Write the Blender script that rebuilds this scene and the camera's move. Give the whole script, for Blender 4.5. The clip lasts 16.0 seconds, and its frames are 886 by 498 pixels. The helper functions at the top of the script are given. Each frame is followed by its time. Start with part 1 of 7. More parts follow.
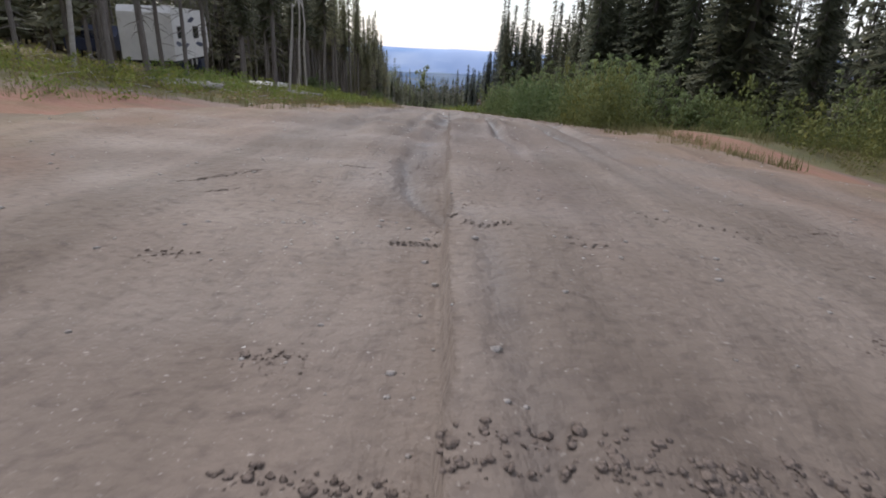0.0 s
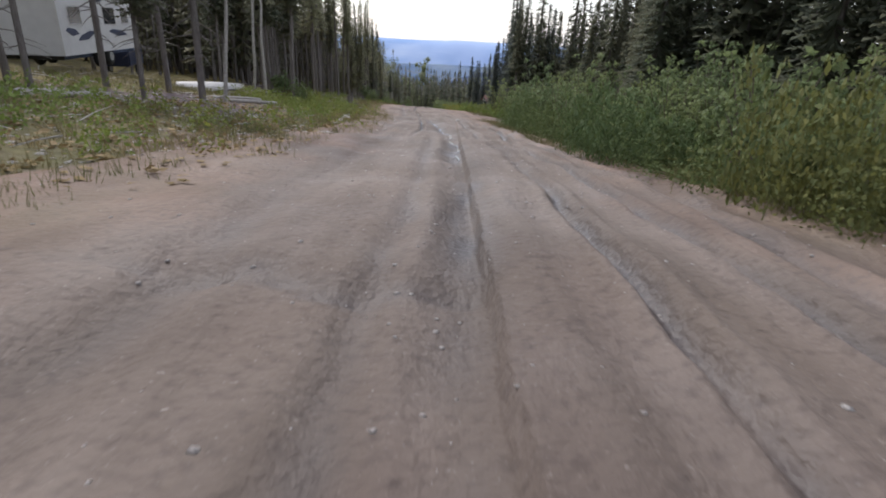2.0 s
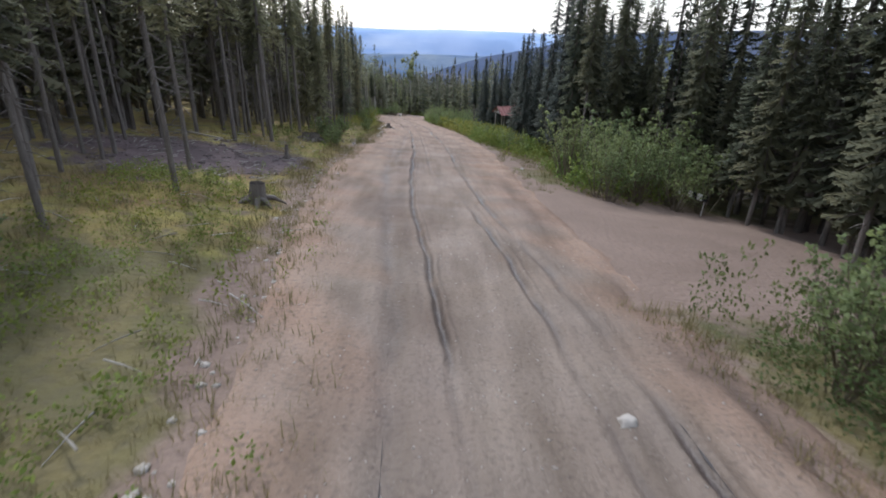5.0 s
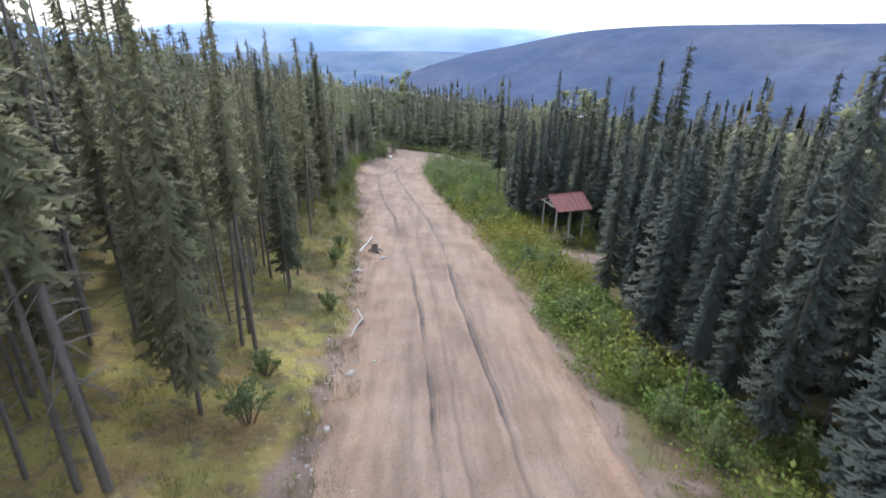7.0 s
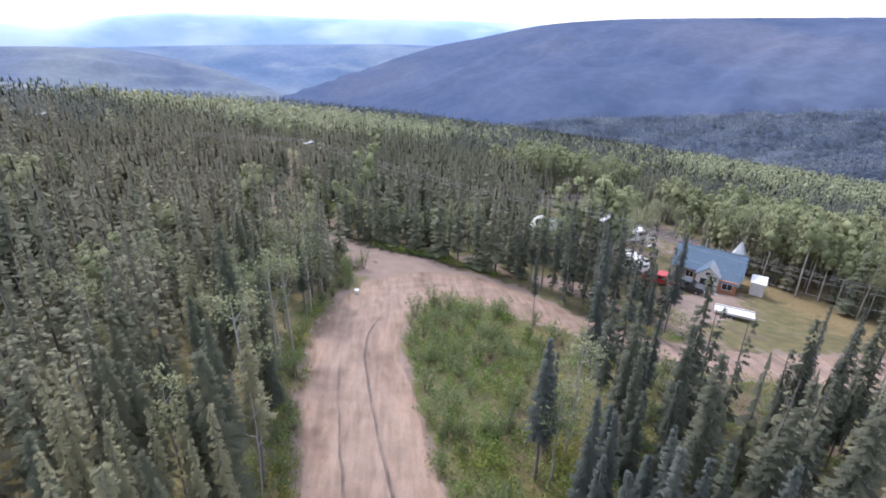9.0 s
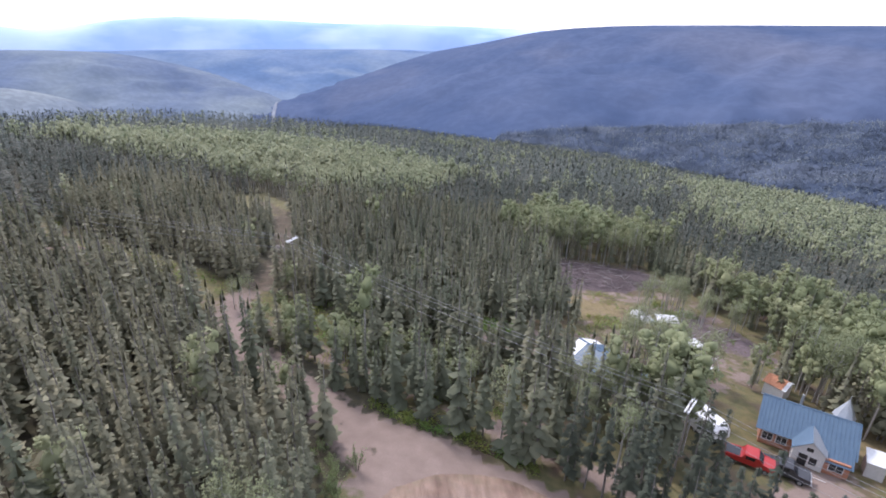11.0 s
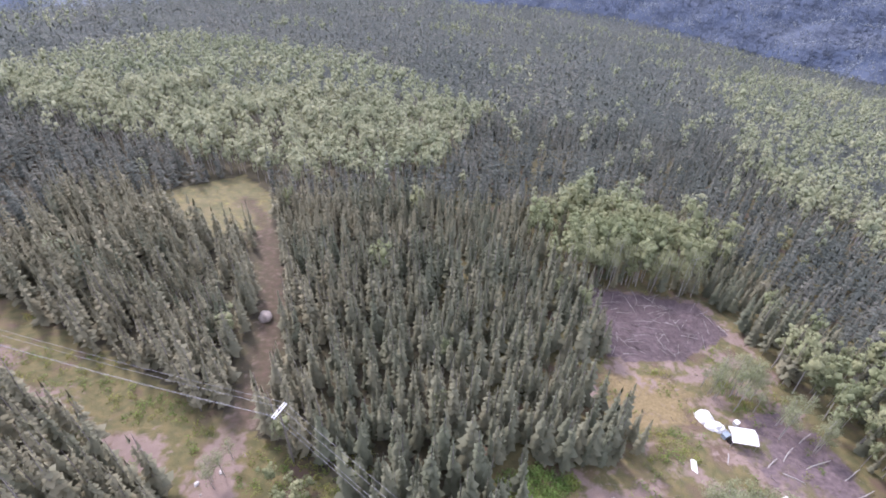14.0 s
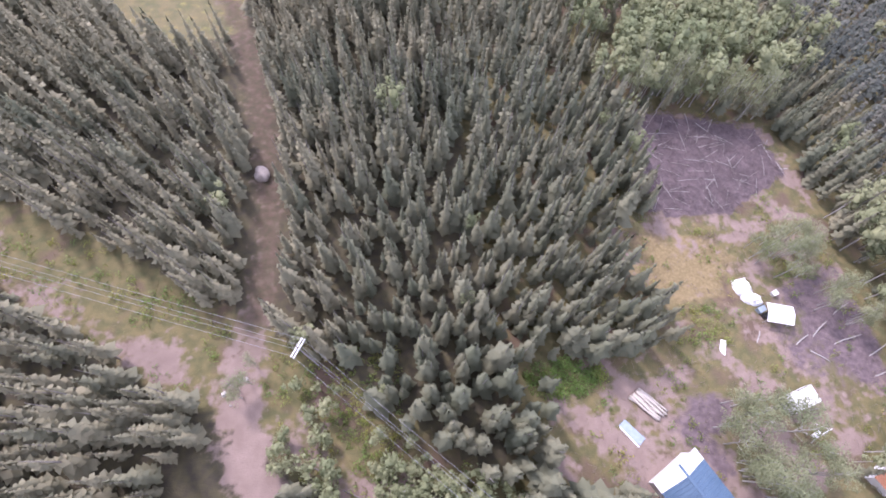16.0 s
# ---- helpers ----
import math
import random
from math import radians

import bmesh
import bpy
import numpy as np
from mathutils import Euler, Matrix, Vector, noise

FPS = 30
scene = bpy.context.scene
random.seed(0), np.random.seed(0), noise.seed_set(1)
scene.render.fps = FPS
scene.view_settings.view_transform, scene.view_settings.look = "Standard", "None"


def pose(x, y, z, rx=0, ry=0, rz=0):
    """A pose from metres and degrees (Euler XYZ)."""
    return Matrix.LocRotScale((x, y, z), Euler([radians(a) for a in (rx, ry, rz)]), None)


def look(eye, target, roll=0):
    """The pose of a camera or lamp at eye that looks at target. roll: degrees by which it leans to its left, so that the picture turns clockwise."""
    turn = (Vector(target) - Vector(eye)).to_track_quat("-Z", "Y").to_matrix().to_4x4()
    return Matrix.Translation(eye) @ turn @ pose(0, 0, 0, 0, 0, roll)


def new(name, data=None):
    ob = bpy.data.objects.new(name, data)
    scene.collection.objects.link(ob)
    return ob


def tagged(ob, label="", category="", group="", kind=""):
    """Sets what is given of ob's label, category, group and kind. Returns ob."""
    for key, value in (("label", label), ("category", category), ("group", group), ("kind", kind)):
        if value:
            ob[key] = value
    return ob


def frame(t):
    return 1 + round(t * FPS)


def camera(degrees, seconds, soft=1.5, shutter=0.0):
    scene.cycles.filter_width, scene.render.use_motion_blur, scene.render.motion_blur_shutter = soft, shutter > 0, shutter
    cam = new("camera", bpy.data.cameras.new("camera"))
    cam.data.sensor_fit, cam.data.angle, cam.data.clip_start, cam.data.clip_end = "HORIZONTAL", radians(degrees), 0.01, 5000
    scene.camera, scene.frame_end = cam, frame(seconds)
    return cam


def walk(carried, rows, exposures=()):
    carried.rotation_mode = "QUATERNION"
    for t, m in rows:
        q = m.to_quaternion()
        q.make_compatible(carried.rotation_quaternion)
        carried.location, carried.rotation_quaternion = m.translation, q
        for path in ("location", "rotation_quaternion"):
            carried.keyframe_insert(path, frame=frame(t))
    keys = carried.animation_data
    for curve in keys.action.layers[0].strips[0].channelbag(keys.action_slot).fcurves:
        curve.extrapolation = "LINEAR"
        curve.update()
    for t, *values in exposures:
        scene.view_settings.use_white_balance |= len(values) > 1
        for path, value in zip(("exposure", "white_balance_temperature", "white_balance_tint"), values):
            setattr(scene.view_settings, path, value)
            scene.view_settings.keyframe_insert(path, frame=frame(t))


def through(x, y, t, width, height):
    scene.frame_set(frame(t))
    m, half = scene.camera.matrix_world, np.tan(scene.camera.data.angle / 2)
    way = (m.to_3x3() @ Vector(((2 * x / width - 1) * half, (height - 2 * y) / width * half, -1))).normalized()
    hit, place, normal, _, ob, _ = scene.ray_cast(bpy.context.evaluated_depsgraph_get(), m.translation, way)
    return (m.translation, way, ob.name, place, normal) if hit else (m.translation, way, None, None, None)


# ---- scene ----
# ---- camera ----
cam = camera(78.3, 16.0, soft=1.8, shutter=0.1)
PATH = [
    (0, pose(-0.02, 0.22, 3.59, 68.39, -2.54, 0.92)),
    (0.5, pose(-0.03, 1.63, 3.56, 68.12, -2.60, 1.00)),
    (1, pose(-0.11, 3.67, 3.48, 67.91, -2.48, 0.99)),
    (1.5, pose(-0.21, 5.98, 3.39, 67.73, -2.40, 0.95)),
    (2, pose(-0.27, 8.65, 3.26, 67.59, -2.27, 1.01)),
    (2.5, pose(-0.40, 11.63, 3.13, 67.48, -2.25, 1.01)),
    (3, pose(-0.48, 15.00, 2.96, 67.41, -1.80, 1.00)),
    (3.5, pose(-0.68, 18.21, 2.95, 67.27, -1.97, 0.99)),
    (5.8, pose(-2.89, 41.28, 3.08, 66.41, -0.73, -1.49)),
    (6.5, pose(-3.51, 50.97, 3.82, 66.36, -0.73, -1.81)),
    (7, pose(-4.01, 58.16, 5.41, 66.29, -0.82, -1.93)),
    (7.5, pose(-4.61, 65.23, 7.49, 66.01, -1.12, -3.05)),
    (8, pose(-5.00, 72.32, 9.75, 65.66, -0.91, -4.72)),
    (8.5, pose(-5.01, 78.87, 12.09, 65.57, -0.99, -5.26)),
    (9, pose(-5.01, 85.73, 14.48, 65.57, -1.03, -5.49)),
    (9.5, pose(-5.10, 92.45, 16.63, 65.63, -1.11, -5.60)),
    (11.8, pose(-5.41, 120.70, 27.92, 66.04, -1.38, -5.54)),
    (12.5, pose(-5.72, 130.50, 33.11, 66.03, -1.28, -5.74)),
    (13, pose(-5.88, 136.88, 36.38, 63.95, -1.15, -5.84)),
    (13.5, pose(-6.05, 143.79, 40.56, 57.76, -1.14, -5.85)),
    (14, pose(-6.23, 150.10, 43.93, 51.10, -1.15, -5.95)),
    (14.5, pose(-6.38, 156.55, 45.95, 44.01, -1.06, -6.05)),
    (15, pose(-6.56, 162.91, 47.02, 36.51, -1.02, -6.02)),
    (15.5, pose(-6.63, 169.50, 47.36, 28.79, -0.91, -5.95)),
    (16, pose(-6.83, 176.27, 47.55, 21.10, -0.94, -5.88)),
]
walk(cam, PATH, [(0, 0.05, 6480, 14), (3.5, 0.25, 6300, 13), (6, 0.42, 6080, 10), (7.5, 0.97, 6000, 11), (9.5, 0.9, 6020, 19), (12, 0.75, 6050, 20), (13, 0.8, 6050, 24), (14, 1.25, 6005, 28), (14.5, 1.36, 5980, 31), (16, 1.35, 5950, 34)])

# ---- light ----
SUN_EL, SUN_AZ = 48.0, -28.0
world = bpy.data.worlds.new("world")
scene.world = world
world.use_nodes = True
_n = world.node_tree.nodes
_sky = _n.new("ShaderNodeTexSky")
_sky.sky_type, _sky.sun_disc = "NISHITA", False
_sky.sun_elevation, _sky.sun_rotation = radians(SUN_EL), radians(SUN_AZ)
_sky.air_density, _sky.dust_density, _sky.ozone_density = 1.0, 0.4, 1.0
_n["Background"].inputs["Strength"].default_value = 0.13
_mx = _n.new("ShaderNodeMix")
_mx.data_type = "RGBA"
_mx.inputs[0].default_value, _mx.inputs[7].default_value = 0.6, (8.2, 8.5, 9.2, 1)
world.node_tree.links.new(_sky.outputs["Color"], _mx.inputs[6])
world.node_tree.links.new(_mx.outputs[2], _n["Background"].inputs["Color"])
_sun = bpy.data.lights.new("sun", "SUN")
_sun.energy, _sun.angle, _sun.color = 2.0, radians(10), (1.0, 0.95, 0.88)
_s = new("sun", _sun)
_a, _e = radians(SUN_AZ), radians(SUN_EL)
_s.matrix_world = look((0, 0, 300), Vector((0, 0, 300)) - Vector((math.sin(_a) * math.cos(_e), math.cos(_a) * math.cos(_e), math.sin(_e))))

# ---- helpers of this scene ----
rng = np.random.default_rng(7)


def tri_mesh(name, V, F, attrs=None, smooth=False, normals=None):
    """A mesh of triangles from arrays, with float attributes and, for foliage, soft outward normals per vertex."""
    V, F = np.asarray(V, np.float32), np.asarray(F, np.int32)
    me = bpy.data.meshes.new(name)
    me.vertices.add(len(V))
    me.vertices.foreach_set("co", V.ravel())
    me.loops.add(len(F) * 3)
    me.loops.foreach_set("vertex_index", F.ravel())
    me.polygons.add(len(F))
    me.polygons.foreach_set("loop_start", np.arange(0, len(F) * 3, 3, dtype=np.int32))
    me.update(calc_edges=True)
    if smooth:
        me.polygons.foreach_set("use_smooth", np.ones(len(F), bool))
    for key, val in (attrs or {}).items():
        me.attributes.new(key, "FLOAT", "POINT").data.foreach_set("value", np.asarray(val, np.float32))
    if normals is not None:
        me.normals_split_custom_set_from_vertices(np.asarray(normals, np.float32))
    return me


def thing(name, m=None, data=None, mat=None):
    ob = new(name, data)
    if m is not None:
        ob.matrix_world = m
    if mat is not None:
        data.materials.append(mat)
    return ob


def part(name, bm, mat, parent, label=""):
    """Links a bmesh (or a ready mesh) as one mesh object under its parent."""
    if isinstance(bm, bmesh.types.BMesh):
        me = bpy.data.meshes.new(name)
        bm.to_mesh(me)
        bm.free()
    else:
        me = bm
    if mat is not None and not me.materials:
        me.materials.append(mat)
    ob = new(name, me)
    ob.parent = parent
    if label:
        tagged(ob, label)
    return ob


def box(bm, cx, cy, cz, sx, sy, sz, m=None, bevel=0.0):
    """A box by its centre and sizes."""
    r = bmesh.ops.create_cube(bm, size=1.0, matrix=(m or Matrix()) @ Matrix.Translation((cx, cy, cz)) @ Matrix.Diagonal((sx, sy, sz, 1)))
    if bevel:
        vs = set(r["verts"])
        es = [e for e in bm.edges if e.verts[0] in vs and e.verts[1] in vs]
        bmesh.ops.bevel(bm, geom=es, offset=bevel, segments=2, affect="EDGES")
    return bm


def rod(bm, a, b, r1, r2=None, seg=8):
    """A tapered rod from a to b."""
    a, b = Vector(a), Vector(b)
    d = b - a
    q = Vector((0, 0, 1)).rotation_difference(d.normalized()).to_matrix().to_4x4()
    bmesh.ops.create_cone(bm, cap_ends=True, segments=seg, radius1=r1, radius2=r1 if r2 is None else r2, depth=d.length,
                          matrix=Matrix.Translation((a + b) / 2) @ q)
    return bm


def boxed(*args, **kw):
    return box(bmesh.new(), *args, **kw)


def rodded(*args, **kw):
    return rod(bmesh.new(), *args, **kw)


def prism(bm, outline, depth, m):
    """A flat outline (x, z) pulled along y by depth, at m."""
    f = [bm.verts.new(m @ Vector((x, -depth / 2, z))) for x, z in outline]
    k = [bm.verts.new(m @ Vector((x, depth / 2, z))) for x, z in outline]
    bm.faces.new(f)
    bm.faces.new(k[::-1])
    for i in range(len(f)):
        j = (i + 1) % len(f)
        bm.faces.new((f[j], f[i], k[i], k[j]))
    return bm


# ---- materials ----
def mix(nt, fac, a, b):
    n = nt.nodes.new("ShaderNodeMix")
    n.data_type = "RGBA"
    for sock, val in ((n.inputs[0], fac), (n.inputs[6], a), (n.inputs[7], b)):
        if isinstance(val, bpy.types.NodeSocket):
            nt.links.new(val, sock)
        elif isinstance(val, (int, float)):
            sock.default_value = val
        else:
            sock.default_value = (*val, 1)
    return n.outputs[2]


def noise_fac(nt, scale, lo, hi, detail=4.0, coord="Object", stretch=None):
    tc = nt.nodes.new("ShaderNodeTexCoord")
    src = tc.outputs[coord]
    if stretch:
        mp = nt.nodes.new("ShaderNodeMapping")
        mp.inputs["Scale"].default_value = stretch
        nt.links.new(src, mp.inputs["Vector"])
        src = mp.outputs["Vector"]
    n = nt.nodes.new("ShaderNodeTexNoise")
    n.inputs["Scale"].default_value, n.inputs["Detail"].default_value = scale, detail
    nt.links.new(src, n.inputs["Vector"])
    r = nt.nodes.new("ShaderNodeMapRange")
    r.inputs["From Min"].default_value, r.inputs["From Max"].default_value = lo, hi
    nt.links.new(n.outputs["Fac"], r.inputs["Value"])
    return r.outputs["Result"]


def attr_fac(nt, key):
    n = nt.nodes.new("ShaderNodeAttribute")
    n.attribute_name = key
    return n.outputs["Fac"]


def bump(nt, height, strength, distance=0.02):
    b = nt.nodes.new("ShaderNodeBump")
    b.inputs["Strength"].default_value, b.inputs["Distance"].default_value = strength, distance
    nt.links.new(height, b.inputs["Height"])
    nt.links.new(b.outputs["Normal"], nt.nodes["Principled BSDF"].inputs["Normal"])


def material(name, a, b, scale=6.0, rough=0.8, metal=0.0, fine=60.0, bumpy=0.3, vary=None, stretch=None, attr=None, dist=0.02):
    """Two colours blended by noise at two scales, with a fine relief. vary: a third colour by object; attr: a third colour by attribute."""
    mat = bpy.data.materials.new(name)
    mat.use_nodes = True
    nt = mat.node_tree
    p = nt.nodes["Principled BSDF"]
    big = noise_fac(nt, scale, 0.3, 0.7, stretch=stretch)
    col = mix(nt, big, a, b)
    small = noise_fac(nt, fine, 0.3, 0.75, 3.0, stretch=stretch)
    dark = mix(nt, 0.35, col, tuple(0.6 * v for v in a))
    col = mix(nt, small, dark, col)
    if vary:
        oi = nt.nodes.new("ShaderNodeObjectInfo")
        col = mix(nt, oi.outputs["Random"], col, vary)
    if attr:
        col = mix(nt, attr_fac(nt, attr[0]), col, attr[1])
    nt.links.new(col, p.inputs["Base Color"])
    p.inputs["Roughness"].default_value, p.inputs["Metallic"].default_value = rough, metal
    if bumpy:
        bump(nt, small, bumpy, dist)
    return mat


def leaf_material(name, a, b, c, through=0.25, by_object=True):
    """Foliage: colour by tree and by leaf, with some light passing through."""
    mat = bpy.data.materials.new(name)
    mat.use_nodes = True
    nt = mat.node_tree
    p = nt.nodes["Principled BSDF"]
    g = nt.nodes.new("ShaderNodeNewGeometry")
    if by_object:
        oi = nt.nodes.new("ShaderNodeObjectInfo")
        tree = oi.outputs["Random"]
    else:
        tree = attr_fac(nt, "tint")
    col = mix(nt, tree, a, b)
    isl = nt.nodes.new("ShaderNodeMath")
    isl.operation = "MULTIPLY"
    isl.inputs[1].default_value = 0.6
    nt.links.new(g.outputs["Random Per Island"], isl.inputs[0])
    col = mix(nt, isl.outputs[0], col, c)
    nt.links.new(col, p.inputs["Base Color"])
    p.inputs["Roughness"].default_value = 0.75
    p.inputs["Specular IOR Level"].default_value = 0.25
    tr = nt.nodes.new("ShaderNodeBsdfTranslucent")
    nt.links.new(col, tr.inputs["Color"])
    ms = nt.nodes.new("ShaderNodeMixShader")
    ms.inputs[0].default_value = through
    nt.links.new(p.outputs["BSDF"], ms.inputs[1])
    nt.links.new(tr.outputs["BSDF"], ms.inputs[2])
    nt.links.new(ms.outputs["Shader"], nt.nodes["Material Output"].inputs["Surface"])
    return mat


M_BARK = material("bark_spruce", (0.16, 0.14, 0.13), (0.26, 0.24, 0.22), 5, 0.9, fine=40, stretch=(3, 3, 0.6), bumpy=0.6)
M_BIRCH = material("bark_birch", (0.46, 0.44, 0.41), (0.30, 0.28, 0.25), 2.2, 0.8, fine=25, stretch=(0.6, 0.6, 4), bumpy=0.3)
M_DEAD = material("wood_grey_dead", (0.38, 0.36, 0.34), (0.52, 0.50, 0.47), 4, 0.9, fine=40, stretch=(3, 3, 0.5))
M_SPRUCE = leaf_material("spruce_needles", (0.12, 0.138, 0.092), (0.215, 0.21, 0.128), (0.108, 0.126, 0.096), 0.5)
# needles darkened to paint shade onto the spruces right of the road
M_SPRUCE_K = leaf_material("spruce_needles_shaded", (0.08, 0.1, 0.09), (0.14, 0.15, 0.122), (0.076, 0.095, 0.088), 0.4)
# olive needles lightened to paint light onto spruces left of the road
M_SPRUCE_L = leaf_material("spruce_needles_olive_lit", (0.25, 0.255, 0.148), (0.40, 0.372, 0.222), (0.215, 0.222, 0.148), 0.5)
M_SPRUCE_F = leaf_material("spruce_needles_wood", (0.138, 0.15, 0.094), (0.275, 0.25, 0.158), (0.125, 0.136, 0.092), by_object=False)
M_SPRUCE_D = leaf_material("spruce_needles_deep_shade", (0.062, 0.074, 0.051), (0.12, 0.124, 0.08), (0.058, 0.067, 0.05), by_object=False)
# paler copies for the far wood, with haze mixed into the colours
M_SPRUCE_X = leaf_material("spruce_needles_hazed", (0.105, 0.122, 0.1), (0.2, 0.196, 0.155), (0.098, 0.112, 0.094), by_object=False)
M_LEAF_X = leaf_material("birch_leaves_hazed", (0.285, 0.315, 0.185), (0.405, 0.41, 0.255), (0.25, 0.278, 0.17), 0.35, by_object=False)
M_LEAF = leaf_material("birch_leaves", (0.21, 0.24, 0.125), (0.31, 0.315, 0.175), (0.18, 0.21, 0.12), 0.35)
M_LEAF_F = leaf_material("birch_leaves_wood", (0.225, 0.255, 0.128), (0.33, 0.335, 0.18), (0.18, 0.208, 0.115), 0.35, by_object=False)
M_SHRUB = leaf_material("willow_leaves", (0.165, 0.225, 0.1), (0.27, 0.315, 0.125), (0.185, 0.24, 0.135), 0.45)
M_SHRUB_F = leaf_material("shrub_leaves_stuff", (0.145, 0.245, 0.055), (0.36, 0.315, 0.07), (0.16, 0.225, 0.08), 0.4, by_object=False)
M_GRASS = leaf_material("grass_blades", (0.16, 0.165, 0.07), (0.36, 0.29, 0.16), (0.15, 0.15, 0.07), 0.3, by_object=False)
M_STEM = material("shrub_stems", (0.14, 0.11, 0.08), (0.22, 0.19, 0.14), 8, 0.9)
M_STONE = material("stone", (0.30, 0.27, 0.25), (0.48, 0.45, 0.42), 3, 0.85, vary=(0.55, 0.52, 0.48), bumpy=0.6)
# clods coloured dark to stand in for shaded cracks
M_CRACK_SHADE = material("shade_dark_clods", (0.07, 0.055, 0.047), (0.15, 0.118, 0.1), 14, 0.9, bumpy=0.7)
M_CLOD = material("soil_clods", (0.16, 0.122, 0.1), (0.225, 0.18, 0.153), 9, 0.95, bumpy=0.7)
M_WATER = material("muddy_water", (0.05, 0.041, 0.037), (0.075, 0.062, 0.055), 2, 0.1, bumpy=0.02)
M_WOOD = material("weathered_boards", (0.24, 0.22, 0.195), (0.36, 0.33, 0.30), 3, 0.85, stretch=(6, 1, 6), bumpy=0.4)
M_LOG = material("peeled_logs", (0.50, 0.44, 0.36), (0.66, 0.60, 0.52), 3, 0.8, stretch=(1, 6, 6), vary=(0.36, 0.32, 0.28))
M_WHITE = material("white_sheet", (0.78, 0.78, 0.77), (0.68, 0.68, 0.67), 3, 0.5, bumpy=0.1)
M_REDROOF = material("dull_red_metal", (0.20, 0.075, 0.07), (0.26, 0.11, 0.10), 1.5, 0.55, bumpy=0.1)
M_BLUEROOF = material("blue_metal_roof", (0.068, 0.12, 0.182), (0.09, 0.148, 0.21), 1.2, 0.42, bumpy=0.08)
M_BRICK = material("red_brown_siding", (0.36, 0.15, 0.085), (0.46, 0.21, 0.12), 1.5, 0.8, stretch=(1, 1, 8))
M_TRIM = material("pale_trim", (0.70, 0.68, 0.66), (0.58, 0.57, 0.55), 3, 0.6, bumpy=0.1)
M_DARK = material("dark_glass", (0.02, 0.022, 0.026), (0.035, 0.037, 0.04), 2, 0.12, bumpy=0.0)
M_TYRE = material("rubber_tyre", (0.025, 0.025, 0.025), (0.04, 0.04, 0.04), 8, 0.9)
M_NAVY = material("navy_paint", (0.025, 0.035, 0.08), (0.035, 0.05, 0.11), 2, 0.35, bumpy=0.05)
M_REDPAINT = material("red_car_paint", (0.38, 0.02, 0.02), (0.45, 0.035, 0.03), 2, 0.3, bumpy=0.03)
M_STEEL = material("galvanised_steel", (0.45, 0.46, 0.47), (0.56, 0.57, 0.58), 5, 0.45, 0.7)
M_WIRE = material("aluminium_wire", (0.27, 0.27, 0.28), (0.35, 0.35, 0.35), 5, 0.5, 0.3, bumpy=0)
M_ORANGE = material("orange_deck", (0.55, 0.24, 0.12), (0.64, 0.30, 0.17), 2, 0.7, stretch=(1, 8, 1))
M_YELLOW = material("yellow_plastic", (0.70, 0.60, 0.08), (0.76, 0.66, 0.12), 2, 0.4)
M_TARP = material("white_tarp", (0.74, 0.73, 0.72), (0.82, 0.81, 0.80), 2, 0.5, fine=9, bumpy=0.5, dist=0.06)
M_GREYBLUE = material("grey_blue_sheet", (0.26, 0.33, 0.39), (0.34, 0.41, 0.47), 2, 0.4)


# ---- the lie of the land ----
ROAD = np.array([(0.6, -40), (0.3, -15), (0, 0), (-0.2, 12), (-0.35, 24), (-0.9, 35), (-2.3, 50), (-2.65, 68), (-3.3, 82), (-4.6, 96), (-6.4, 108), (-7.6, 118),
                 (-8.4, 127), (-7.2, 135), (-3.2, 141.5), (2.5, 143.8), (8.2, 141.2), (13.4, 135.8), (18.2, 132), (24, 128.6), (34, 127), (48, 128)], float)
WIDTH = np.array([8, 7.5, 6.2, 4.0, 2.8, 3.0, 3.6, 3.75, 3.7, 3.7, 3.7, 3.8, 3.6, 4.0, 5.0, 4.6, 3.6, 2.5, 2.2, 2.2, 3.0, 3.0], float)
# bare turning place outside the bend
TURN = [(-9.2, 141), (-7.8, 147), (-7.4, 152), (-11.2, 161), (-7.2, 158.8), (-3, 155.4), (1.2, 153.2), (5, 150.6), (9, 147.6), (13, 145), (8, 141), (2.5, 143), (-4, 141)]
TRAIL = np.array([(-6, 146), (-10.5, 157), (-17.5, 166), (-24.5, 172.5), (-28.4, 180), (-29, 190), (-27.2, 200), (-27.2, 212), (-28, 224), (-30.5, 236), (-35, 254), (-41, 264)], float)


def smooth_line(P, step):
    """A Catmull-Rom line through P, at even steps; the last column(s) go along."""
    out = []
    Q = np.vstack([2 * P[0] - P[1], P, 2 * P[-1] - P[-2]])
    for i in range(1, len(Q) - 2):
        n = max(2, int(np.linalg.norm(Q[i + 1, :2] - Q[i, :2]) / step))
        t = np.linspace(0, 1, n, endpoint=False)[:, None]
        out.append(0.5 * (2 * Q[i] + (Q[i + 1] - Q[i - 1]) * t + (2 * Q[i - 1] - 5 * Q[i] + 4 * Q[i + 1] - Q[i + 2]) * t ** 2
                          + (3 * Q[i] - Q[i - 1] - 3 * Q[i + 1] + Q[i + 2]) * t ** 3))
    out.append(Q[-2][None])
    return np.vstack(out)


ROAD_L = smooth_line(np.column_stack([ROAD, WIDTH]), 1.0)
TRAIL_L = smooth_line(TRAIL, 1.5)
POLES = [(-79.0, 211.5, 8.8), (-20.0, 188.6, 11.6), (22.2, 148.0, 10.2), (47.0, 118.0, 10.5)]
POLE_L = np.array([(-135, 234)] + [p[:2] for p in POLES], float)


STRIP = np.array([(-135, 252), (-80, 221), (-61, 209), (-47, 200), (-35, 192.3), (-24, 185.5), (-14, 177), (0, 166), (14, 155), (22, 148), (47, 118)], float)


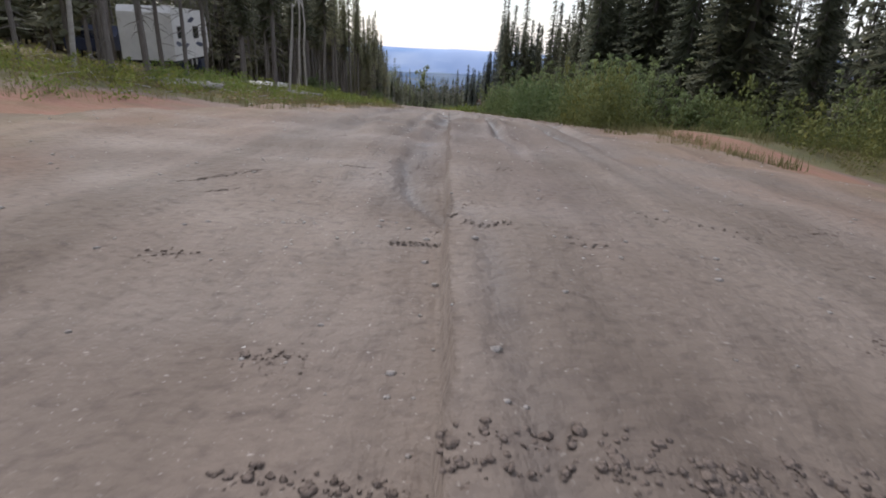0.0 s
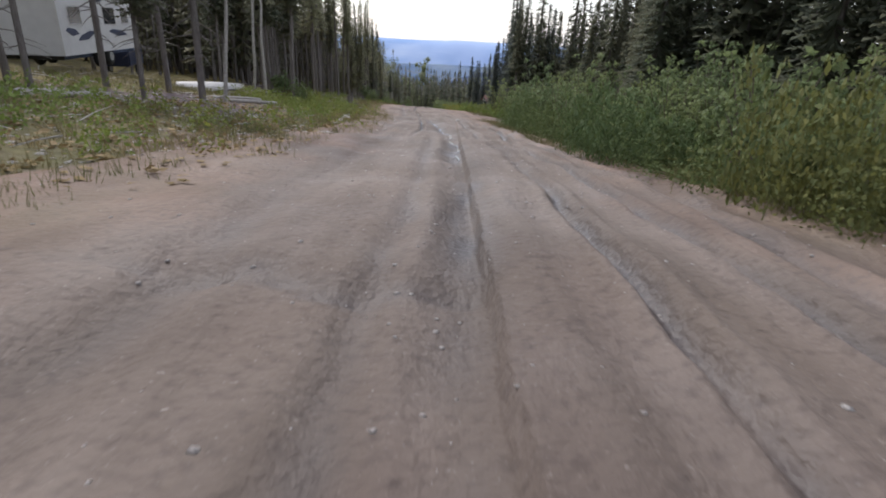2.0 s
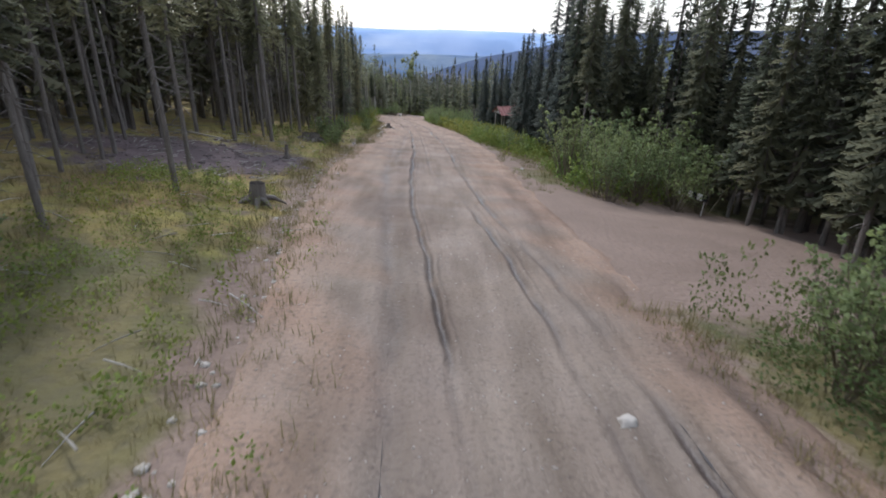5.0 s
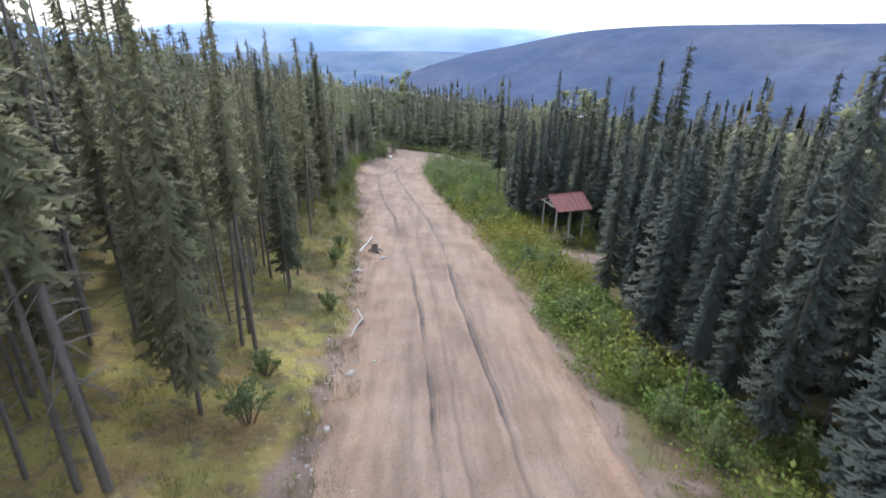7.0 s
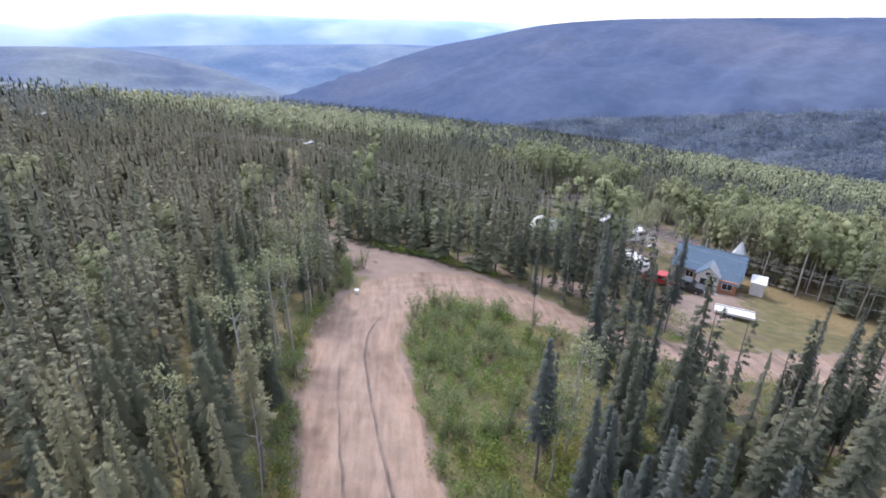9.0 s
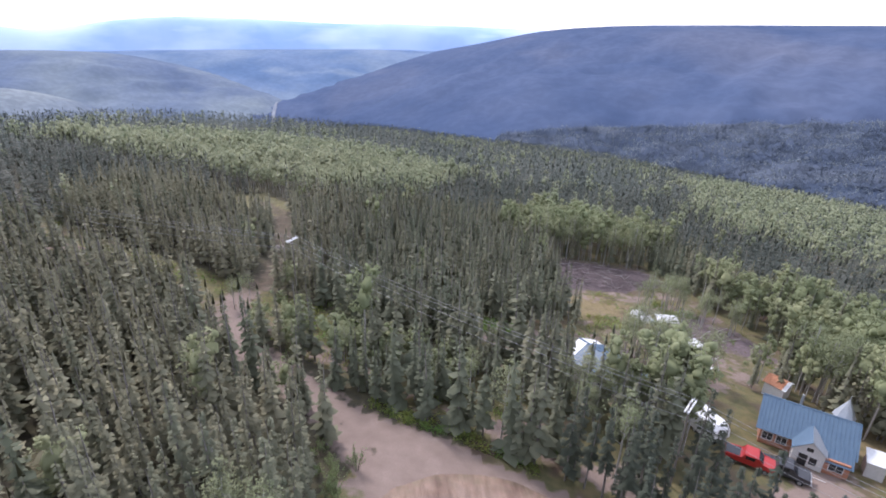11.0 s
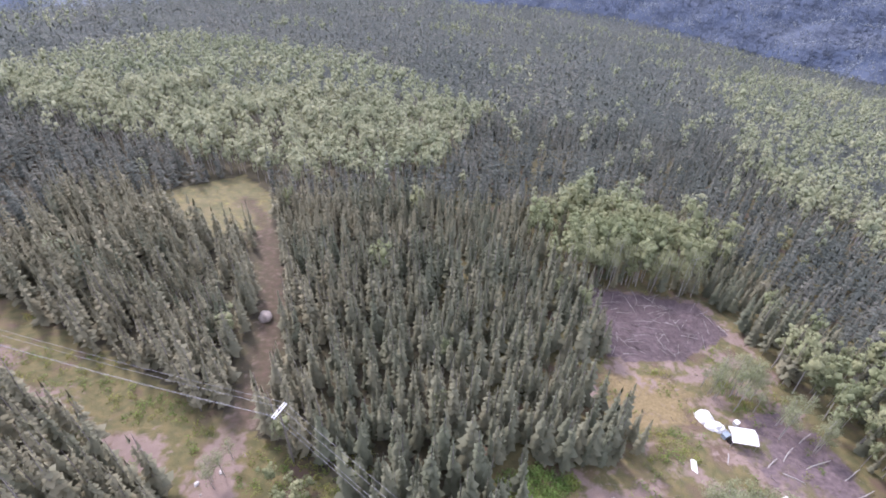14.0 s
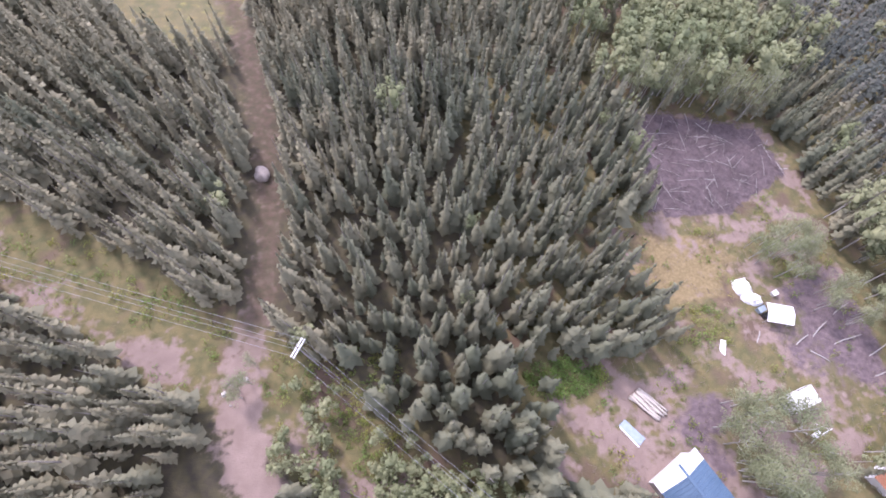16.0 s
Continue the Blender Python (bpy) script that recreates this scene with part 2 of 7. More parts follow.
def to_line(x, y, L):
    """The distance from points to a line of points, the index of the nearest and the side (left is negative)."""
    x, y = np.atleast_1d(x).astype(float), np.atleast_1d(y).astype(float)
    best, side, idx = np.full(x.shape, 1e9), np.zeros(x.shape), np.zeros(x.shape, int)
    for i in range(len(L) - 1):
        a, d = L[i, :2], L[i + 1, :2] - L[i, :2]
        t = np.clip(((x - a[0]) * d[0] + (y - a[1]) * d[1]) / (d @ d), 0, 1)
        px, py = x - a[0] - t * d[0], y - a[1] - t * d[1]
        r = np.hypot(px, py)
        m = r < best
        best[m], idx[m], side[m] = r[m], i, np.sign(px * d[1] - py * d[0])[m]
    return best, idx, side


def waves(x, y, s, seed):
    """Smooth, cheap noise in about -1..1 with features of about s metres."""
    r = np.random.default_rng(seed)
    z = np.zeros(np.broadcast(x, y).shape)
    for k in range(7):
        a, w, p = r.uniform(0, 6.28), 6.28 / s * r.uniform(0.6, 1.6), r.uniform(0, 6.28)
        z = z + np.sin(w * (x * np.cos(a) + y * np.sin(a)) + p)
    return z / 3.2


_py = np.arange(-420, 6000, 2.0)
_pz = np.interp(_py, [-420, -30, 0, 6, 12, 22, 30, 37, 60, 97, 130, 6000], [20, 3.5, 2.75, 2.4, 1.95, 0.75, -0.25, -1.25, -3.9, -9.45, -14.4, -14.4 - 0.149 * 5870])
_pz = np.convolve(np.pad(_pz, 2, mode="edge"), [0.15, 0.2, 0.3, 0.2, 0.15], "valid")
VALLEY = -560.0


def ground(x, y):
    """The height of the land."""
    x, y = np.asarray(x, float), np.asarray(y, float)
    dx = x - np.interp(y, [0, 40, 70, 100, 125, 200], [0, -1.6, -3, -4, -5, -5])
    dx = dx - 0.6 * np.clip(dx, -4, 4)
    z = np.interp(y, _py, _pz) - 0.126 * dx
    r = np.hypot(x, y - 150)
    s = x / np.maximum(r, 1)
    z = z - (5.5e-5 + np.where(s > 0, 6e-5, 1.5e-3) * s ** 2) * np.maximum(r - 190, 0) ** 2
    az = np.degrees(np.arctan2(x, y - 150))
    z = z + np.interp(az, [-60, -33, -25, -16, -5], [24, 21, 16, 7, 0]) * np.exp(-((r - 520) / 130) ** 2) - 3.0 * np.clip((-4 - az) / 14, 0, 1) * np.exp(-((r - 280) / 80) ** 2)
    z = z + 13 * np.exp(-((az - 23) / 10) ** 2) * np.clip((r - 560) / 280, 0, 1) ** 1.5
    z = z - 6.5e-4 * np.clip((az - 4) / 10, 0, 1) * np.maximum(r - 930, 0) ** 2
    z = z + 0.12 * waves(x, y, 9, 1) * np.clip((np.abs(dx) - 1.5) / 4, 0, 1) + 0.5 * waves(x, y, 45, 2) * np.clip((r - 120) / 100, 0, 1)
    z = z + 0.5 * np.exp(-((x - 7.6) / 4.2) ** 2 - ((y - 12) / 2.6) ** 2) * np.clip((x - 3.4) / 1.6, 0, 1)
    k = 30.0
    lo = VALLEY + 6 * waves(x, y, 400, 3)
    return lo + np.where(z - lo > 4 * k, z - lo, k * np.log1p(np.exp(np.clip((z - lo) / k, -30, 4.2))))


def gz(x, y):
    return float(ground(np.array([x]), np.array([y]))[0])


def inside(x, y, poly):
    c = np.zeros(np.shape(x), bool)
    for (ax, ay), (bx, by) in zip(poly, poly[1:] + poly[:1]):
        c ^= ((ay > y) != (by > y)) & (x < (bx - ax) * (y - ay) / (by - ay + 1e-9) + ax)
    return c


YARD = [(27, 131), (56, 124), (58, 144), (53, 158), (50, 166), (44, 171), (37, 170), (31, 164), (27, 150)]
CLEAR = [(5.5, 171), (9, 185), (16, 186.5), (23, 186.5), (28, 189), (28, 194), (23, 198), (22, 206), (30, 209), (34, 232), (58, 227), (61, 217), (60, 200), (60, 178), (50, 172), (33, 164), (26, 160), (21, 164), (16, 171)]
BRUSH = [(30, 209), (34, 231), (57, 226), (58, 216), (44, 208)]
MEADOW = [(-64, 262), (-44, 279), (-33, 265), (-33, 250), (-47, 244)]
INNER = [(-4, 112), (-4.5, 124), (-3, 134), (1, 138.6), (6, 138.5), (8.6, 134), (8.4, 127), (4.8, 118), (2, 112)]


def geared(fine_lo, fine_hi, step, lo, hi, grow):
    """Coordinates with even steps in the middle that grow outwards."""
    c = list(np.arange(fine_lo, fine_hi + 1e-6, step))
    s, a = step, fine_lo
    left = []
    while a > lo:
        s *= grow
        a -= s
        left.append(a)
    s, b = step, c[-1]
    while b < hi:
        s *= grow
        b += s
        c.append(b)
    return np.array(left[::-1] + c)


def grid_faces(ny, nx):
    i = np.arange(ny * nx).reshape(ny, nx)
    a, b, c, d = i[:-1, :-1].ravel(), i[:-1, 1:].ravel(), i[1:, 1:].ravel(), i[1:, :-1].ravel()
    return np.vstack([np.column_stack([a, b, c]), np.column_stack([a, c, d])])


_gx = np.unique(np.round(np.concatenate([geared(-70, 85, 1.25, -4600, 4600, 1.12), np.arange(-16, 12, 0.5)]), 3))
_gy = geared(-12, 290, 1.2, -600, 4850, 1.11)
X, Y = np.meshgrid(_gx, _gy)
Z = ground(X, Y)
_d, _i, _side = to_line(X.ravel(), Y.ravel(), ROAD_L)
_hw = ROAD_L[_i, 2]
_dip = np.clip((_hw - 0.4 - _d) / 0.8, 0, 1)
Zg = Z.ravel() - 0.35 * _dip
_td, _, _ = to_line(X.ravel(), Y.ravel(), TRAIL_L)
_sdist, _, _ss = to_line(X.ravel(), Y.ravel(), STRIP)
_ss = _ss * np.minimum(_sdist, 4)
_x, _y = X.ravel(), Y.ravel()
_w = waves(_x, _y, 7, 11)
_w2 = waves(_x, _y, 3, 12)
bare = np.clip(1.3 - (_d - _hw) / np.interp(_y, [8, 14], [3.0, 1.0]) + 0.5 * _w, 0, 1)
bare = np.maximum(bare, np.clip(1.9 - np.hypot((_x - 4.5) / 7.0, (_y - 46.6) / 5.0) + 0.15 * _w, 0, 1))
bare = np.maximum(bare, np.clip(1.5 - np.hypot((_x - 1.9) / 2.5, (_y - 62) / 5.0) + 0.2 * _w2, 0, 1))
bare = np.maximum(bare, np.clip(1.5 - np.hypot(_x - 6.8, _y - 90.8) / 2.2 + 0.3 * _w2, 0, 1))
bare = np.maximum(bare, np.clip(1.6 - _td / 2.2 + 0.4 * _w2, 0, 1) * np.interp(_y, [188, 198], [1, 0.35]))
bare = np.maximum(bare, inside(_x, _y, CLEAR) * np.clip(0.42 + 0.5 * _w + 0.3 * _w2 + 0.4 * np.clip(1.3 - np.hypot((_x - 21) / 9, (_y - 176) / 7), 0, 1) - 0.5 * np.clip(1.4 - np.hypot((_x - 32) / 9, (_y - 194) / 10), 0, 1), 0, 1))
bare = np.maximum(bare, inside(_x, _y, YARD) * np.clip(1.25 - np.hypot((_x - 36.5) * 0.8 + (_y - 145) * 0.6, 2.6 * (0.8 * (_y - 145) - 0.6 * (_x - 36.5))) / 13 + 0.3 * _w, 0, 1))
bare = np.maximum(bare, (_sdist < 5.5) * np.clip(0.1 + 0.4 * waves(_x, _y, 14, 13) + 0.14 * _ss, 0, 0.9))
bare = np.maximum(bare, inside(_x + 0.5 * _w2, _y + 0.4 * _w, TURN) * 1.0)
open_ = np.zeros(len(_x))
for _p in (YARD, CLEAR, MEADOW, INNER):
    open_ = np.maximum(open_, inside(_x, _y, _p))
open_ = np.maximum(open_, (_sdist < 6).astype(float))
open_ = np.maximum(open_, (_d < _hw + 4).astype(float))
purple = inside(_x, _y, BRUSH) * 1.0
purple = np.maximum(purple, np.clip(1.4 - np.hypot(_x - 54, _y - 188) / 9 + 0.3 * _w, 0, 1) * inside(_x, _y, CLEAR))
purple = np.maximum(purple, np.clip(1.1 - np.hypot(_x - 29, _y - 177) / 6 + 0.4 * _w, 0, 1))
purple = np.maximum(purple, (_x < -6.8) * np.clip(1.5 - np.hypot((_x + 11.5) / 4.5, (_y - 52.5) / 4.2) + 0.35 * _w2, 0, 1))
purple = np.maximum(purple, (_x < -4.6) * np.clip(1.35 - np.hypot((_x + 8) / 3.4, (_y - 25) / 4.5) + 0.35 * _w2, 0, 1) * 0.9)
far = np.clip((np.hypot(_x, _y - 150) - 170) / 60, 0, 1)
def ragged(nt, key, scale, amount):
    """An attribute whose border is broken up by noise."""
    n = nt.nodes.new("ShaderNodeMath")
    n.operation = "MULTIPLY_ADD"
    n.inputs[1].default_value = amount
    nt.links.new(noise_fac(nt, scale, 0.2, 0.8, 9), n.inputs[0])
    nt.links.new(attr_fac(nt, key), n.inputs[2])
    r = nt.nodes.new("ShaderNodeMapRange")
    r.inputs["From Min"].default_value, r.inputs["From Max"].default_value = 0.32 + amount / 2, 0.68 + amount / 2
    nt.links.new(n.outputs[0], r.inputs["Value"])
    return r.outputs["Result"]


MG = bpy.data.materials.new("forest_floor")
MG.use_nodes = True
_nt = MG.node_tree
_col = mix(_nt, noise_fac(_nt, 0.35, 0.35, 0.65, 5), (0.175, 0.148, 0.056), (0.24, 0.2, 0.076))
_col = mix(_nt, noise_fac(_nt, 2.4, 0.4, 0.7, 5), _col, (0.1, 0.08, 0.05))
_grass = mix(_nt, noise_fac(_nt, 0.5, 0.35, 0.65, 5), (0.10, 0.105, 0.042), (0.175, 0.145, 0.066))
_grass = mix(_nt, noise_fac(_nt, 5.0, 0.4, 0.75, 4), _grass, (0.12, 0.105, 0.06))
_col = mix(_nt, ragged(_nt, "open", 1.1, 0.5), _col, _grass)
# needle litter coloured dark to stand in for shade between the spruces
_col = mix(_nt, ragged(_nt, "litter_shade", 0.5, 0.7), _col, mix(_nt, noise_fac(_nt, 0.9, 0.35, 0.65, 7), (0.055, 0.046, 0.03), (0.085, 0.075, 0.036)))
_soil = mix(_nt, noise_fac(_nt, 0.6, 0.3, 0.7, 6), (0.19, 0.139, 0.112), (0.25, 0.188, 0.155))
_soil = mix(_nt, noise_fac(_nt, 9, 0.45, 0.75, 4), _soil, (0.185, 0.135, 0.115))
# darker green-brown cover on the clearings and where x is above 1
_dark_cover = mix(_nt, noise_fac(_nt, 0.8, 0.35, 0.65, 8), (0.085, 0.083, 0.032), (0.145, 0.118, 0.05))
_dark_cover = mix(_nt, noise_fac(_nt, 0.22, 0.52, 0.66, 5), _dark_cover, (0.11, 0.075, 0.05))
_col = mix(_nt, ragged(_nt, "dark_cover", 0.7, 0.6), _col, _dark_cover)
_moss = mix(_nt, noise_fac(_nt, 0.55, 0.4, 0.62, 7), (0.275, 0.245, 0.07), (0.215, 0.145, 0.06))
_moss = mix(_nt, noise_fac(_nt, 1.7, 0.5, 0.7, 8), _moss, (0.13, 0.10, 0.07))
_moss = mix(_nt, noise_fac(_nt, 6.0, 0.55, 0.75, 5), _moss, (0.34, 0.30, 0.13))
_col = mix(_nt, ragged(_nt, "moss", 0.8, 0.7), _col, _moss)
_col = mix(_nt, ragged(_nt, "straw", 0.9, 0.7), _col, mix(_nt, noise_fac(_nt, 2.5, 0.35, 0.65, 8), (0.225, 0.17, 0.085), (0.15, 0.115, 0.05)))
_col = mix(_nt, ragged(_nt, "bare", 0.9, 1.1), _col, _soil)
_col = mix(_nt, ragged(_nt, "rust", 0.9, 0.6), _col, mix(_nt, noise_fac(_nt, 1.4, 0.35, 0.65, 7), (0.30, 0.155, 0.115), (0.24, 0.15, 0.095)))
_col = mix(_nt, attr_fac(_nt, "trail"), _col, mix(_nt, noise_fac(_nt, 1.2, 0.35, 0.65, 6), (0.105, 0.07, 0.05), (0.07, 0.058, 0.03)))
_duff = mix(_nt, noise_fac(_nt, 1.3, 0.25, 0.75, 9), (0.068, 0.05, 0.05), (0.17, 0.127, 0.13))
_col = mix(_nt, ragged(_nt, "duff", 0.8, 0.8), _col, _duff)
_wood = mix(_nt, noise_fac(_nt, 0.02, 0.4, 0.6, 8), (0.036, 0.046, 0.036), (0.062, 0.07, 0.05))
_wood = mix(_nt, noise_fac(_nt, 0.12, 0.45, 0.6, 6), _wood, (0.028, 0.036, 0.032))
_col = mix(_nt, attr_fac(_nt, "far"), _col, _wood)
# haze painted onto the ground as blue-grey, growing beyond 1300 m
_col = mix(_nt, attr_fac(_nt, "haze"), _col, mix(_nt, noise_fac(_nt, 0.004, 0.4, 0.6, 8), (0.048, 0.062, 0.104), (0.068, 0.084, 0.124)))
_nt.links.new(_col, _nt.nodes["Principled BSDF"].inputs["Base Color"])
_nt.nodes["Principled BSDF"].inputs["Roughness"].default_value = 0.95
bump(_nt, noise_fac(_nt, 7.0, 0.2, 0.8, 6), 0.6, 0.08)
_me = tri_mesh("ground", np.column_stack([_x, _y, Zg]), grid_faces(len(_gy), len(_gx)), {"moss": inside(_x, _y, MEADOW) * 0.3 + np.clip((-4.5 - _x) / 2, 0, 1) * np.clip((_y - 38) / 8, 0, 1) * np.clip((114 - _y) / 8, 0, 1) * np.interp(_y, [66, 78], [1, 0.55]), "rust": np.clip(1.3 - np.abs(_d - _hw - 0.9) / 1.1, 0, 1) * np.clip((np.where(_x > 0, 14.5, 13) - _y) / 4, 0, 1), "litter_shade": ((_y > 138) & (open_ <= 0)) * np.clip((_d - _hw - 3) / 3, 0, 1), "haze": np.clip((np.hypot(_x, _y - 150) - 1300) / 500, 0, 1), "dark_cover": np.maximum(((_y > 148) & (open_ > 0) & ~inside(_x, _y, MEADOW)) * 1.0, (_d > _hw + 0.8) * np.clip((_x - 1) / 3, 0, 1) * np.clip((_y - 40) / 8, 0, 1)), "straw": np.clip(np.maximum(1.5 - np.hypot((_x - 32) / 9, (_y - 199) / 6.5), 1.5 - np.hypot((_x - 57) / 8, (_y - 150) / 16)) + 0.3 * _w2, 0, 1), "bare": bare, "open": open_, "duff": purple, "far": far, "trail": np.clip(1.5 - _td / 1.7 + 0.5 * _w2, 0, 1) * np.clip((_y - 190) / 6, 0, 0.85)}, True)
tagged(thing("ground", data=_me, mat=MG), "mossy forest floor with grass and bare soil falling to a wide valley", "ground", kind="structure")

# ---- the road ----
RL = smooth_line(np.column_stack([ROAD, WIDTH]), 0.12)
_keep = RL[:, 1] > -14
RL = RL[_keep]
_seg = np.r_[0, np.cumsum(np.hypot(*np.diff(RL[:, :2], axis=0).T))]
_st = [0.0]
while _st[-1] < _seg[-1]:
    _st.append(_st[-1] + (0.15 if _st[-1] < 60 else 0.5))
_st = np.array(_st)
RC = np.column_stack([np.interp(_st, _seg, RL[:, k]) for k in range(3)])
_tan = np.gradient(RC[:, :2], axis=0)
_tan /= np.linalg.norm(_tan, axis=1)[:, None]
_nrm = np.column_stack([_tan[:, 1], -_tan[:, 0]])
_u = np.linspace(-1, 1, 175)
_u = np.sign(_u) * np.abs(_u) ** 1.25
_edge = 0.35 * waves(_st, 0 * _st, 4, 21) + 0.2 * waves(_st, 0 * _st, 1.5, 22)
_off = _u[None, :] * (RC[:, 2] + 0.9)[:, None] + (_edge[:, None] * np.abs(_u)[None, :] ** 4)
PX = RC[:, :1] + _nrm[:, :1] * _off
PY = RC[:, 1:2] + _nrm[:, 1:2] * _off
S2 = np.repeat(_st[:, None], len(_u), 1)
# each wheel rut: its line (y, x), depth, half width, how dark with wet and painted shade, and how far it reaches
RUTS = (
    ([10, 14, 15.5, 17, 19.6, 22, 25.3, 29.8, 38.7, 50, 54, 59, 65, 71.5, 80, 90, 97, 109, 113.2, 119.3, 124.8, 130, 133, 136], [1.75, 1.6, 1.55, 1.45, 1.25, 1.22, 1.25, 0.97, 0.6, -0.6, -0.9, -1.12, -1.3, -1.6, -2.3, -2.7, -3.6, -5.35, -6.1, -6.9, -7.5, -7.3, -6.4, -5.4], 0.11, 0.07, 1.3, 4, 137),
    ([9, 14, 15.9, 17.8, 19.6, 22, 24, 30.3, 42.8, 50.5, 57], [0.8, 0.85, 0.85, 0.8, 0.73, 0.52, 0.38, 0.27, -0.4, -1.3, -1.75], 0.10, 0.065, 1.2, 5, 52),
    ([18, 24, 25.6, 31.3, 40, 47.8, 54, 62, 67, 72, 78, 86, 92, 98.6, 103.8, 113, 120, 126], [-1.1, -1.15, -1.08, -1.42, -2.0, -2.75, -3.02, -3.2, -3.5, -3.75, -4.05, -4.75, -5.6, -6.3, -7.4, -8.6, -9.3, -9.6], 0.10, 0.055, 1.35, 21, 126),
    ([6, 13.2, 14.3, 16.2, 20, 22.4, 27, 39.2, 49.4, 54.8, 64, 80], [-1.4, -1.86, -1.73, -1.65, -2.0, -2.08, -2.14, -2.65, -3.7, -4.1, -4.4, -4.9], 0.055, 0.15, 0.42, 5, 66),
    ([7, 15.8, 17.4, 19.2, 22.3, 30, 40], [2.1, 2.45, 2.06, 1.96, 1.6, 1.6, 1.3], 0.10, 0.12, 0.8, 4, 38),
    ([3, 9, 12, 15.3, 17.5, 20.4, 22.2, 24, 27.9, 30.75, 33.3, 37], [-0.5, -0.28, -0.14, 0.0, -0.15, -0.11, -0.2, -0.35, -0.64, -0.96, -1.09, -1.0], 0.07, 0.17, 0.95, 2.5, 36),
    ([6, 14, 20, 30], [-0.75, -0.6, -0.65, -0.9], 0.04, 0.09, 0.5, 3, 26),
    ([48, 54, 66, 80, 96, 108], [-1.6, -2.2, -2.75, -3.4, -4.6, -6.2], 0.04, 0.06, 0.35, 50, 106),
    ([48, 54, 66, 80, 96, 108], [-3.5, -3.8, -4.1, -4.6, -6.0, -7.6], 0.03, 0.09, 0.3, 50, 106),
    ([9, 16, 22, 30], [-0.1, 0.1, -0.1, -0.6], 0.015, 0.36, 0.24, 4, 36),
    ([8, 14, 18, 24, 30], [-1.85, -1.8, -1.7, -1.9, -2.2], 0.03, 0.34, 0.26, 4, 36),
    ([12, 16, 20, 26, 36, 46], [2.9, 2.55, 2.3, 2.1, 1.95, 1.5], 0.06, 0.2, 0.45, 8, 46),
    ([3.2, 3.8, 4.7, 5.8, 7.5], [0.2, -0.03, -0.35, -0.47, -0.5], 0.035, 0.055, 0.75, -2, 11),
)
rutz, wet_shade = np.zeros(PX.shape), np.zeros(PX.shape)
for k, (ly, lx, dep, wid, rut_dark, y0, y1) in enumerate(RUTS):
    cc = np.interp(PY, ly, lx) + 0.035 * waves(PY, 0 * PY, 3, 50 + k) + 0.012 * waves(PY, 0 * PY, 0.7, 60 + k)
    on = np.clip((PY - y0) / 6, 0, 1) * np.clip((y1 - PY) / 6, 0, 1) * np.clip(0.75 + 0.55 * waves(PY, 0 * PY, 8, 70 + k), 0.2, 1) * np.interp(S2, [132, 152, 177, 178], [1, 0.5, 0.4, 0])
    e = (PX - cc) / (wid * 1.2)
    g = np.exp(-e ** 2)
    rutz -= on * dep * (g - 0.45 * np.exp(-((np.abs(e) - 1.9) / 0.8) ** 2))
    wet_shade = np.maximum(wet_shade, on * rut_dark * np.exp(-(1.0 * e) ** 2) * np.clip(0.8 + 0.5 * waves(PY, 2 * PX, 1.3, 98 + k), 0, 1))
# a shallow ridge that runs across the road
_across = np.exp(-((PY - 11.4 - 0.12 * waves(PX, 0 * PX, 1.2, 93)) / 0.11) ** 2) * np.clip((PX + 2.6) / 0.8, 0, 1) * np.clip((0.1 - PX) / 0.2, 0, 1)
rutz -= 0.06 * _across - 0.03 * np.exp(-((PY - 11.75) / 0.2) ** 2) * np.clip((PX + 2.6) / 0.8, 0, 1) * np.clip((0.1 - PX) / 0.2, 0, 1)
wet_shade = np.maximum(wet_shade, 0.7 * _across)
rutz += 0.010 * waves(PX, PY, 0.9, 90) + 0.035 * waves(PX, PY, 3.1, 91) + 0.006 * waves(PX, PY, 0.35, 92)
PZ = ground(PX, PY) + 0.05 + rutz - 0.22 * np.clip((np.abs(_off) - RC[:, 2:3] - 0.1) / 0.8, 0, 1)
MR = bpy.data.materials.new("dirt_road")
MR.use_nodes = True
_nt = MR.node_tree
_grey = mix(_nt, noise_fac(_nt, 0.45, 0.35, 0.65, 6), (0.17, 0.136, 0.113), (0.217, 0.177, 0.147))
_brown = mix(_nt, noise_fac(_nt, 0.7, 0.3, 0.7, 6), (0.25, 0.167, 0.122), (0.315, 0.218, 0.162))
_col = mix(_nt, attr_fac(_nt, "dry"), _grey, _brown)
_col = mix(_nt, noise_fac(_nt, 14, 0.5, 0.8, 5), _col, (0.12, 0.094, 0.08))
_col = mix(_nt, noise_fac(_nt, 45, 0.66, 0.78, 2), _col, (0.36, 0.33, 0.30))
_col = mix(_nt, attr_fac(_nt, "red"), _col, mix(_nt, noise_fac(_nt, 1.1, 0.35, 0.65, 6), (0.225, 0.15, 0.112), (0.19, 0.145, 0.095)))
_patch = mix(_nt, noise_fac(_nt, 0.28, 0.5, 0.68, 5, stretch=(1.6, 0.5, 1)), (1, 1, 1), (0.72, 0.68, 0.68))
_mul = _nt.nodes.new("ShaderNodeMix")
_mul.data_type, _mul.blend_type = "RGBA", "MULTIPLY"
_mul.inputs[0].default_value = 1.0
_nt.links.new(_col, _mul.inputs[6])
_nt.links.new(_patch, _mul.inputs[7])
_mul2 = _nt.nodes.new("ShaderNodeMix")
_mul2.data_type, _mul2.blend_type = "RGBA", "MULTIPLY"
_mul2.inputs[0].default_value = 1.0
_nt.links.new(_mul.outputs[2], _mul2.inputs[6])
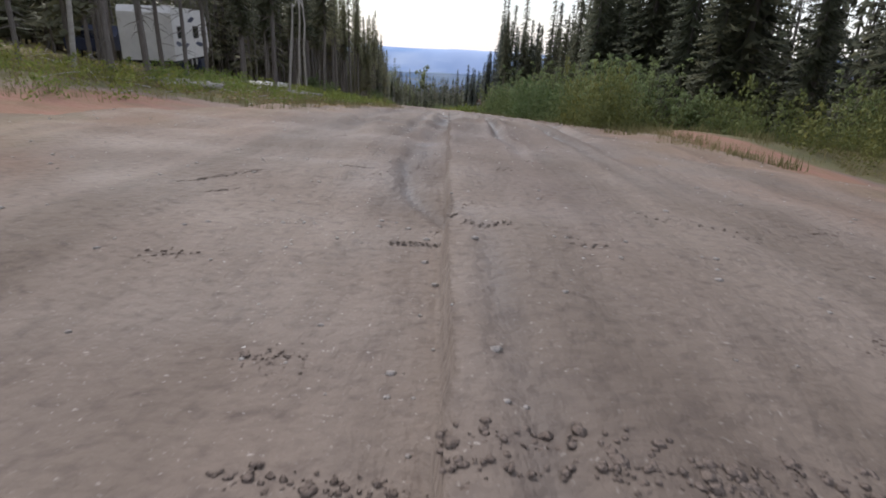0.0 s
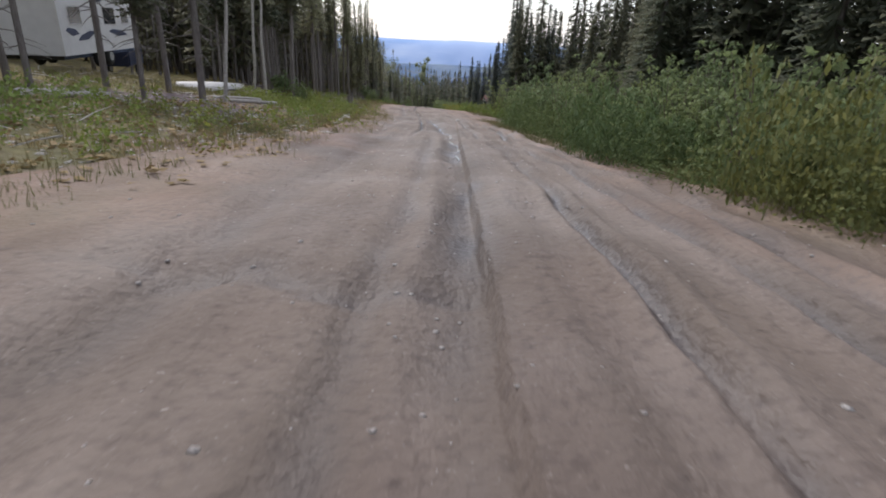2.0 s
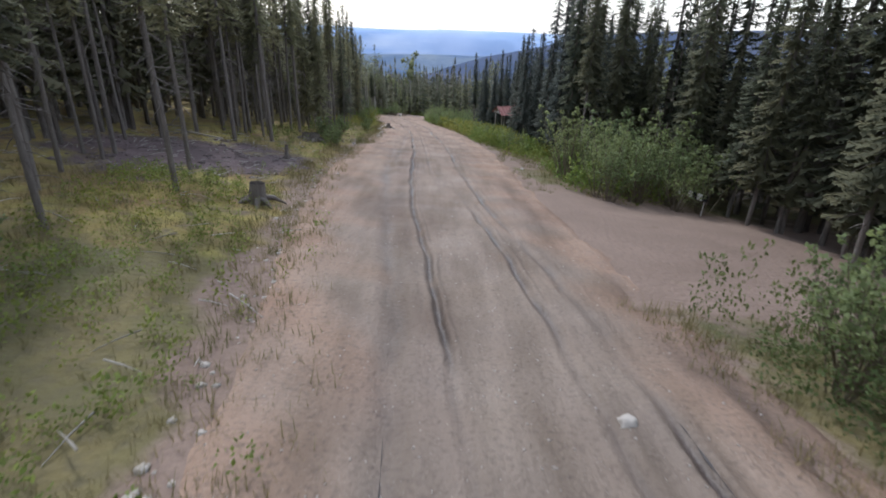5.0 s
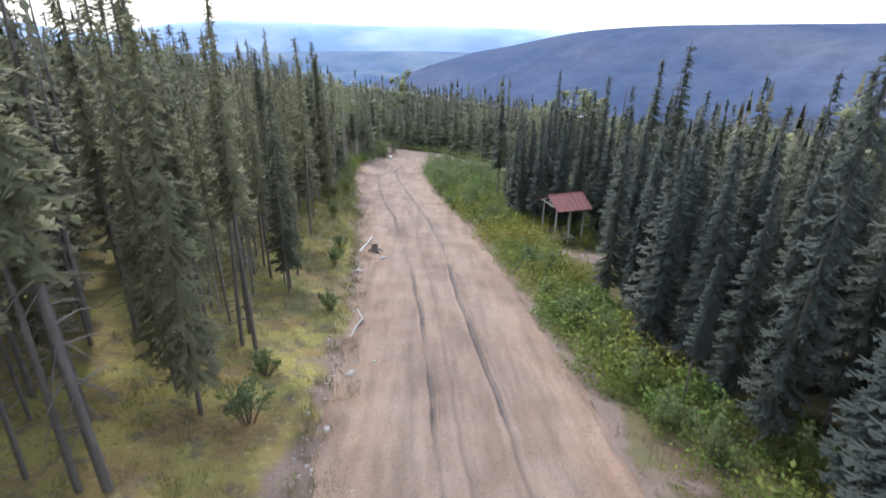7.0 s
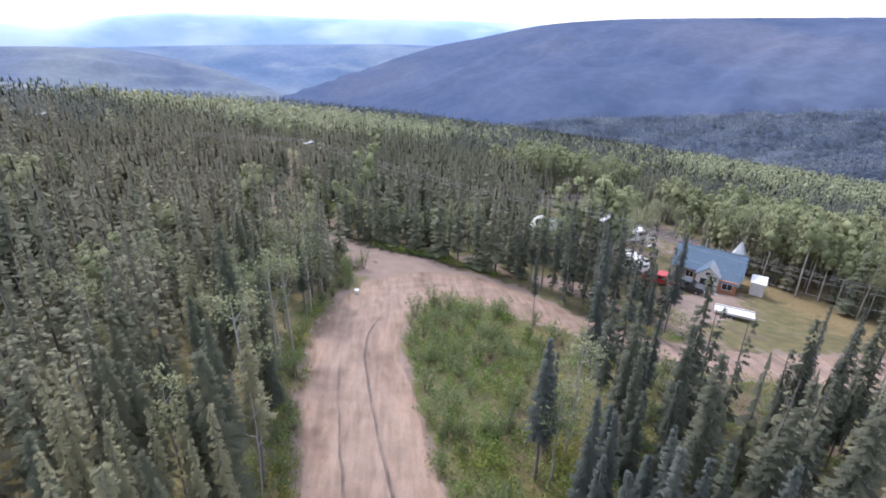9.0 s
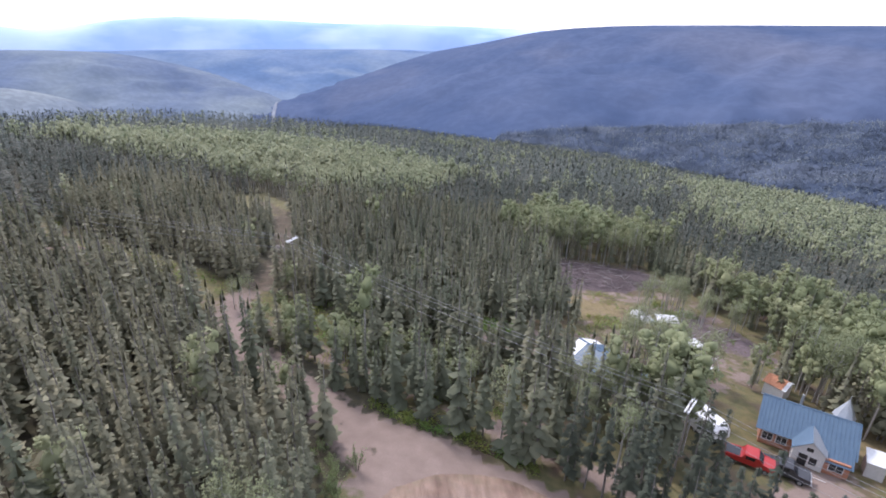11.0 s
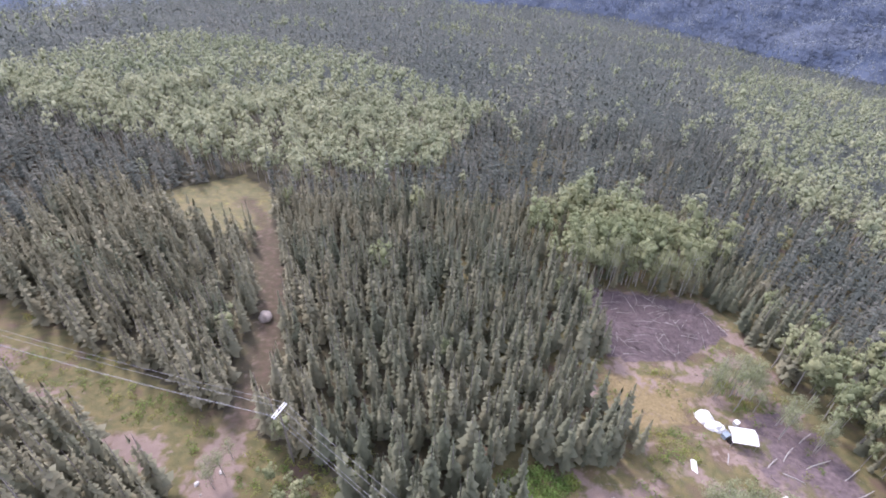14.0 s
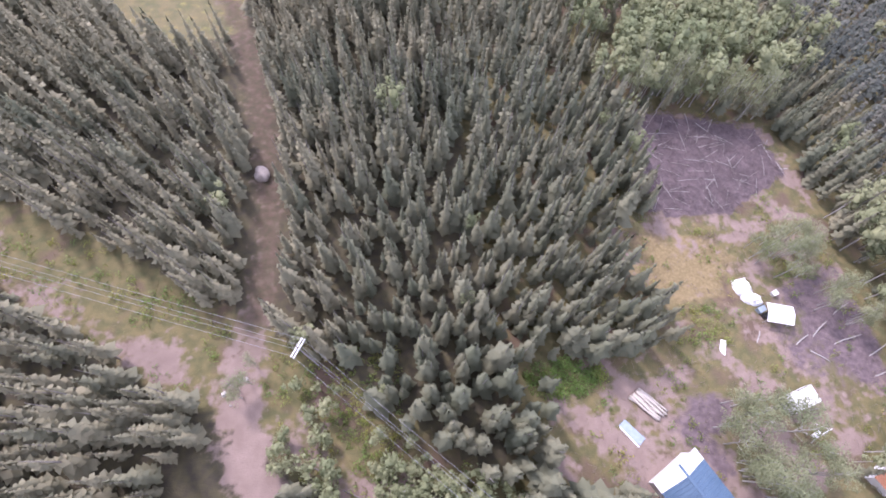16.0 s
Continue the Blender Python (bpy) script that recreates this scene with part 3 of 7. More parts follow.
_nt.links.new(mix(_nt, noise_fac(_nt, 1.0, 0.4, 0.68, 6, stretch=(1.9, 0.2, 1)), (1.1, 1.09, 1.08), (0.74, 0.715, 0.68)), _mul2.inputs[7])
_col = _mul2.outputs[2]
# ruts darken for wet soil and for shade painted into the grooves
_col = mix(_nt, attr_fac(_nt, "wet_shade"), _col, (0.05, 0.038, 0.034))
_nt.links.new(_col, _nt.nodes["Principled BSDF"].inputs["Base Color"])
_r = _nt.nodes.new("ShaderNodeMapRange")
_r.inputs["To Min"].default_value, _r.inputs["To Max"].default_value = 0.62, 0.95
_nt.links.new(noise_fac(_nt, 0.8, 0.3, 0.7, 4), _r.inputs["Value"])
_rw = _nt.nodes.new("ShaderNodeMix")
_rw.inputs[3].default_value = 0.3
_nt.links.new(attr_fac(_nt, "wet_shade"), _rw.inputs[0])
_nt.links.new(_r.outputs["Result"], _rw.inputs[2])
_nt.links.new(_rw.outputs[0], _nt.nodes["Principled BSDF"].inputs["Roughness"])
_h = _nt.nodes.new("ShaderNodeMath")
_h.operation = "MULTIPLY_ADD"
_h.inputs[1].default_value = 1.0
_nt.links.new(noise_fac(_nt, 3.2, 0.3, 0.7, 7, stretch=(1.5, 0.45, 1)), _h.inputs[0])
_nt.links.new(noise_fac(_nt, 16, 0.2, 0.8, 9), _h.inputs[2])
bump(_nt, _h.outputs[0], 0.5, 0.04)
_dry = np.clip(np.abs(_off) / RC[:, 2:3] * 1.5 - 0.75 + 0.3 * waves(PX, PY, 2.5, 96), 0, 1)
_dry = np.clip(_dry + np.clip((S2 - 50) / 60, 0, 0.75), 0, 1)
_me = tri_mesh("road", np.column_stack([PX.ravel(), PY.ravel(), PZ.ravel()]), grid_faces(*PX.shape),
               {"wet_shade": np.clip(wet_shade * 1.0, 0, 0.93).ravel(), "dry": _dry.ravel(), "red": (np.clip(np.abs(_off) / RC[:, 2:3] * 3.2 - 2.0 + 0.5 * waves(PX, PY, 2.2, 97), 0, 1) * np.maximum(np.clip((32 - S2) / 8, 0, 1), 0.8 * np.clip((S2 - 135) / 12, 0, 1))).ravel()}, True)
tagged(thing("road", data=_me, mat=MR), "rutted grey-brown dirt road with tyre tracks and loose stones", "road", kind="structure")


# ---- the far hills ----
def slope(crest, dist, foot, eye_z, rough_m, seed, bow=1.25):
    """The surface of a far slope over bearing (degrees) and K, 0 at its foot and 1 at its crest."""
    def surface(az, K):
        el = sum(np.interp(az + o, [c[0] for c in crest], [c[1] for c in crest]) for o in (-2.4, -1.6, -0.8, 0, 0.8, 1.6, 2.4)) / 7
        R = foot + (dist - foot) * K
        ze = eye_z + dist * np.tan(np.radians(el))
        prof = np.where(K <= 1, np.sin(np.clip(K, 0, 1) * np.pi / 2) ** bow, 1 - 0.9 * (K - 1) ** 2)
        x, y = -5 + R * np.sin(np.radians(az)), 120 + R * np.cos(np.radians(az))
        base = VALLEY - 25
        z = base + (ze - base) * prof
        env = np.clip(K, 0, 1) * (1 - np.clip(K, 0, 1)) * 4
        gully = np.abs(waves(x, y, dist * 0.09, seed + 3))
        z = z + rough_m * env * (waves(x, y, dist * 0.22, seed) + 0.4 * waves(x, y, dist * 0.07, seed + 1) - 0.7 * gully) + rough_m * 0.03 * waves(x, y, dist * 0.02, seed + 2)
        return x, y, z
    return surface


def hill(name, label, mat, crest, dist, foot, eye_z, rough_m, seed):
    """A far slope: crest lists bearing and elevation in degrees; dist, foot: how far crest and foot lie from the place."""
    surface = slope(crest, dist, foot, eye_z, rough_m, seed)
    A, K = np.meshgrid(np.linspace(crest[0][0], crest[-1][0], 240), np.linspace(0, 1.25, 56))
    me = tri_mesh(name, np.column_stack([v.ravel() for v in surface(A, K)]), grid_faces(*A.shape), None, True)
    tagged(thing(name, data=me, mat=mat), label, "hill", kind="structure")
    return surface


def hazed_material(name, a, b, c, s1, s2, mottle=0.0, band=1.0):
    """A slope with haze painted into its colours: two colours, pale streaks that run along it, a fine mottle of woods.
    """
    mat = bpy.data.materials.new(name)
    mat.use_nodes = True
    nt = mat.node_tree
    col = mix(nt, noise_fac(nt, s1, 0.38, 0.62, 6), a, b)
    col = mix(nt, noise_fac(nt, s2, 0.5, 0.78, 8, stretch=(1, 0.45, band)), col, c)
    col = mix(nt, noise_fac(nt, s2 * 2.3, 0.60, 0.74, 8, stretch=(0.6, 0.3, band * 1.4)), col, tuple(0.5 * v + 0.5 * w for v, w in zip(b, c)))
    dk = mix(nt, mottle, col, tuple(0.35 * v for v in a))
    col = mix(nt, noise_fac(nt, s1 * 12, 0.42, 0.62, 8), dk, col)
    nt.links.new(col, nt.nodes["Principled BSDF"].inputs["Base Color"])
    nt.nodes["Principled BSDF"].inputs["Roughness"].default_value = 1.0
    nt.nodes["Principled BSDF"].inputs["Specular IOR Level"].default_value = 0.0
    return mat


# base colours turn bluer and paler with distance in place of haze
MH1 = hazed_material("hazed_wooded_slope", (0.07, 0.097, 0.165), (0.093, 0.12, 0.19), (0.132, 0.147, 0.2), 0.0021, 0.0012, 0.14)
MH2 = hazed_material("hazed_plain", (0.115, 0.172, 0.275), (0.165, 0.222, 0.32), (0.25, 0.30, 0.345), 0.0024, 0.0016, 0.12, 3.0)
MH3 = hazed_material("hazed_range", (0.32, 0.46, 0.72), (0.45, 0.57, 0.81), (0.64, 0.73, 0.89), 0.0016, 0.0013, 0.0, 4.0)
MH4 = hazed_material("hazed_meadow_spur", (0.155, 0.185, 0.23), (0.22, 0.25, 0.275), (0.30, 0.325, 0.31), 0.004, 0.003, 0.25, 2.0)
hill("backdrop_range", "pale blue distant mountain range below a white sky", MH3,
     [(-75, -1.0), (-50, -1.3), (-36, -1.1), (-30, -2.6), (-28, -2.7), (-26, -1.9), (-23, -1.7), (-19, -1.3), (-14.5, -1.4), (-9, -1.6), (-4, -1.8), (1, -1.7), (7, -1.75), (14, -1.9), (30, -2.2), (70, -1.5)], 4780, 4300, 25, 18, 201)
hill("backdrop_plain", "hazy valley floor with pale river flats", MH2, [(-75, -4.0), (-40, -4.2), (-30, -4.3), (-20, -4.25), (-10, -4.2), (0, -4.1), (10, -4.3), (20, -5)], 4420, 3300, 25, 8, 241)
hill("backdrop_foothills", "low hazy green hills in the valley", hazed_material("hazy_green_slope", (0.115, 0.148, 0.215), (0.155, 0.19, 0.25), (0.24, 0.275, 0.275), 0.0028, 0.0016, 0.16, 1.6),
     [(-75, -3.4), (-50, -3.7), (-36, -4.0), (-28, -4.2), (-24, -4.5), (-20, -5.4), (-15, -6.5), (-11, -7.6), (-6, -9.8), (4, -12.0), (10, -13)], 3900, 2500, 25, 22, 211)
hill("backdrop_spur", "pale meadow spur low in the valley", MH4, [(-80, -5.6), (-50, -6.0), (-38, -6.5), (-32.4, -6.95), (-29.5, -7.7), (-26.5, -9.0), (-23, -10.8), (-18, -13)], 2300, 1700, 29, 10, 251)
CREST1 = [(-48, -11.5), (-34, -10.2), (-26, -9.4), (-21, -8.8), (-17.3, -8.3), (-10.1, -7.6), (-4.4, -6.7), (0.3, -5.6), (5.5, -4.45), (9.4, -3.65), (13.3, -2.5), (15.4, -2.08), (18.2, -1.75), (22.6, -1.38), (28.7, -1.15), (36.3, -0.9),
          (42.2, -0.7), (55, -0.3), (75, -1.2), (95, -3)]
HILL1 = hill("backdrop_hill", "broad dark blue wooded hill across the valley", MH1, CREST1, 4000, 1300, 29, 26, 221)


def swath(name, label, surface, az, K, width, mat, lift=4.0):
    """A cleared strip that climbs a far slope."""
    n = 40
    t = np.linspace(0, 1, n)
    a, k = np.interp(t, np.linspace(0, 1, len(az)), az), np.interp(t, np.linspace(0, 1, len(K)), K)
    w = width * (0.45 + 0.55 * np.sin(np.pi * np.clip(t, 0.05, 0.95))) * (1 + 0.3 * waves(t * 10, 0 * t, 2.0, 77))
    rows = []
    for o in (-1, 0, 1):
        x, y, z = surface(a + o * np.degrees(w / 2 / 2500), k)
        rows.append(np.column_stack([x, y, z + lift]))
    me = tri_mesh(name, np.vstack(rows), grid_faces(3, n), None, True)
    return tagged(thing(name, data=me, mat=mat), label, "clearing", kind="structure")


M_SWATH = hazed_material("pale_cleared_swath", (0.19, 0.21, 0.25), (0.25, 0.265, 0.29), (0.30, 0.31, 0.32), 0.01, 0.006)
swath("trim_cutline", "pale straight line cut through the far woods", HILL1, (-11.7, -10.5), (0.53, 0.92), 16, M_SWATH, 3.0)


# wooded floor of the valley between the near ridge and the hill
def floor_z(x, y):
    az, r = np.degrees(np.arctan2(x + 5, y - 120)), np.hypot(x + 5, y - 120)
    el = np.interp(az, [6, 9, 12, 20, 28.6, 37, 45, 60, 80], [-22, -18, -14.6, -13.3, -12.45, -11.1, -9.8, -8.5, -8])
    return 29 + 1500 * np.tan(np.radians(el)) - (1500 - r) * 0.06 + 5 * waves(x, y, 160, 261)


_A, _R = np.meshgrid(np.radians(np.linspace(6, 75, 120)), np.linspace(820, 1750, 40))
_fx, _fy = -5 + _R * np.sin(_A), 120 + _R * np.cos(_A)
# the floor's bluish colours have the haze painted in
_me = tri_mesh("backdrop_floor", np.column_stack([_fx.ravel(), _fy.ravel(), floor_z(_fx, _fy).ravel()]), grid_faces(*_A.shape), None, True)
tagged(thing("backdrop_floor", data=_me, mat=hazed_material("hazy_forest_floor", (0.06, 0.078, 0.115), (0.08, 0.098, 0.135), (0.12, 0.135, 0.16), 0.01, 0.008)), "dark wooded valley floor below the far hill", "valley", kind="structure")


# ---- plants: templates ----
def stack(items):
    """Joins (V, F) pairs into one."""
    Vs, Fs, n = [], [], 0
    for V, F in items:
        Vs.append(V)
        Fs.append(np.asarray(F) + n)
        n += len(V)
    return np.vstack(Vs), np.vstack(Fs)


def plume_normals(V, F, up=0.85):
    """Soft outward normals for a spire of branches, with the faces turned the same way."""
    c = V[F].mean(1)[:, :2]
    acc = np.zeros((len(V), 2))
    for k in range(3):
        np.add.at(acc, F[:, k], c)
    acc /= np.linalg.norm(acc, axis=1)[:, None] + 1e-9
    N = np.column_stack([acc, np.full(len(V), up)])
    return turned(V, F, N)


def turned(V, F, N):
    """Turns each face to the side of its normals; mixes in some of the face's own slope."""
    N = N / (np.linalg.norm(N, axis=1)[:, None] + 1e-9)
    F = np.array(F)
    g = np.cross(V[F[:, 1]] - V[F[:, 0]], V[F[:, 2]] - V[F[:, 0]])
    g /= np.linalg.norm(g, axis=1)[:, None] + 1e-12
    m = (g * N[F[:, 0]]).sum(1) < 0
    F[m] = F[m][:, ::-1]
    g[m] *= -1
    acc = np.zeros(V.shape)
    for k in range(3):
        np.add.at(acc, F[:, k], g)
    acc /= np.linalg.norm(acc, axis=1)[:, None] + 1e-9
    N = N + 0.45 * acc
    return V, F, N / np.linalg.norm(N, axis=1)[:, None]


def tube(points, radii, seg=5):
    """A tapered tube along points."""
    P = np.asarray(points, float)
    T = np.gradient(P, axis=0)
    T /= np.linalg.norm(T, axis=1)[:, None] + 1e-9
    ref = np.where(np.abs(T[:, 2:3]) > 0.9, np.array([[1.0, 0, 0]]), np.array([[0, 0, 1.0]]))
    A = np.cross(T, ref)
    A /= np.linalg.norm(A, axis=1)[:, None]
    B = np.cross(T, A)
    a = np.linspace(0, 2 * np.pi, seg, endpoint=False)
    V = (P[:, None] + np.asarray(radii)[:, None, None] * (np.cos(a)[None, :, None] * A[:, None] + np.sin(a)[None, :, None] * B[:, None])).reshape(-1, 3)
    F = []
    for i in range(len(P) - 1):
        for j in range(seg):
            k = (j + 1) % seg
            F += [(i * seg + j, i * seg + k, (i + 1) * seg + k), (i * seg + j, (i + 1) * seg + k, (i + 1) * seg + j)]
    return V, np.array(F)


def spruce_trunk(r, H, seg=6, n=7, rad=0.10):
    h = np.linspace(0, 1, n)
    w = np.cumsum(r.normal(0, 0.03, (n, 2)), axis=0)
    w -= w[0]
    return tube(np.column_stack([w[:, 0], w[:, 1], h * H - 0.25 * (h == 0)]), rad * (1 - h) ** 0.8 + 0.012, seg)


def frond(r, a, z, L, w, droop):
    """One near branch: a drooping spray with side twigs."""
    d, s = np.array([np.cos(a), np.sin(a), 0]), np.array([-np.sin(a), np.cos(a), 0])
    up = np.array([0, 0, 1.0])
    p = [d * L * k + up * (z - droop * L * (np.sin(k * 2.4) * 0.7)) for k in (0.0, 0.35, 0.7, 1.0)]
    V, F = [p[0], p[1] + s * w, p[1] - s * w, p[2] + s * w * 0.75, p[2] - s * w * 0.75, p[3]], [(0, 1, 2), (1, 3, 2), (2, 3, 4), (3, 5, 4)]
    for k, q in ((0.4, p[1]), (0.6, (p[1] + p[2]) / 2), (0.8, p[2])):
        for sg in (1, -1):
            n = len(V)
            tip = q + s * sg * w * r.uniform(1.5, 2.3) + d * L * r.uniform(0.05, 0.25) - up * w * r.uniform(0.2, 1.2)
            V += [q + s * sg * w * 0.6, q + d * L * 0.18 + s * sg * w * 0.5, tip]
            F.append((n, n + 1, n + 2))
    return np.array(V), np.array(F)


def spruce_crown(r, H, R, base, levels, per, thick=1.0):
    items = []
    for i in range(levels):
        h = base + (1 - base) * (i / levels) ** 0.95
        env = ((1 - h) / (1 - base)) ** 0.75 * np.clip((h - base) / 0.08 + 0.45, 0, 1)
        for j in range(per if h < 0.85 else max(3, per - 3)):
            if r.random() < 0.14:
                continue
            L = R * (0.12 + 0.95 * env) * r.uniform(0.55, 1.2)
            items.append(frond(r, r.uniform(0, 6.283), h * H + r.uniform(-0.1, 0.1), L, thick * (0.10 + 0.13 * L), r.uniform(0.25, 0.75)))
    for _ in range(12):
        items.append(frond(r, r.uniform(0, 6.283), H * r.uniform(0.92, 0.995), R * r.uniform(0.16, 0.3), 0.09, r.uniform(0.1, 0.5)))
    n = [np.array([[0.0, 0, H * 1.015], [0.05, 0, H * 0.93], [-0.03, 0.05, H * 0.93], [-0.03, -0.05, H * 0.93]])]
    items.append((n[0], np.array([(0, 1, 2), (0, 2, 3), (0, 3, 1)])))
    return plume_normals(*stack(items))


def twigs(r, H, lo, hi, n, L):
    """Bare dead twigs on the lower trunk."""
    items = []
    for _ in range(n):
        a, z = r.uniform(0, 6.283), r.uniform(lo, hi) * H
        d = np.array([np.cos(a), np.sin(a), r.uniform(-0.5, 0.15)])
        l = L * r.uniform(0.4, 1.1)
        items.append(tube([np.array([0, 0, z]), np.array([0, 0, z]) + d * l * 0.6, np.array([0, 0, z]) + d * l + np.array([0, 0, -0.1 * l])], [0.016, 0.011, 0.005], 3))
    return stack(items)


def leaf_cloud(r, centres, radii, n, size, flat=0.6):
    """Many small leaves in clumps: each leaf two triangles, bent along its middle."""
    c = r.integers(0, len(centres), n)
    d = r.normal(0, 1, (n, 3))
    d /= np.linalg.norm(d, axis=1)[:, None]
    P = np.asarray(centres)[c] + d * (np.asarray(radii)[c] * r.uniform(0.35, 1.0, n) ** 0.6)[:, None] * np.array([1, 1, 0.85])
    a = r.normal(0, 1, (n, 3)) + d * 0.5
    a[:, 2] *= flat
    a /= np.linalg.norm(a, axis=1)[:, None]
    b = np.cross(a, r.normal(0, 1, (n, 3)) * np.array([0.5, 0.5, 1]) + np.array([0, 0, 0.4]))
    b /= np.linalg.norm(b, axis=1)[:, None] + 1e-9
    s = size * r.uniform(0.6, 1.3, n)[:, None]
    V = np.stack([P - a * s * 0.5, P + b * s * 0.32, P + a * s * 0.6, P - b * s * 0.32], 1).reshape(-1, 3)
    i = np.arange(n)[:, None] * 4
    o = P - np.array([*np.asarray(centres)[:, :2].mean(0), np.asarray(centres)[:, 2].min()])
    N = d + 0.7 * o / (np.linalg.norm(o, axis=1)[:, None] + 1e-6) + np.array([0, 0, 0.25])
    return turned(V, np.vstack([i + np.array([[0, 1, 2]]), i + np.array([[0, 2, 3]])]), np.repeat(N, 4, 0))


def birch_frame(r, H, limbs=7, seg=5, rad=0.10):
    n = 8
    h = np.linspace(0, 1, n)
    w = np.cumsum(r.normal(0, 0.07, (n, 2)), axis=0)
    w -= w[0]
    P = np.column_stack([w[:, 0], w[:, 1], h * H * 0.93 - 0.3 * (h == 0)])
    items, tips = [tube(P, rad * (1 - 0.8 * h) + 0.01, seg)], []
    for k in range(limbs):
        hh = r.uniform(0.45, 0.92)
        o = np.array([np.interp(hh, h, P[:, i]) for i in range(3)])
        a = r.uniform(0, 6.283)
        L = H * r.uniform(0.10, 0.2) * (1.25 - hh * 0.6)
        e = o + np.array([np.cos(a) * L * 0.8, np.sin(a) * L * 0.8, L * 0.8])
        items.append(tube([o, (o + e) / 2 + np.array([0, 0, -0.05 * L]), e], [0.04, 0.025, 0.008], 4))
        tips.append(e)
    tips.append(P[-1])
    return stack(items), np.array(tips)


def birch_crown(r, H, tips, n, size):
    cs = [t for t in tips] + [t + r.normal(0, 0.5, 3) * np.array([1, 1, 0.9]) for t in tips for _ in range(2)]
    cs = np.array(cs)
    return leaf_cloud(r, cs, np.full(len(cs), H * 0.075) * r.uniform(0.6, 1.3, len(cs)), n, size)


def shrub_frame(r, H, W, stems=9):
    """Stems that rise and lean out; the tips carry leaves, thinner towards the top."""
    items, tips, rad = [], [], []
    for k in range(stems):
        a, l = r.uniform(0, 6.283), r.uniform(0.5, 1.0) ** 0.7
        q = np.array([np.cos(a), np.sin(a), 0]) * W * r.uniform(0.15, 1.0) * 0.5
        p = [q * 0.15 + np.array([0, 0, -0.1]), q * 0.55 + np.array([0, 0, H * l * 0.5]), q + np.array([0, 0, H * l])]
        items.append(tube(p, [0.02, 0.012, 0.004], 4))
        for t in (0.35, 0.6, 0.85, 1.05, 1.2):
            o = p[1] * (1 - (t - 0.3) / 0.9) + p[2] * ((t - 0.3) / 0.9)
            tips.append(o + r.normal(0, 0.05, 3))
            rad.append(W * (0.15 - 0.088 * t) * r.uniform(0.7, 1.2))
    return stack(items), np.array(tips), np.array(rad)


def simple_spruce(r, levels, per, tris, base, slim=1.0):
    """A spruce of unit height for the wood beyond the road: tiers of narrow drooping blades round a spire."""
    items = []
    lop = r.uniform(0, 6.28)
    for i in range(levels):
        h = base + (1 - base) * (i + r.uniform(-0.3, 0.3)) / levels
        env = max(0.0, (1 - h) / (1 - base)) ** 0.9 * r.uniform(0.7, 1.2)
        a0 = r.uniform(0, 6.28)
        for j in range(per if h < 0.8 else max(3, per - 2)):
            a = a0 + 6.283 * j / per + r.normal(0, 0.35)
            L = slim * (0.016 + 0.108 * env) * r.uniform(0.5, 1.25) * (1 + 0.18 * math.cos(a - lop))
            w = L * r.uniform(0.30, 0.46) * min(1.0, 5.0 / per + 0.1)
            d, s = np.array([np.cos(a), np.sin(a), 0]), np.array([-np.sin(a), np.cos(a), 0])
            zt, zb = min(h + r.uniform(0.005, 0.035), 1.0), h - r.uniform(0.0, 0.05)
            top, tip = -d * L * 0.1 + np.array([0, 0, zt]), d * L + np.array([0, 0, zb + 0.012])
            mz = zt * 0.45 + zb * 0.55 + r.uniform(0, 0.02)
            if tris == 2:
                m1, m2 = d * L * 0.5 + s * w + np.array([0, 0, mz - 0.012]), d * L * 0.5 - s * w + np.array([0, 0, mz - 0.012])
                items.append((np.array([top, m1, tip, m2]), np.array([(0, 1, 2), (0, 2, 3)])))
            else:
                items.append((np.array([tip, d * L * 0.1 + s * w * 1.25 + np.array([0, 0, zt]), d * L * 0.1 - s * w * 1.25 + np.array([0, 0, zt - 0.01])]), np.array([(0, 1, 2)])))
    items.append((np.array([[0, 0, 1.03], [0.017, 0, 0.9], [-0.009, 0.015, 0.9], [-0.009, -0.015, 0.9]]), np.array([(0, 1, 2), (0, 2, 3), (0, 3, 1)])))
    return plume_normals(*stack(items))


PHI = (1 + 5 ** 0.5) / 2
ICO_V = np.array([(-1, PHI, 0), (1, PHI, 0), (-1, -PHI, 0), (1, -PHI, 0), (0, -1, PHI), (0, 1, PHI), (0, -1, -PHI), (0, 1, -PHI), (PHI, 0, -1), (PHI, 0, 1), (-PHI, 0, -1), (-PHI, 0, 1)]) / math.hypot(1, PHI)
ICO_F = np.array([(0, 11, 5), (0, 5, 1), (0, 1, 7), (0, 7, 10), (0, 10, 11), (1, 5, 9), (5, 11, 4), (11, 10, 2), (10, 7, 6), (7, 1, 8), (3, 9, 4), (3, 4, 2), (3, 2, 6), (3, 6, 8), (3, 8, 9), (4, 9, 5), (2, 4, 11), (6, 2, 10), (8, 6, 7), (9, 8, 1)])


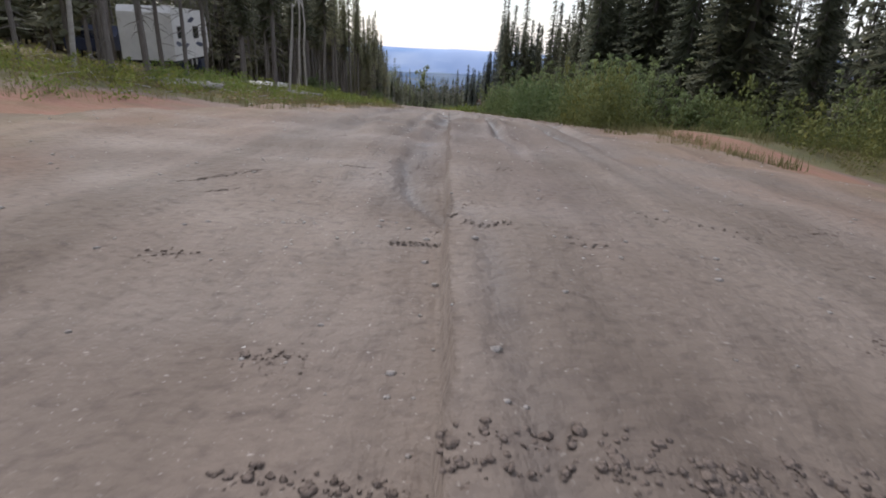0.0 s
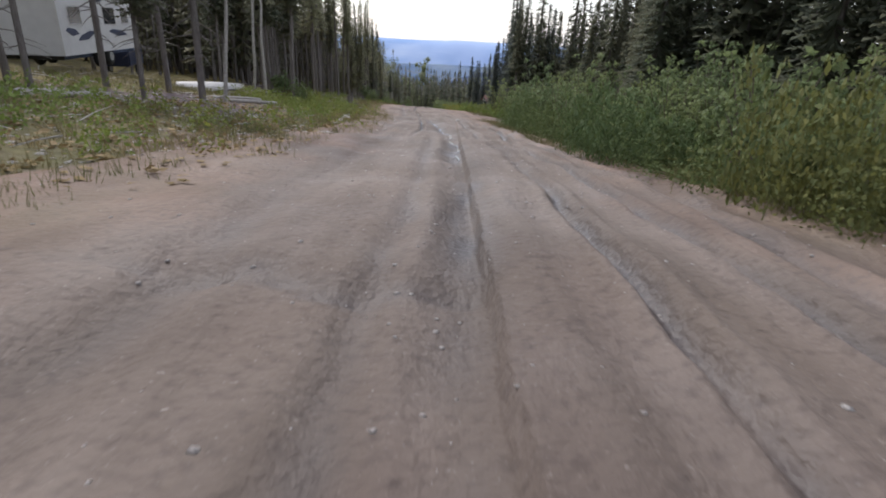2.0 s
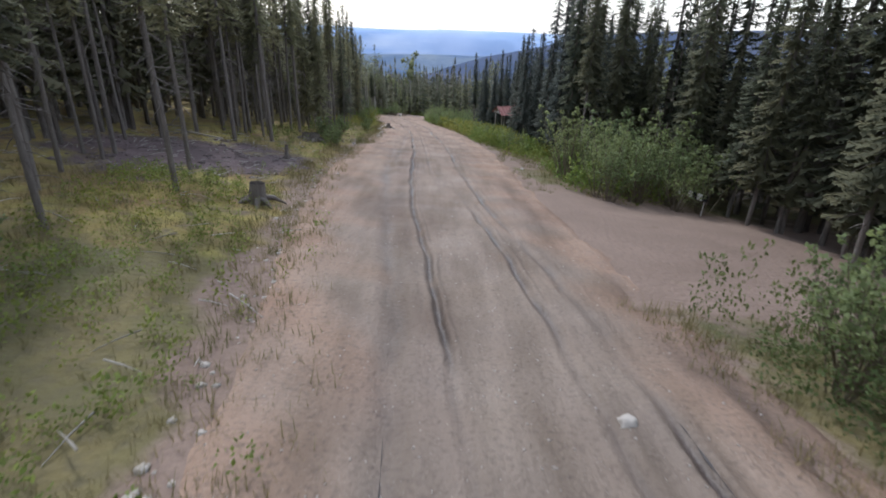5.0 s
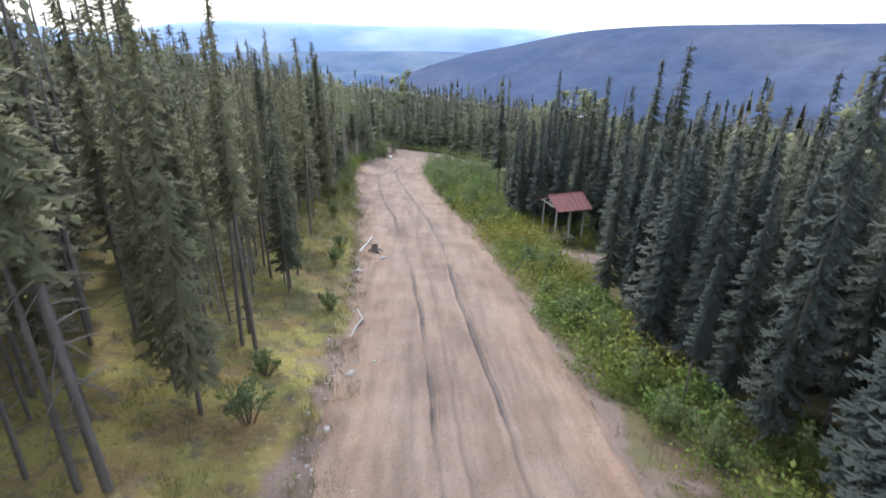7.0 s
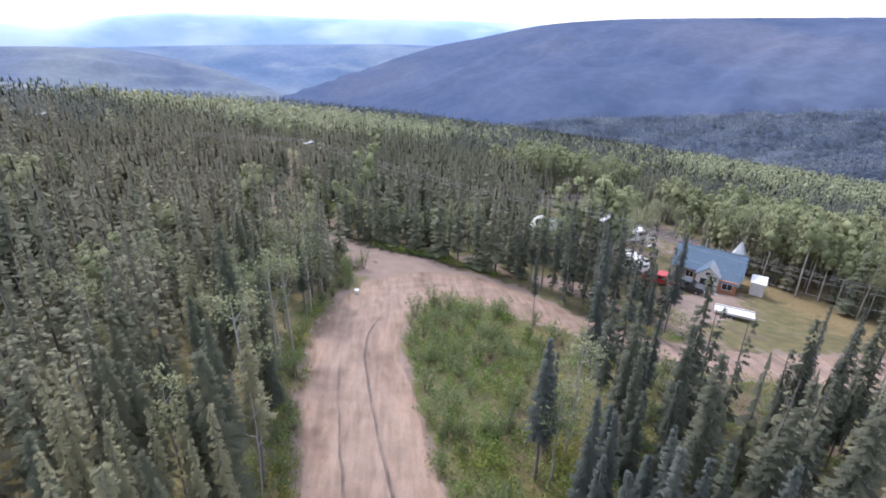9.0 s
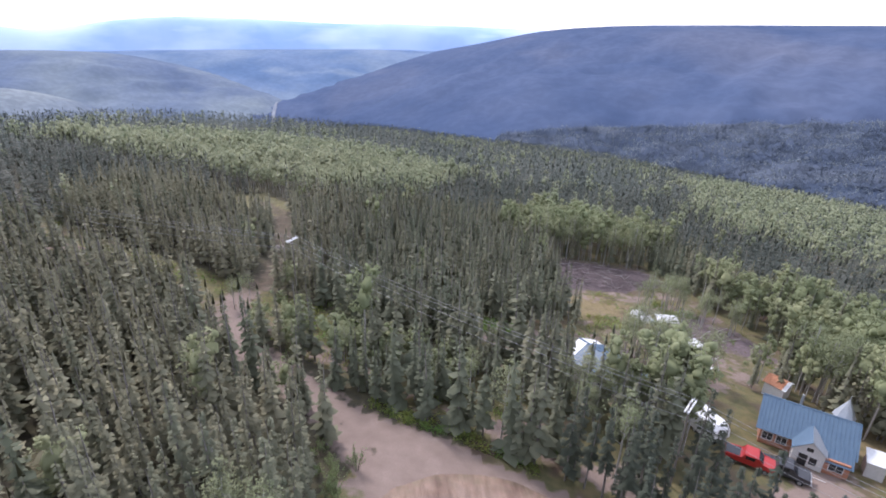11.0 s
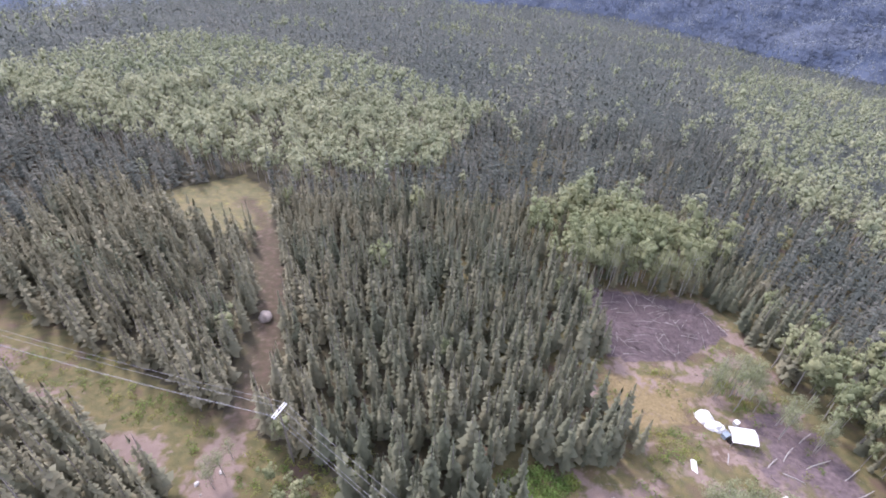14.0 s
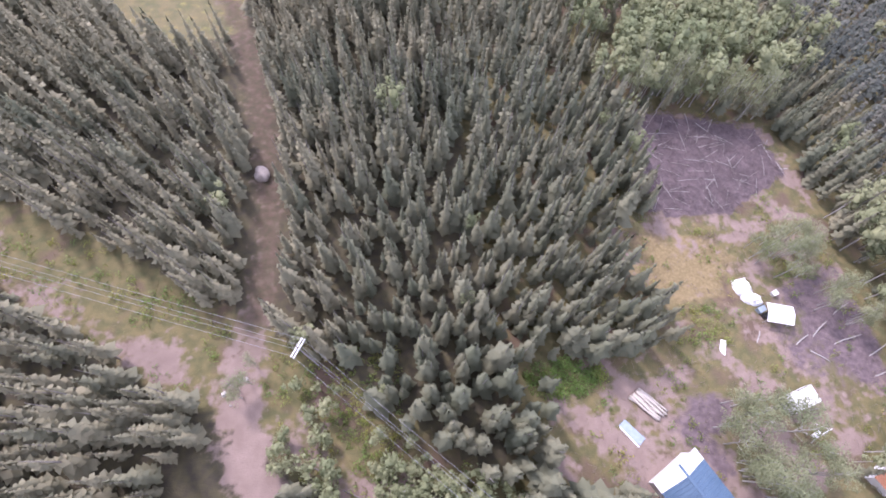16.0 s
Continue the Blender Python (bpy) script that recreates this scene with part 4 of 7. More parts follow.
def simple_birch(r, n, size, clumps=7):
    """A birch crown of unit height: uneven leaf clumps inside a cloud of single leaves."""
    cs = np.array([[r.normal(0, 0.065), r.normal(0, 0.065), z] for z in np.linspace(0.5, 0.93, 10)])
    rad = np.array([0.08, 0.11, 0.13, 0.14, 0.145, 0.14, 0.125, 0.11, 0.085, 0.06]) * r.uniform(0.8, 1.15, 10)
    V, F, N = leaf_cloud(r, cs, rad, n, size)
    Vs, Fs, Ns, k = [V], [F], [N], len(V)
    for j in np.linspace(0, 9, clumps).round().astype(int):
        v = ICO_V * r.uniform(0.6, 1.15, (12, 1)) * rad[j] * r.uniform(0.45, 0.68) * np.array([1, 1, 1.05])
        Vs.append(v + cs[j] + r.normal(0, 0.04, 3) * np.array([1, 1, 0.4]))
        Fs.append(ICO_F + k)
        Ns.append(ICO_V * 0.8 + np.array([0, 0, 0.3]) + r.normal(0, 0.3, (12, 3)))
        k += 12
    N = np.vstack(Ns)
    return np.vstack(Vs), np.vstack(Fs), N / np.linalg.norm(N, axis=1)[:, None]


def scatter_mesh(name, temps, x, y, z, hx, hz, tint, mat, label, category, lean=0.02):
    """Many plants joined into one mesh, each a turned and scaled copy of one of the templates."""
    Vs, Fs, Ts, Ns, n = [], [], [], [], 0
    pick = rng.integers(0, len(temps), len(x))
    for k, (V, F, *soft) in enumerate(temps):
        m = pick == k
        c = int(m.sum())
        if not c:
            continue
        a = rng.uniform(0, 6.283, c)
        ca, sa = np.cos(a)[:, None], np.sin(a)[:, None]
        px = (V[None, :, 0] * ca - V[None, :, 1] * sa) * hx[m][:, None]
        py = (V[None, :, 0] * sa + V[None, :, 1] * ca) * hx[m][:, None]
        pz = V[None, :, 2] * hz[m][:, None]
        lx, ly = rng.normal(0, lean, (c, 1)), rng.normal(0, lean, (c, 1))
        P = np.stack([px + lx * pz + x[m][:, None], py + ly * pz + y[m][:, None], pz + z[m][:, None]], -1)
        Vs.append(P.reshape(-1, 3))
        if soft:
            N = soft[0]
            Ns.append(np.stack([N[None, :, 0] * ca - N[None, :, 1] * sa, N[None, :, 0] * sa + N[None, :, 1] * ca, np.repeat(N[None, :, 2], c, 0)], -1).reshape(-1, 3))
        Fs.append((F[None] + (np.arange(c) * len(V))[:, None, None]).reshape(-1, 3) + n)
        Ts.append(np.repeat(tint[m], len(V)))
        n += c * len(V)
    me = tri_mesh(name, np.vstack(Vs), np.vstack(Fs), {"tint": np.concatenate(Ts)}, normals=np.vstack(Ns) if Ns else None)
    return tagged(thing(name, data=me, mat=mat), label, category, kind="stuff")


# ---- where trees stand ----
def free_of_trees(x, y):
    d, i, side = to_line(x, y, ROAD_L)
    hw = ROAD_L[i, 2]
    xr = np.interp(y, [-20, 12, 30, 40, 55, 60, 80, 85, 90, 95, 98, 100, 104, 110, 120, 130], [13, 10.5, 6.6, 9.5, 9.5, 4.8, 4.2, 5.0, 8.2, 10.5, 9.5, 6, 3.6, 3.2, 6, 9])
    xl = np.interp(y, [-20, 15, 40, 50, 60, 75, 92, 110, 125, 140, 152, 160], [-12, -8.2, -7.4, -9.8, -10.4, -9.6, -10.9, -12.2, -13.6, -12.5, -12.5, -16])
    ok = np.where(y < 131, (x > xr) | (x < xl), d > hw + 1.4)
    ok &= ~((y >= 131) & (y < 158) & (x > xl) & (x < -4) & (d < 12) & (side < 0) & (x > -11))
    ok &= d > hw + 1.0
    for p in (YARD, CLEAR, MEADOW, INNER):
        ok &= ~inside(x, y, p)
    td = to_line(x, y, TRAIL_L)[0]
    ok &= td > 2.7
    ok &= to_line(x, y, STRIP)[0] > np.where(x < 10, 5.2, 3.0)
    ok &= np.hypot(x - 8, y - 97) > 3.0
    ok &= np.hypot((x + 14.3) / 2.6, (y - 30.5) / 6) > 1
    ok &= np.hypot(x + 11, y - 33.5) > 3
    ok &= np.hypot(x + 11, y - 53) > 3.2
    return ok


STAND_A = [(26, 254), (46, 280), (58, 268), (70, 240), (50, 229), (28, 230)]
STAND_B = [(-150, 330), (-110, 460), (-10, 410), (34, 340), (4, 276), (-18, 270), (-38, 270), (-68, 286), (-108, 308)]
STAND_C = [(225, 520), (340, 560), (380, 380), (200, 240), (120, 240), (112, 285), (150, 365)]


def leafy(x, y):
    """How likely a tree is a birch or an aspen."""
    p = np.where((y < 104) & (x > -22) & (x < 20), 0.0, np.where((x < 26) & (y > 150), 0.012, 0.04))
    w = 4 * waves(x, y, 18, 301)
    e = lambda cx, cy, a, b, q: np.clip(1.25 - np.hypot((x - cx) / a, (y - cy) / b) + w / 30, 0, 1) ** 0.7 * q
    for v in (e(66, 182, 22, 26, 0.95), e(78, 160, 30, 36, 0.9), e(-14, 125, 4, 12, 0.5), e(24, 156, 7, 5, 0.8), e(-28, 178, 5, 9, 0.55), e(-11, 168, 7, 7, 0.3)):
        p = np.maximum(p, v)
    xs, ys = x + 5 * waves(x, y, 14, 307), y + 5 * waves(x, y, 14, 308)
    for poly, q in ((STAND_A, 0.97), (STAND_B, 0.95), (STAND_C, 0.62)):
        p = np.maximum(p, inside(xs, ys, poly) * q)
    p = np.maximum(p, np.clip(0.7 * waves(x, y, 95, 302) - 0.42, 0, np.where(x < -40, 0.3, 0.6)) * (np.hypot(x, y - 150) > 190))
    return p


def jitter_grid(x0, x1, y0, y1, cell):
    gx, gy = np.meshgrid(np.arange(x0, x1, cell), np.arange(y0, y1, cell))
    return (gx + rng.uniform(-0.48, 0.48, gx.shape) * cell).ravel(), (gy + rng.uniform(-0.48, 0.48, gy.shape) * cell).ravel()


tx, ty = jitter_grid(-125, 135, -14, 345, 2.35)
tx, ty = np.r_[tx, rng.uniform(-20, -11, 14), rng.uniform(7, 19, 80)], np.r_[ty, rng.uniform(80, 104, 14), rng.uniform(22, 62, 80)]
_r = np.random.default_rng(71)
tx, ty = np.r_[tx, _r.uniform(-80, 80, 1400), _r.uniform(-26, -9.5, 60), _r.uniform(-18, -9.3, 70), _r.uniform(5.5, 14, 50)], np.r_[ty, _r.uniform(150, 265, 1400), _r.uniform(46, 110, 60), _r.uniform(55, 100, 70), _r.uniform(60, 84, 50)]
_wedge = np.abs(tx + 4) < 26 + 0.95 * np.maximum(ty + 10, 0)
_ok = free_of_trees(tx, ty) & _wedge
_ok &= ~((ty < 48) & (tx < 0) & (tx > -22) & (rng.random(len(tx)) < 0.45))
_ok &= ~((tx > 5) & (tx < 42) & (ty > 106) & (ty < 133) & (rng.random(len(tx)) < np.where(ty < 115, 0.18, 0.82)))
_ok &= ~((ty > 150) & (waves(tx, ty, 16, 315) + 0.5 * waves(tx, ty, 7, 316) > 0.95))
tx, ty = tx[_ok], ty[_ok]
ty = np.where(inside(tx, ty, TURN) | inside(tx, ty - 1.6, TURN), ty + 11, ty)
tz = ground(tx, ty)
tleaf = rng.random(len(tx)) < leafy(tx, ty)
_ok = ~(tleaf & (rng.random(len(tx)) < 0.26))
tx, ty, tz, tleaf = tx[_ok], ty[_ok], tz[_ok], tleaf[_ok]
th_ = np.clip(rng.normal(9.3, 1.7, len(tx)) + 1.2 * waves(tx, ty, 40, 303), 4.5, 14.5)
th_ += np.where((ty < 75) & (tx > 0), 1.2, 0)
th_ += np.where((ty > 84) & (ty < 135) & (tx > 3) & (rng.random(len(tx)) < 0.3), 3.0, 0)
th_ += np.where((tx < 0) & (tx > -26) & (ty > 50) & (ty < 76), 2.0, 0)
th_ += np.where((tx > -9) & (tx < 27) & (ty > 149) & (ty < 174), 2.3, 0)
th_[tleaf] *= 1.02
th_ *= np.where((tx > -20) & (tx < -8) & (ty > 77) & (ty < 96), 0.84, 1)
_rd = to_line(tx, ty, ROAD_L)[0]

# the trees that stand nearest to the road are things of their own
_score = _rd - np.where(tx < 0, 0.0, 1.0)
_cand = np.where((ty < 136) & ~tleaf & (_rd < 17))[0]
_cand = _cand[np.argsort(_score[_cand])][:345]
_candl = np.where((ty < 172) & tleaf & (_rd < 20))[0]
_candl = _candl[np.argsort(_score[_candl])][:60]
single = np.zeros(len(tx), bool)
single[_cand] = single[_candl] = True

def soft_mesh(name, t):
    return tri_mesh(name, t[0], t[1], normals=t[2])


SPRUCES = []
for _k in range(9):
    _r = np.random.default_rng(400 + _k)
    _H = (8.5, 9.5, 10.5, 9.0, 11.0, 10.0, 9.5, 8.0, 10.0)[_k]
    _base = (0.10, 0.14, 0.12, 0.36, 0.42, 0.40, 0.12, 0.34, 0.18)[_k]
    _R = (1.0, 1.15, 1.25, 0.85, 0.95, 0.9, 1.1, 0.8, 1.2)[_k]
    _t = stack([spruce_trunk(_r, _H, 6, 7, 0.05 + 0.003 * _H), twigs(_r, _H, 0.10, _base + 0.2, 30, 0.85)])
    SPRUCES.append((tri_mesh("trunk", *_t, None, False), soft_mesh("crown", spruce_crown(_r, _H, _R, _base, 42, 12, 0.40)), _H, _base))
    SPRUCES[-1][0].materials.append(M_BARK)
    SPRUCES[-1][1].materials.append(M_SPRUCE)
# olive copies whose crown colour is lightened as if lit
OLIVE_LIT = []
for _m in SPRUCES:
    _k, _H = len(OLIVE_LIT), _m[2]
    if _m[3] < 0.3:
        _c = _m[1].copy()
        _c.materials[0] = M_SPRUCE_L
    else:
        # thin, open crowns on bare stems
        _c = soft_mesh("crown", spruce_crown(np.random.default_rng(470 + _k), _H, 0.74, _m[3] + 0.06, 30, 8, 0.42))
        _c.materials.append(M_SPRUCE_L)
    OLIVE_LIT.append((_m[0], _c, _H, _m[3]))
# the same spruces with shade painted into their crowns
SHADED = []
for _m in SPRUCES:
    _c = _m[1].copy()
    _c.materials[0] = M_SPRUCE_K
    SHADED.append((_m[0], _c, _m[2], _m[3]))
BIRCHES = []
for _k in range(4):
    _r = np.random.default_rng(450 + _k)
    _H = (9.0, 10.5, 8.5, 10.0)[_k]
    _f, _tips = birch_frame(_r, _H, 9)
    BIRCHES.append((tri_mesh("trunk", *_f), soft_mesh("crown", birch_crown(_r, _H, _tips, 1000, 0.18)), _H))
    BIRCHES[-1][0].materials.append(M_BIRCH)
    BIRCHES[-1][1].materials.append(M_LEAF)


def plant(kind, meshes, x, y, z, s, turn, label, category, group, names=("trunk", "crown"), sxy=1.0):
    ob = new(kind)
    ob.matrix_world = Matrix.Translation((x, y, z)) @ Matrix.Rotation(turn, 4, "Z") @ Matrix.Rotation(rng.normal(0, 0.02), 4, "X") @ Matrix.Diagonal((s * sxy, s * sxy, s, 1))
    for nm, me in zip(names, meshes):
        new(nm, me).parent = ob
    return tagged(ob, label, category, group)


for _i in _cand:
    _open = (tx[_i] < 0 and rng.random() < (0.97 if ty[_i] < 68 else 0.8)) or rng.random() < 0.15
    _k = int(rng.choice([3, 4, 5, 7] if _open else [0, 1, 2, 6, 8]))
    _pale = (tx[_i] < 0 and 46 < ty[_i] < 104 and rng.random() < (0.95 if ty[_i] < 97 else 0.85)) or (tx[_i] < 0 and rng.random() < 0.08)
    _m = (OLIVE_LIT if _pale else SHADED if tx[_i] > 0 and ty[_i] > 64 else SPRUCES)[_k]
    plant("spruce", _m[:2], tx[_i], ty[_i], tz[_i] - 0.05, th_[_i] / _m[2], rng.uniform(0, 6.28),
          "olive-green spruce at the forest edge, crown lightened as if lit" if _pale else "slender black spruce with a bare grey lower trunk" if _open else "narrow dark green black spruce beside the road", "tree", "roadside spruces", sxy=rng.uniform(0.8, 1.15) * (0.62 if tx[_i] > 4 and 110 < ty[_i] < 134 else 0.8 if tx[_i] > 0 and 56 < ty[_i] < 74 else 0.78 if tx[_i] < 0 and 50 < ty[_i] < 104 else 1.0))
for _i in _candl:
    _m = BIRCHES[int(rng.integers(0, 4))]
    plant("birch", _m[:2], tx[_i], ty[_i], tz[_i] - 0.05, th_[_i] / _m[2], rng.uniform(0, 6.28), "pale-barked birch with a light green crown", "tree", "roadside birches")

# the wood beyond
SIMPLE = [simple_spruce(np.random.default_rng(500 + k), 19, 5, 2, 0.06 + 0.04 * (k % 4), (0.95, 1.1, 0.85, 1.0, 0.78)[k % 5]) for k in range(10)]
TRUNK_S = [tube([(0, 0, -0.03), (0, 0, 0.5), (0, 0, 0.98)], [0.012, 0.009, 0.002], 3)]
MIDS = [simple_spruce(np.random.default_rng(510 + k), 10, 5, 1, 0.08) for k in range(6)]
FARS = [simple_spruce(np.random.default_rng(520 + k), 5, 3, 1, 0.05, 1.1) for k in range(6)]
SIMPLE_B = [simple_birch(np.random.default_rng(540 + k), 110, 0.055, 6) for k in range(6)]
FARB = [simple_birch(np.random.default_rng(560 + k), 18, 0.09, 4) for k in range(6)]
TRUNK_B = [tube([(0, 0, -0.03), (0.01, 0, 0.4), (0, 0.012, 0.85)], [0.011, 0.009, 0.003], 4)]
_near = ~single & ~tleaf & (_rd < 36) & (ty < 150)
_near[np.where(_near)[0][np.argsort(_rd[_near])][560:]] = False
_m = ~single & ~tleaf & ~_near
_tt = np.clip(0.45 + 0.35 * waves(tx, ty, 30, 305) + rng.normal(0, 0.3, len(tx)) + 0.4 * np.clip((-tx - 10) / 15, 0, 1) * (ty > 140), 0, 1)
_tt *= np.where((tx > -14) & (tx < 28) & (ty > 138) & (ty < 240), 0.6, 1)
_b = _m & ((np.abs(tx) > 75) | (ty > 262))
_m &= ~_b
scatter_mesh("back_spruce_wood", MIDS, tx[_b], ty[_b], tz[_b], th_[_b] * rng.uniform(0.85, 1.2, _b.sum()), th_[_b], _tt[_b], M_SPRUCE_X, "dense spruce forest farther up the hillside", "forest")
scatter_mesh("spruce_wood", SIMPLE, tx[_m], ty[_m], tz[_m], th_[_m] * rng.uniform(0.85, 1.2, _m.sum()), th_[_m], _tt[_m], M_SPRUCE_F, "dense dark green spruce forest covering the hillside", "forest")
NEARS = []
for _k in range(6):
    _r = np.random.default_rng(580 + _k)
    _V, _F, _N3 = spruce_crown(_r, 9.5, (1.0, 1.1, 0.9, 1.15, 0.85, 1.0)[_k], (0.1, 0.14, 0.34, 0.12, 0.38, 0.2)[_k], 19, 6, 0.7)
    NEARS.append((_V / 9.5, _F, _N3))
_fine = _near & (tx > 0) & (ty > 70) & (ty < 114) & (_rd < 27)
_fine[np.where(_fine)[0][np.argsort(_rd[_fine])][110:]] = False
FINE_S = []
for _k in range(6):
    _V, _F, _N3 = spruce_crown(np.random.default_rng(590 + _k), 9.5, (1.0, 1.1, 0.9, 1.1, 0.85, 1.0)[_k], (0.1, 0.14, 0.34, 0.12, 0.38, 0.2)[_k], 33, 9, 0.5)
    FINE_S.append((_V / 9.5, _F, _N3))
scatter_mesh("second_row_spruces", FINE_S, tx[_fine], ty[_fine], tz[_fine], th_[_fine] * rng.uniform(0.85, 1.1, _fine.sum()), th_[_fine], _tt[_fine], M_SPRUCE_D, "narrow spruces behind the roadside shelter, coloured dark for shade", "forest")
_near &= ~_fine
# rows right of the road take the darker, shade-coloured needles
for _nm, _q, _mt, _lb in (("near_spruce_wood", _near & (tx < 0), M_SPRUCE_F, "olive-green spruces standing behind the first rows along the road"), ("shaded_spruce_wood", _near & (tx >= 0), M_SPRUCE_D, "spruces standing behind the first rows along the road, coloured dark for shade")):
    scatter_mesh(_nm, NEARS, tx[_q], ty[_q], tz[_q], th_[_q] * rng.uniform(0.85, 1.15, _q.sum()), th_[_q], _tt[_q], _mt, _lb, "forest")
_n = (_m | _near | _fine) & (np.hypot(tx, np.maximum(ty - 150, 0)) < 90)
scatter_mesh("spruce_trunks", TRUNK_S, tx[_n], ty[_n], tz[_n], th_[_n], th_[_n], _tt[_n], M_BARK, "thin grey spruce trunks in the forest", "trunks")
_m = ~single & tleaf & (np.abs(tx - 20) < 75) & (ty < 262)
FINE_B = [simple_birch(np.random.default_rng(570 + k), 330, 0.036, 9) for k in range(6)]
scatter_mesh("near_birch_wood", FINE_B, tx[_m], ty[_m], tz[_m], th_[_m] * rng.uniform(0.75, 1.12, _m.sum()), th_[_m], _tt[_m], M_LEAF_F, "light green birches round the house and clearing", "forest")
scatter_mesh("near_birch_trunks", TRUNK_B, tx[_m], ty[_m], tz[_m], th_[_m], th_[_m], _tt[_m], M_BIRCH, "white birch trunks round the clearing", "trunks")
_m = ~single & tleaf & ~_m
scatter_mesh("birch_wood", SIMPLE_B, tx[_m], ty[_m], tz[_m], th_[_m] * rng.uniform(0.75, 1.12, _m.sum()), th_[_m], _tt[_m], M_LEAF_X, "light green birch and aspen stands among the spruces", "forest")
scatter_mesh("birch_trunks", TRUNK_B, tx[_m], ty[_m], tz[_m], th_[_m], th_[_m], _tt[_m], M_BIRCH, "white birch trunks in the forest", "trunks")
# the same wood goes on beside and behind the start of the road
ox, oy = jitter_grid(-150, 160, -70, 140, 3.0)
_ok = (np.abs(ox + 4) >= 26 + 0.95 * np.maximum(oy + 10, 0)) | (oy < -14) | (ox < -125) | (ox > 135)
_ok &= to_line(ox, oy, ROAD_L)[0] > 12
ox, oy = ox[_ok], oy[_ok]
oh = np.clip(rng.normal(9.3, 1.7, len(ox)), 5, 14)
scatter_mesh("side_spruce_wood", FARS, ox, oy, ground(ox, oy), oh, oh, rng.random(len(ox)), M_SPRUCE_D, "spruce forest on both sides of the slope", "forest")
# young birches on the power line clearing
bx, by = rng.uniform(-26, 6, 320), rng.uniform(161, 189, 320)
_k = (to_line(bx, by, STRIP)[0] < 6.5) & (to_line(bx, by, TRAIL_L)[0] > 2.8) & (np.hypot(bx + 20, by - 188.6) > 1.5) & (waves(bx, by, 11, 309) > -0.25)
bx, by = bx[_k][:130], by[_k][:130]
bh = rng.uniform(2.2, 5.0, len(bx))
scatter_mesh("young_birches", FINE_B, bx, by, ground(bx, by) - 0.35 * bh, bh * 1.5, bh * 1.35, rng.random(len(bx)), M_LEAF_F, "young birches and willows regrowing under the power line", "saplings")
# the far wood on the hill
fx, fy = jitter_grid(-620, 760, 60, 1160, 3.7)
_az = np.degrees(np.arctan2(fx + 5, fy - 90))
_rr = np.hypot(fx, fy - 150)
_ok = (np.abs(_az) < 52) & ~((np.abs(fx - 5) < 130) & (fy < 345)) & (_rr < 1000) & (fx > -620)
_ok &= ~((_rr > 330) & (rng.random(len(fx)) < 0.4)) & ~((_rr > 600) & (rng.random(len(fx)) < 0.35))
fx, fy = fx[_ok], fy[_ok]
fz = ground(fx, fy)
fleaf = rng.random(len(fx)) < leafy(fx, fy)
fh = np.clip(rng.normal(9.5, 1.7, len(fx)), 5, 14)
ft = np.clip(0.28 + 0.4 * waves(fx, fy, 60, 306) + rng.normal(0, 0.32, len(fx)), 0, 1)
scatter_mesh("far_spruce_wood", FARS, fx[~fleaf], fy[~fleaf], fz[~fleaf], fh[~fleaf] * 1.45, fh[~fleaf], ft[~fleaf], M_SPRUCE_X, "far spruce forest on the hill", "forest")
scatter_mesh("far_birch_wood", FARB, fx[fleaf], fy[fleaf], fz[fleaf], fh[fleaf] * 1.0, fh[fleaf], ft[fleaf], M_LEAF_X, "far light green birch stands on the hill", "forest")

# trees on the valley floor below the far hill
_r = np.random.default_rng(263)
_az, _rr = np.radians(_r.uniform(6, 58, 20000)), np.sqrt(_r.uniform(860.0 ** 2, 1740.0 ** 2, 20000))
_vx, _vy = -5 + _rr * np.sin(_az), 120 + _rr * np.cos(_az)
_vl = _r.random(20000) < np.clip(0.3 + 0.7 * waves(_vx, _vy, 120, 264), 0.02, 0.85)
_vh = _r.uniform(9, 17, 20000)
# needle and leaf colours shifted towards blue for painted haze
M_VALLEY_S = leaf_material("valley_needles_hazed", (0.074, 0.098, 0.135), (0.118, 0.142, 0.175), (0.07, 0.09, 0.125), by_object=False)
M_VALLEY_B = leaf_material("valley_leaves_hazed", (0.185, 0.22, 0.25), (0.26, 0.29, 0.305), (0.17, 0.2, 0.23), by_object=False)
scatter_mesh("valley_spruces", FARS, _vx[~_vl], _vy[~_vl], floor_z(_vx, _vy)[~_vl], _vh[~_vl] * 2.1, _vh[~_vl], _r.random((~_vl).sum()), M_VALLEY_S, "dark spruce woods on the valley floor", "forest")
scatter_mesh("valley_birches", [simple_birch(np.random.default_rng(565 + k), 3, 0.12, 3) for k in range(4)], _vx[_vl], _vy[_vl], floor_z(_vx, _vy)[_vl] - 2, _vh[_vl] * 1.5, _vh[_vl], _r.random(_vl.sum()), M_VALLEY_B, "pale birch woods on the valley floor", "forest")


# ---- shrubs and grass ----
SHRUBS = []
for _k in range(6):
    _r = np.random.default_rng(600 + _k)
    _H, _W = ((1.7, 1.8), (2.3, 2.2), (1.3, 1.5), (2.0, 2.6), (1.0, 1.3), (2.6, 2.2))[_k]
    _f, _tips, _rad = shrub_frame(_r, _H, _W, 15)
    _cl = leaf_cloud(_r, _tips, _rad, 1000, 0.082, 1.5)
    SHRUBS.append((tri_mesh("stem", *_f), soft_mesh("foliage", _cl), _H))
    SHRUBS[-1][0].materials.append(M_STEM)
    SHRUBS[-1][1].materials.append(M_SHRUB)


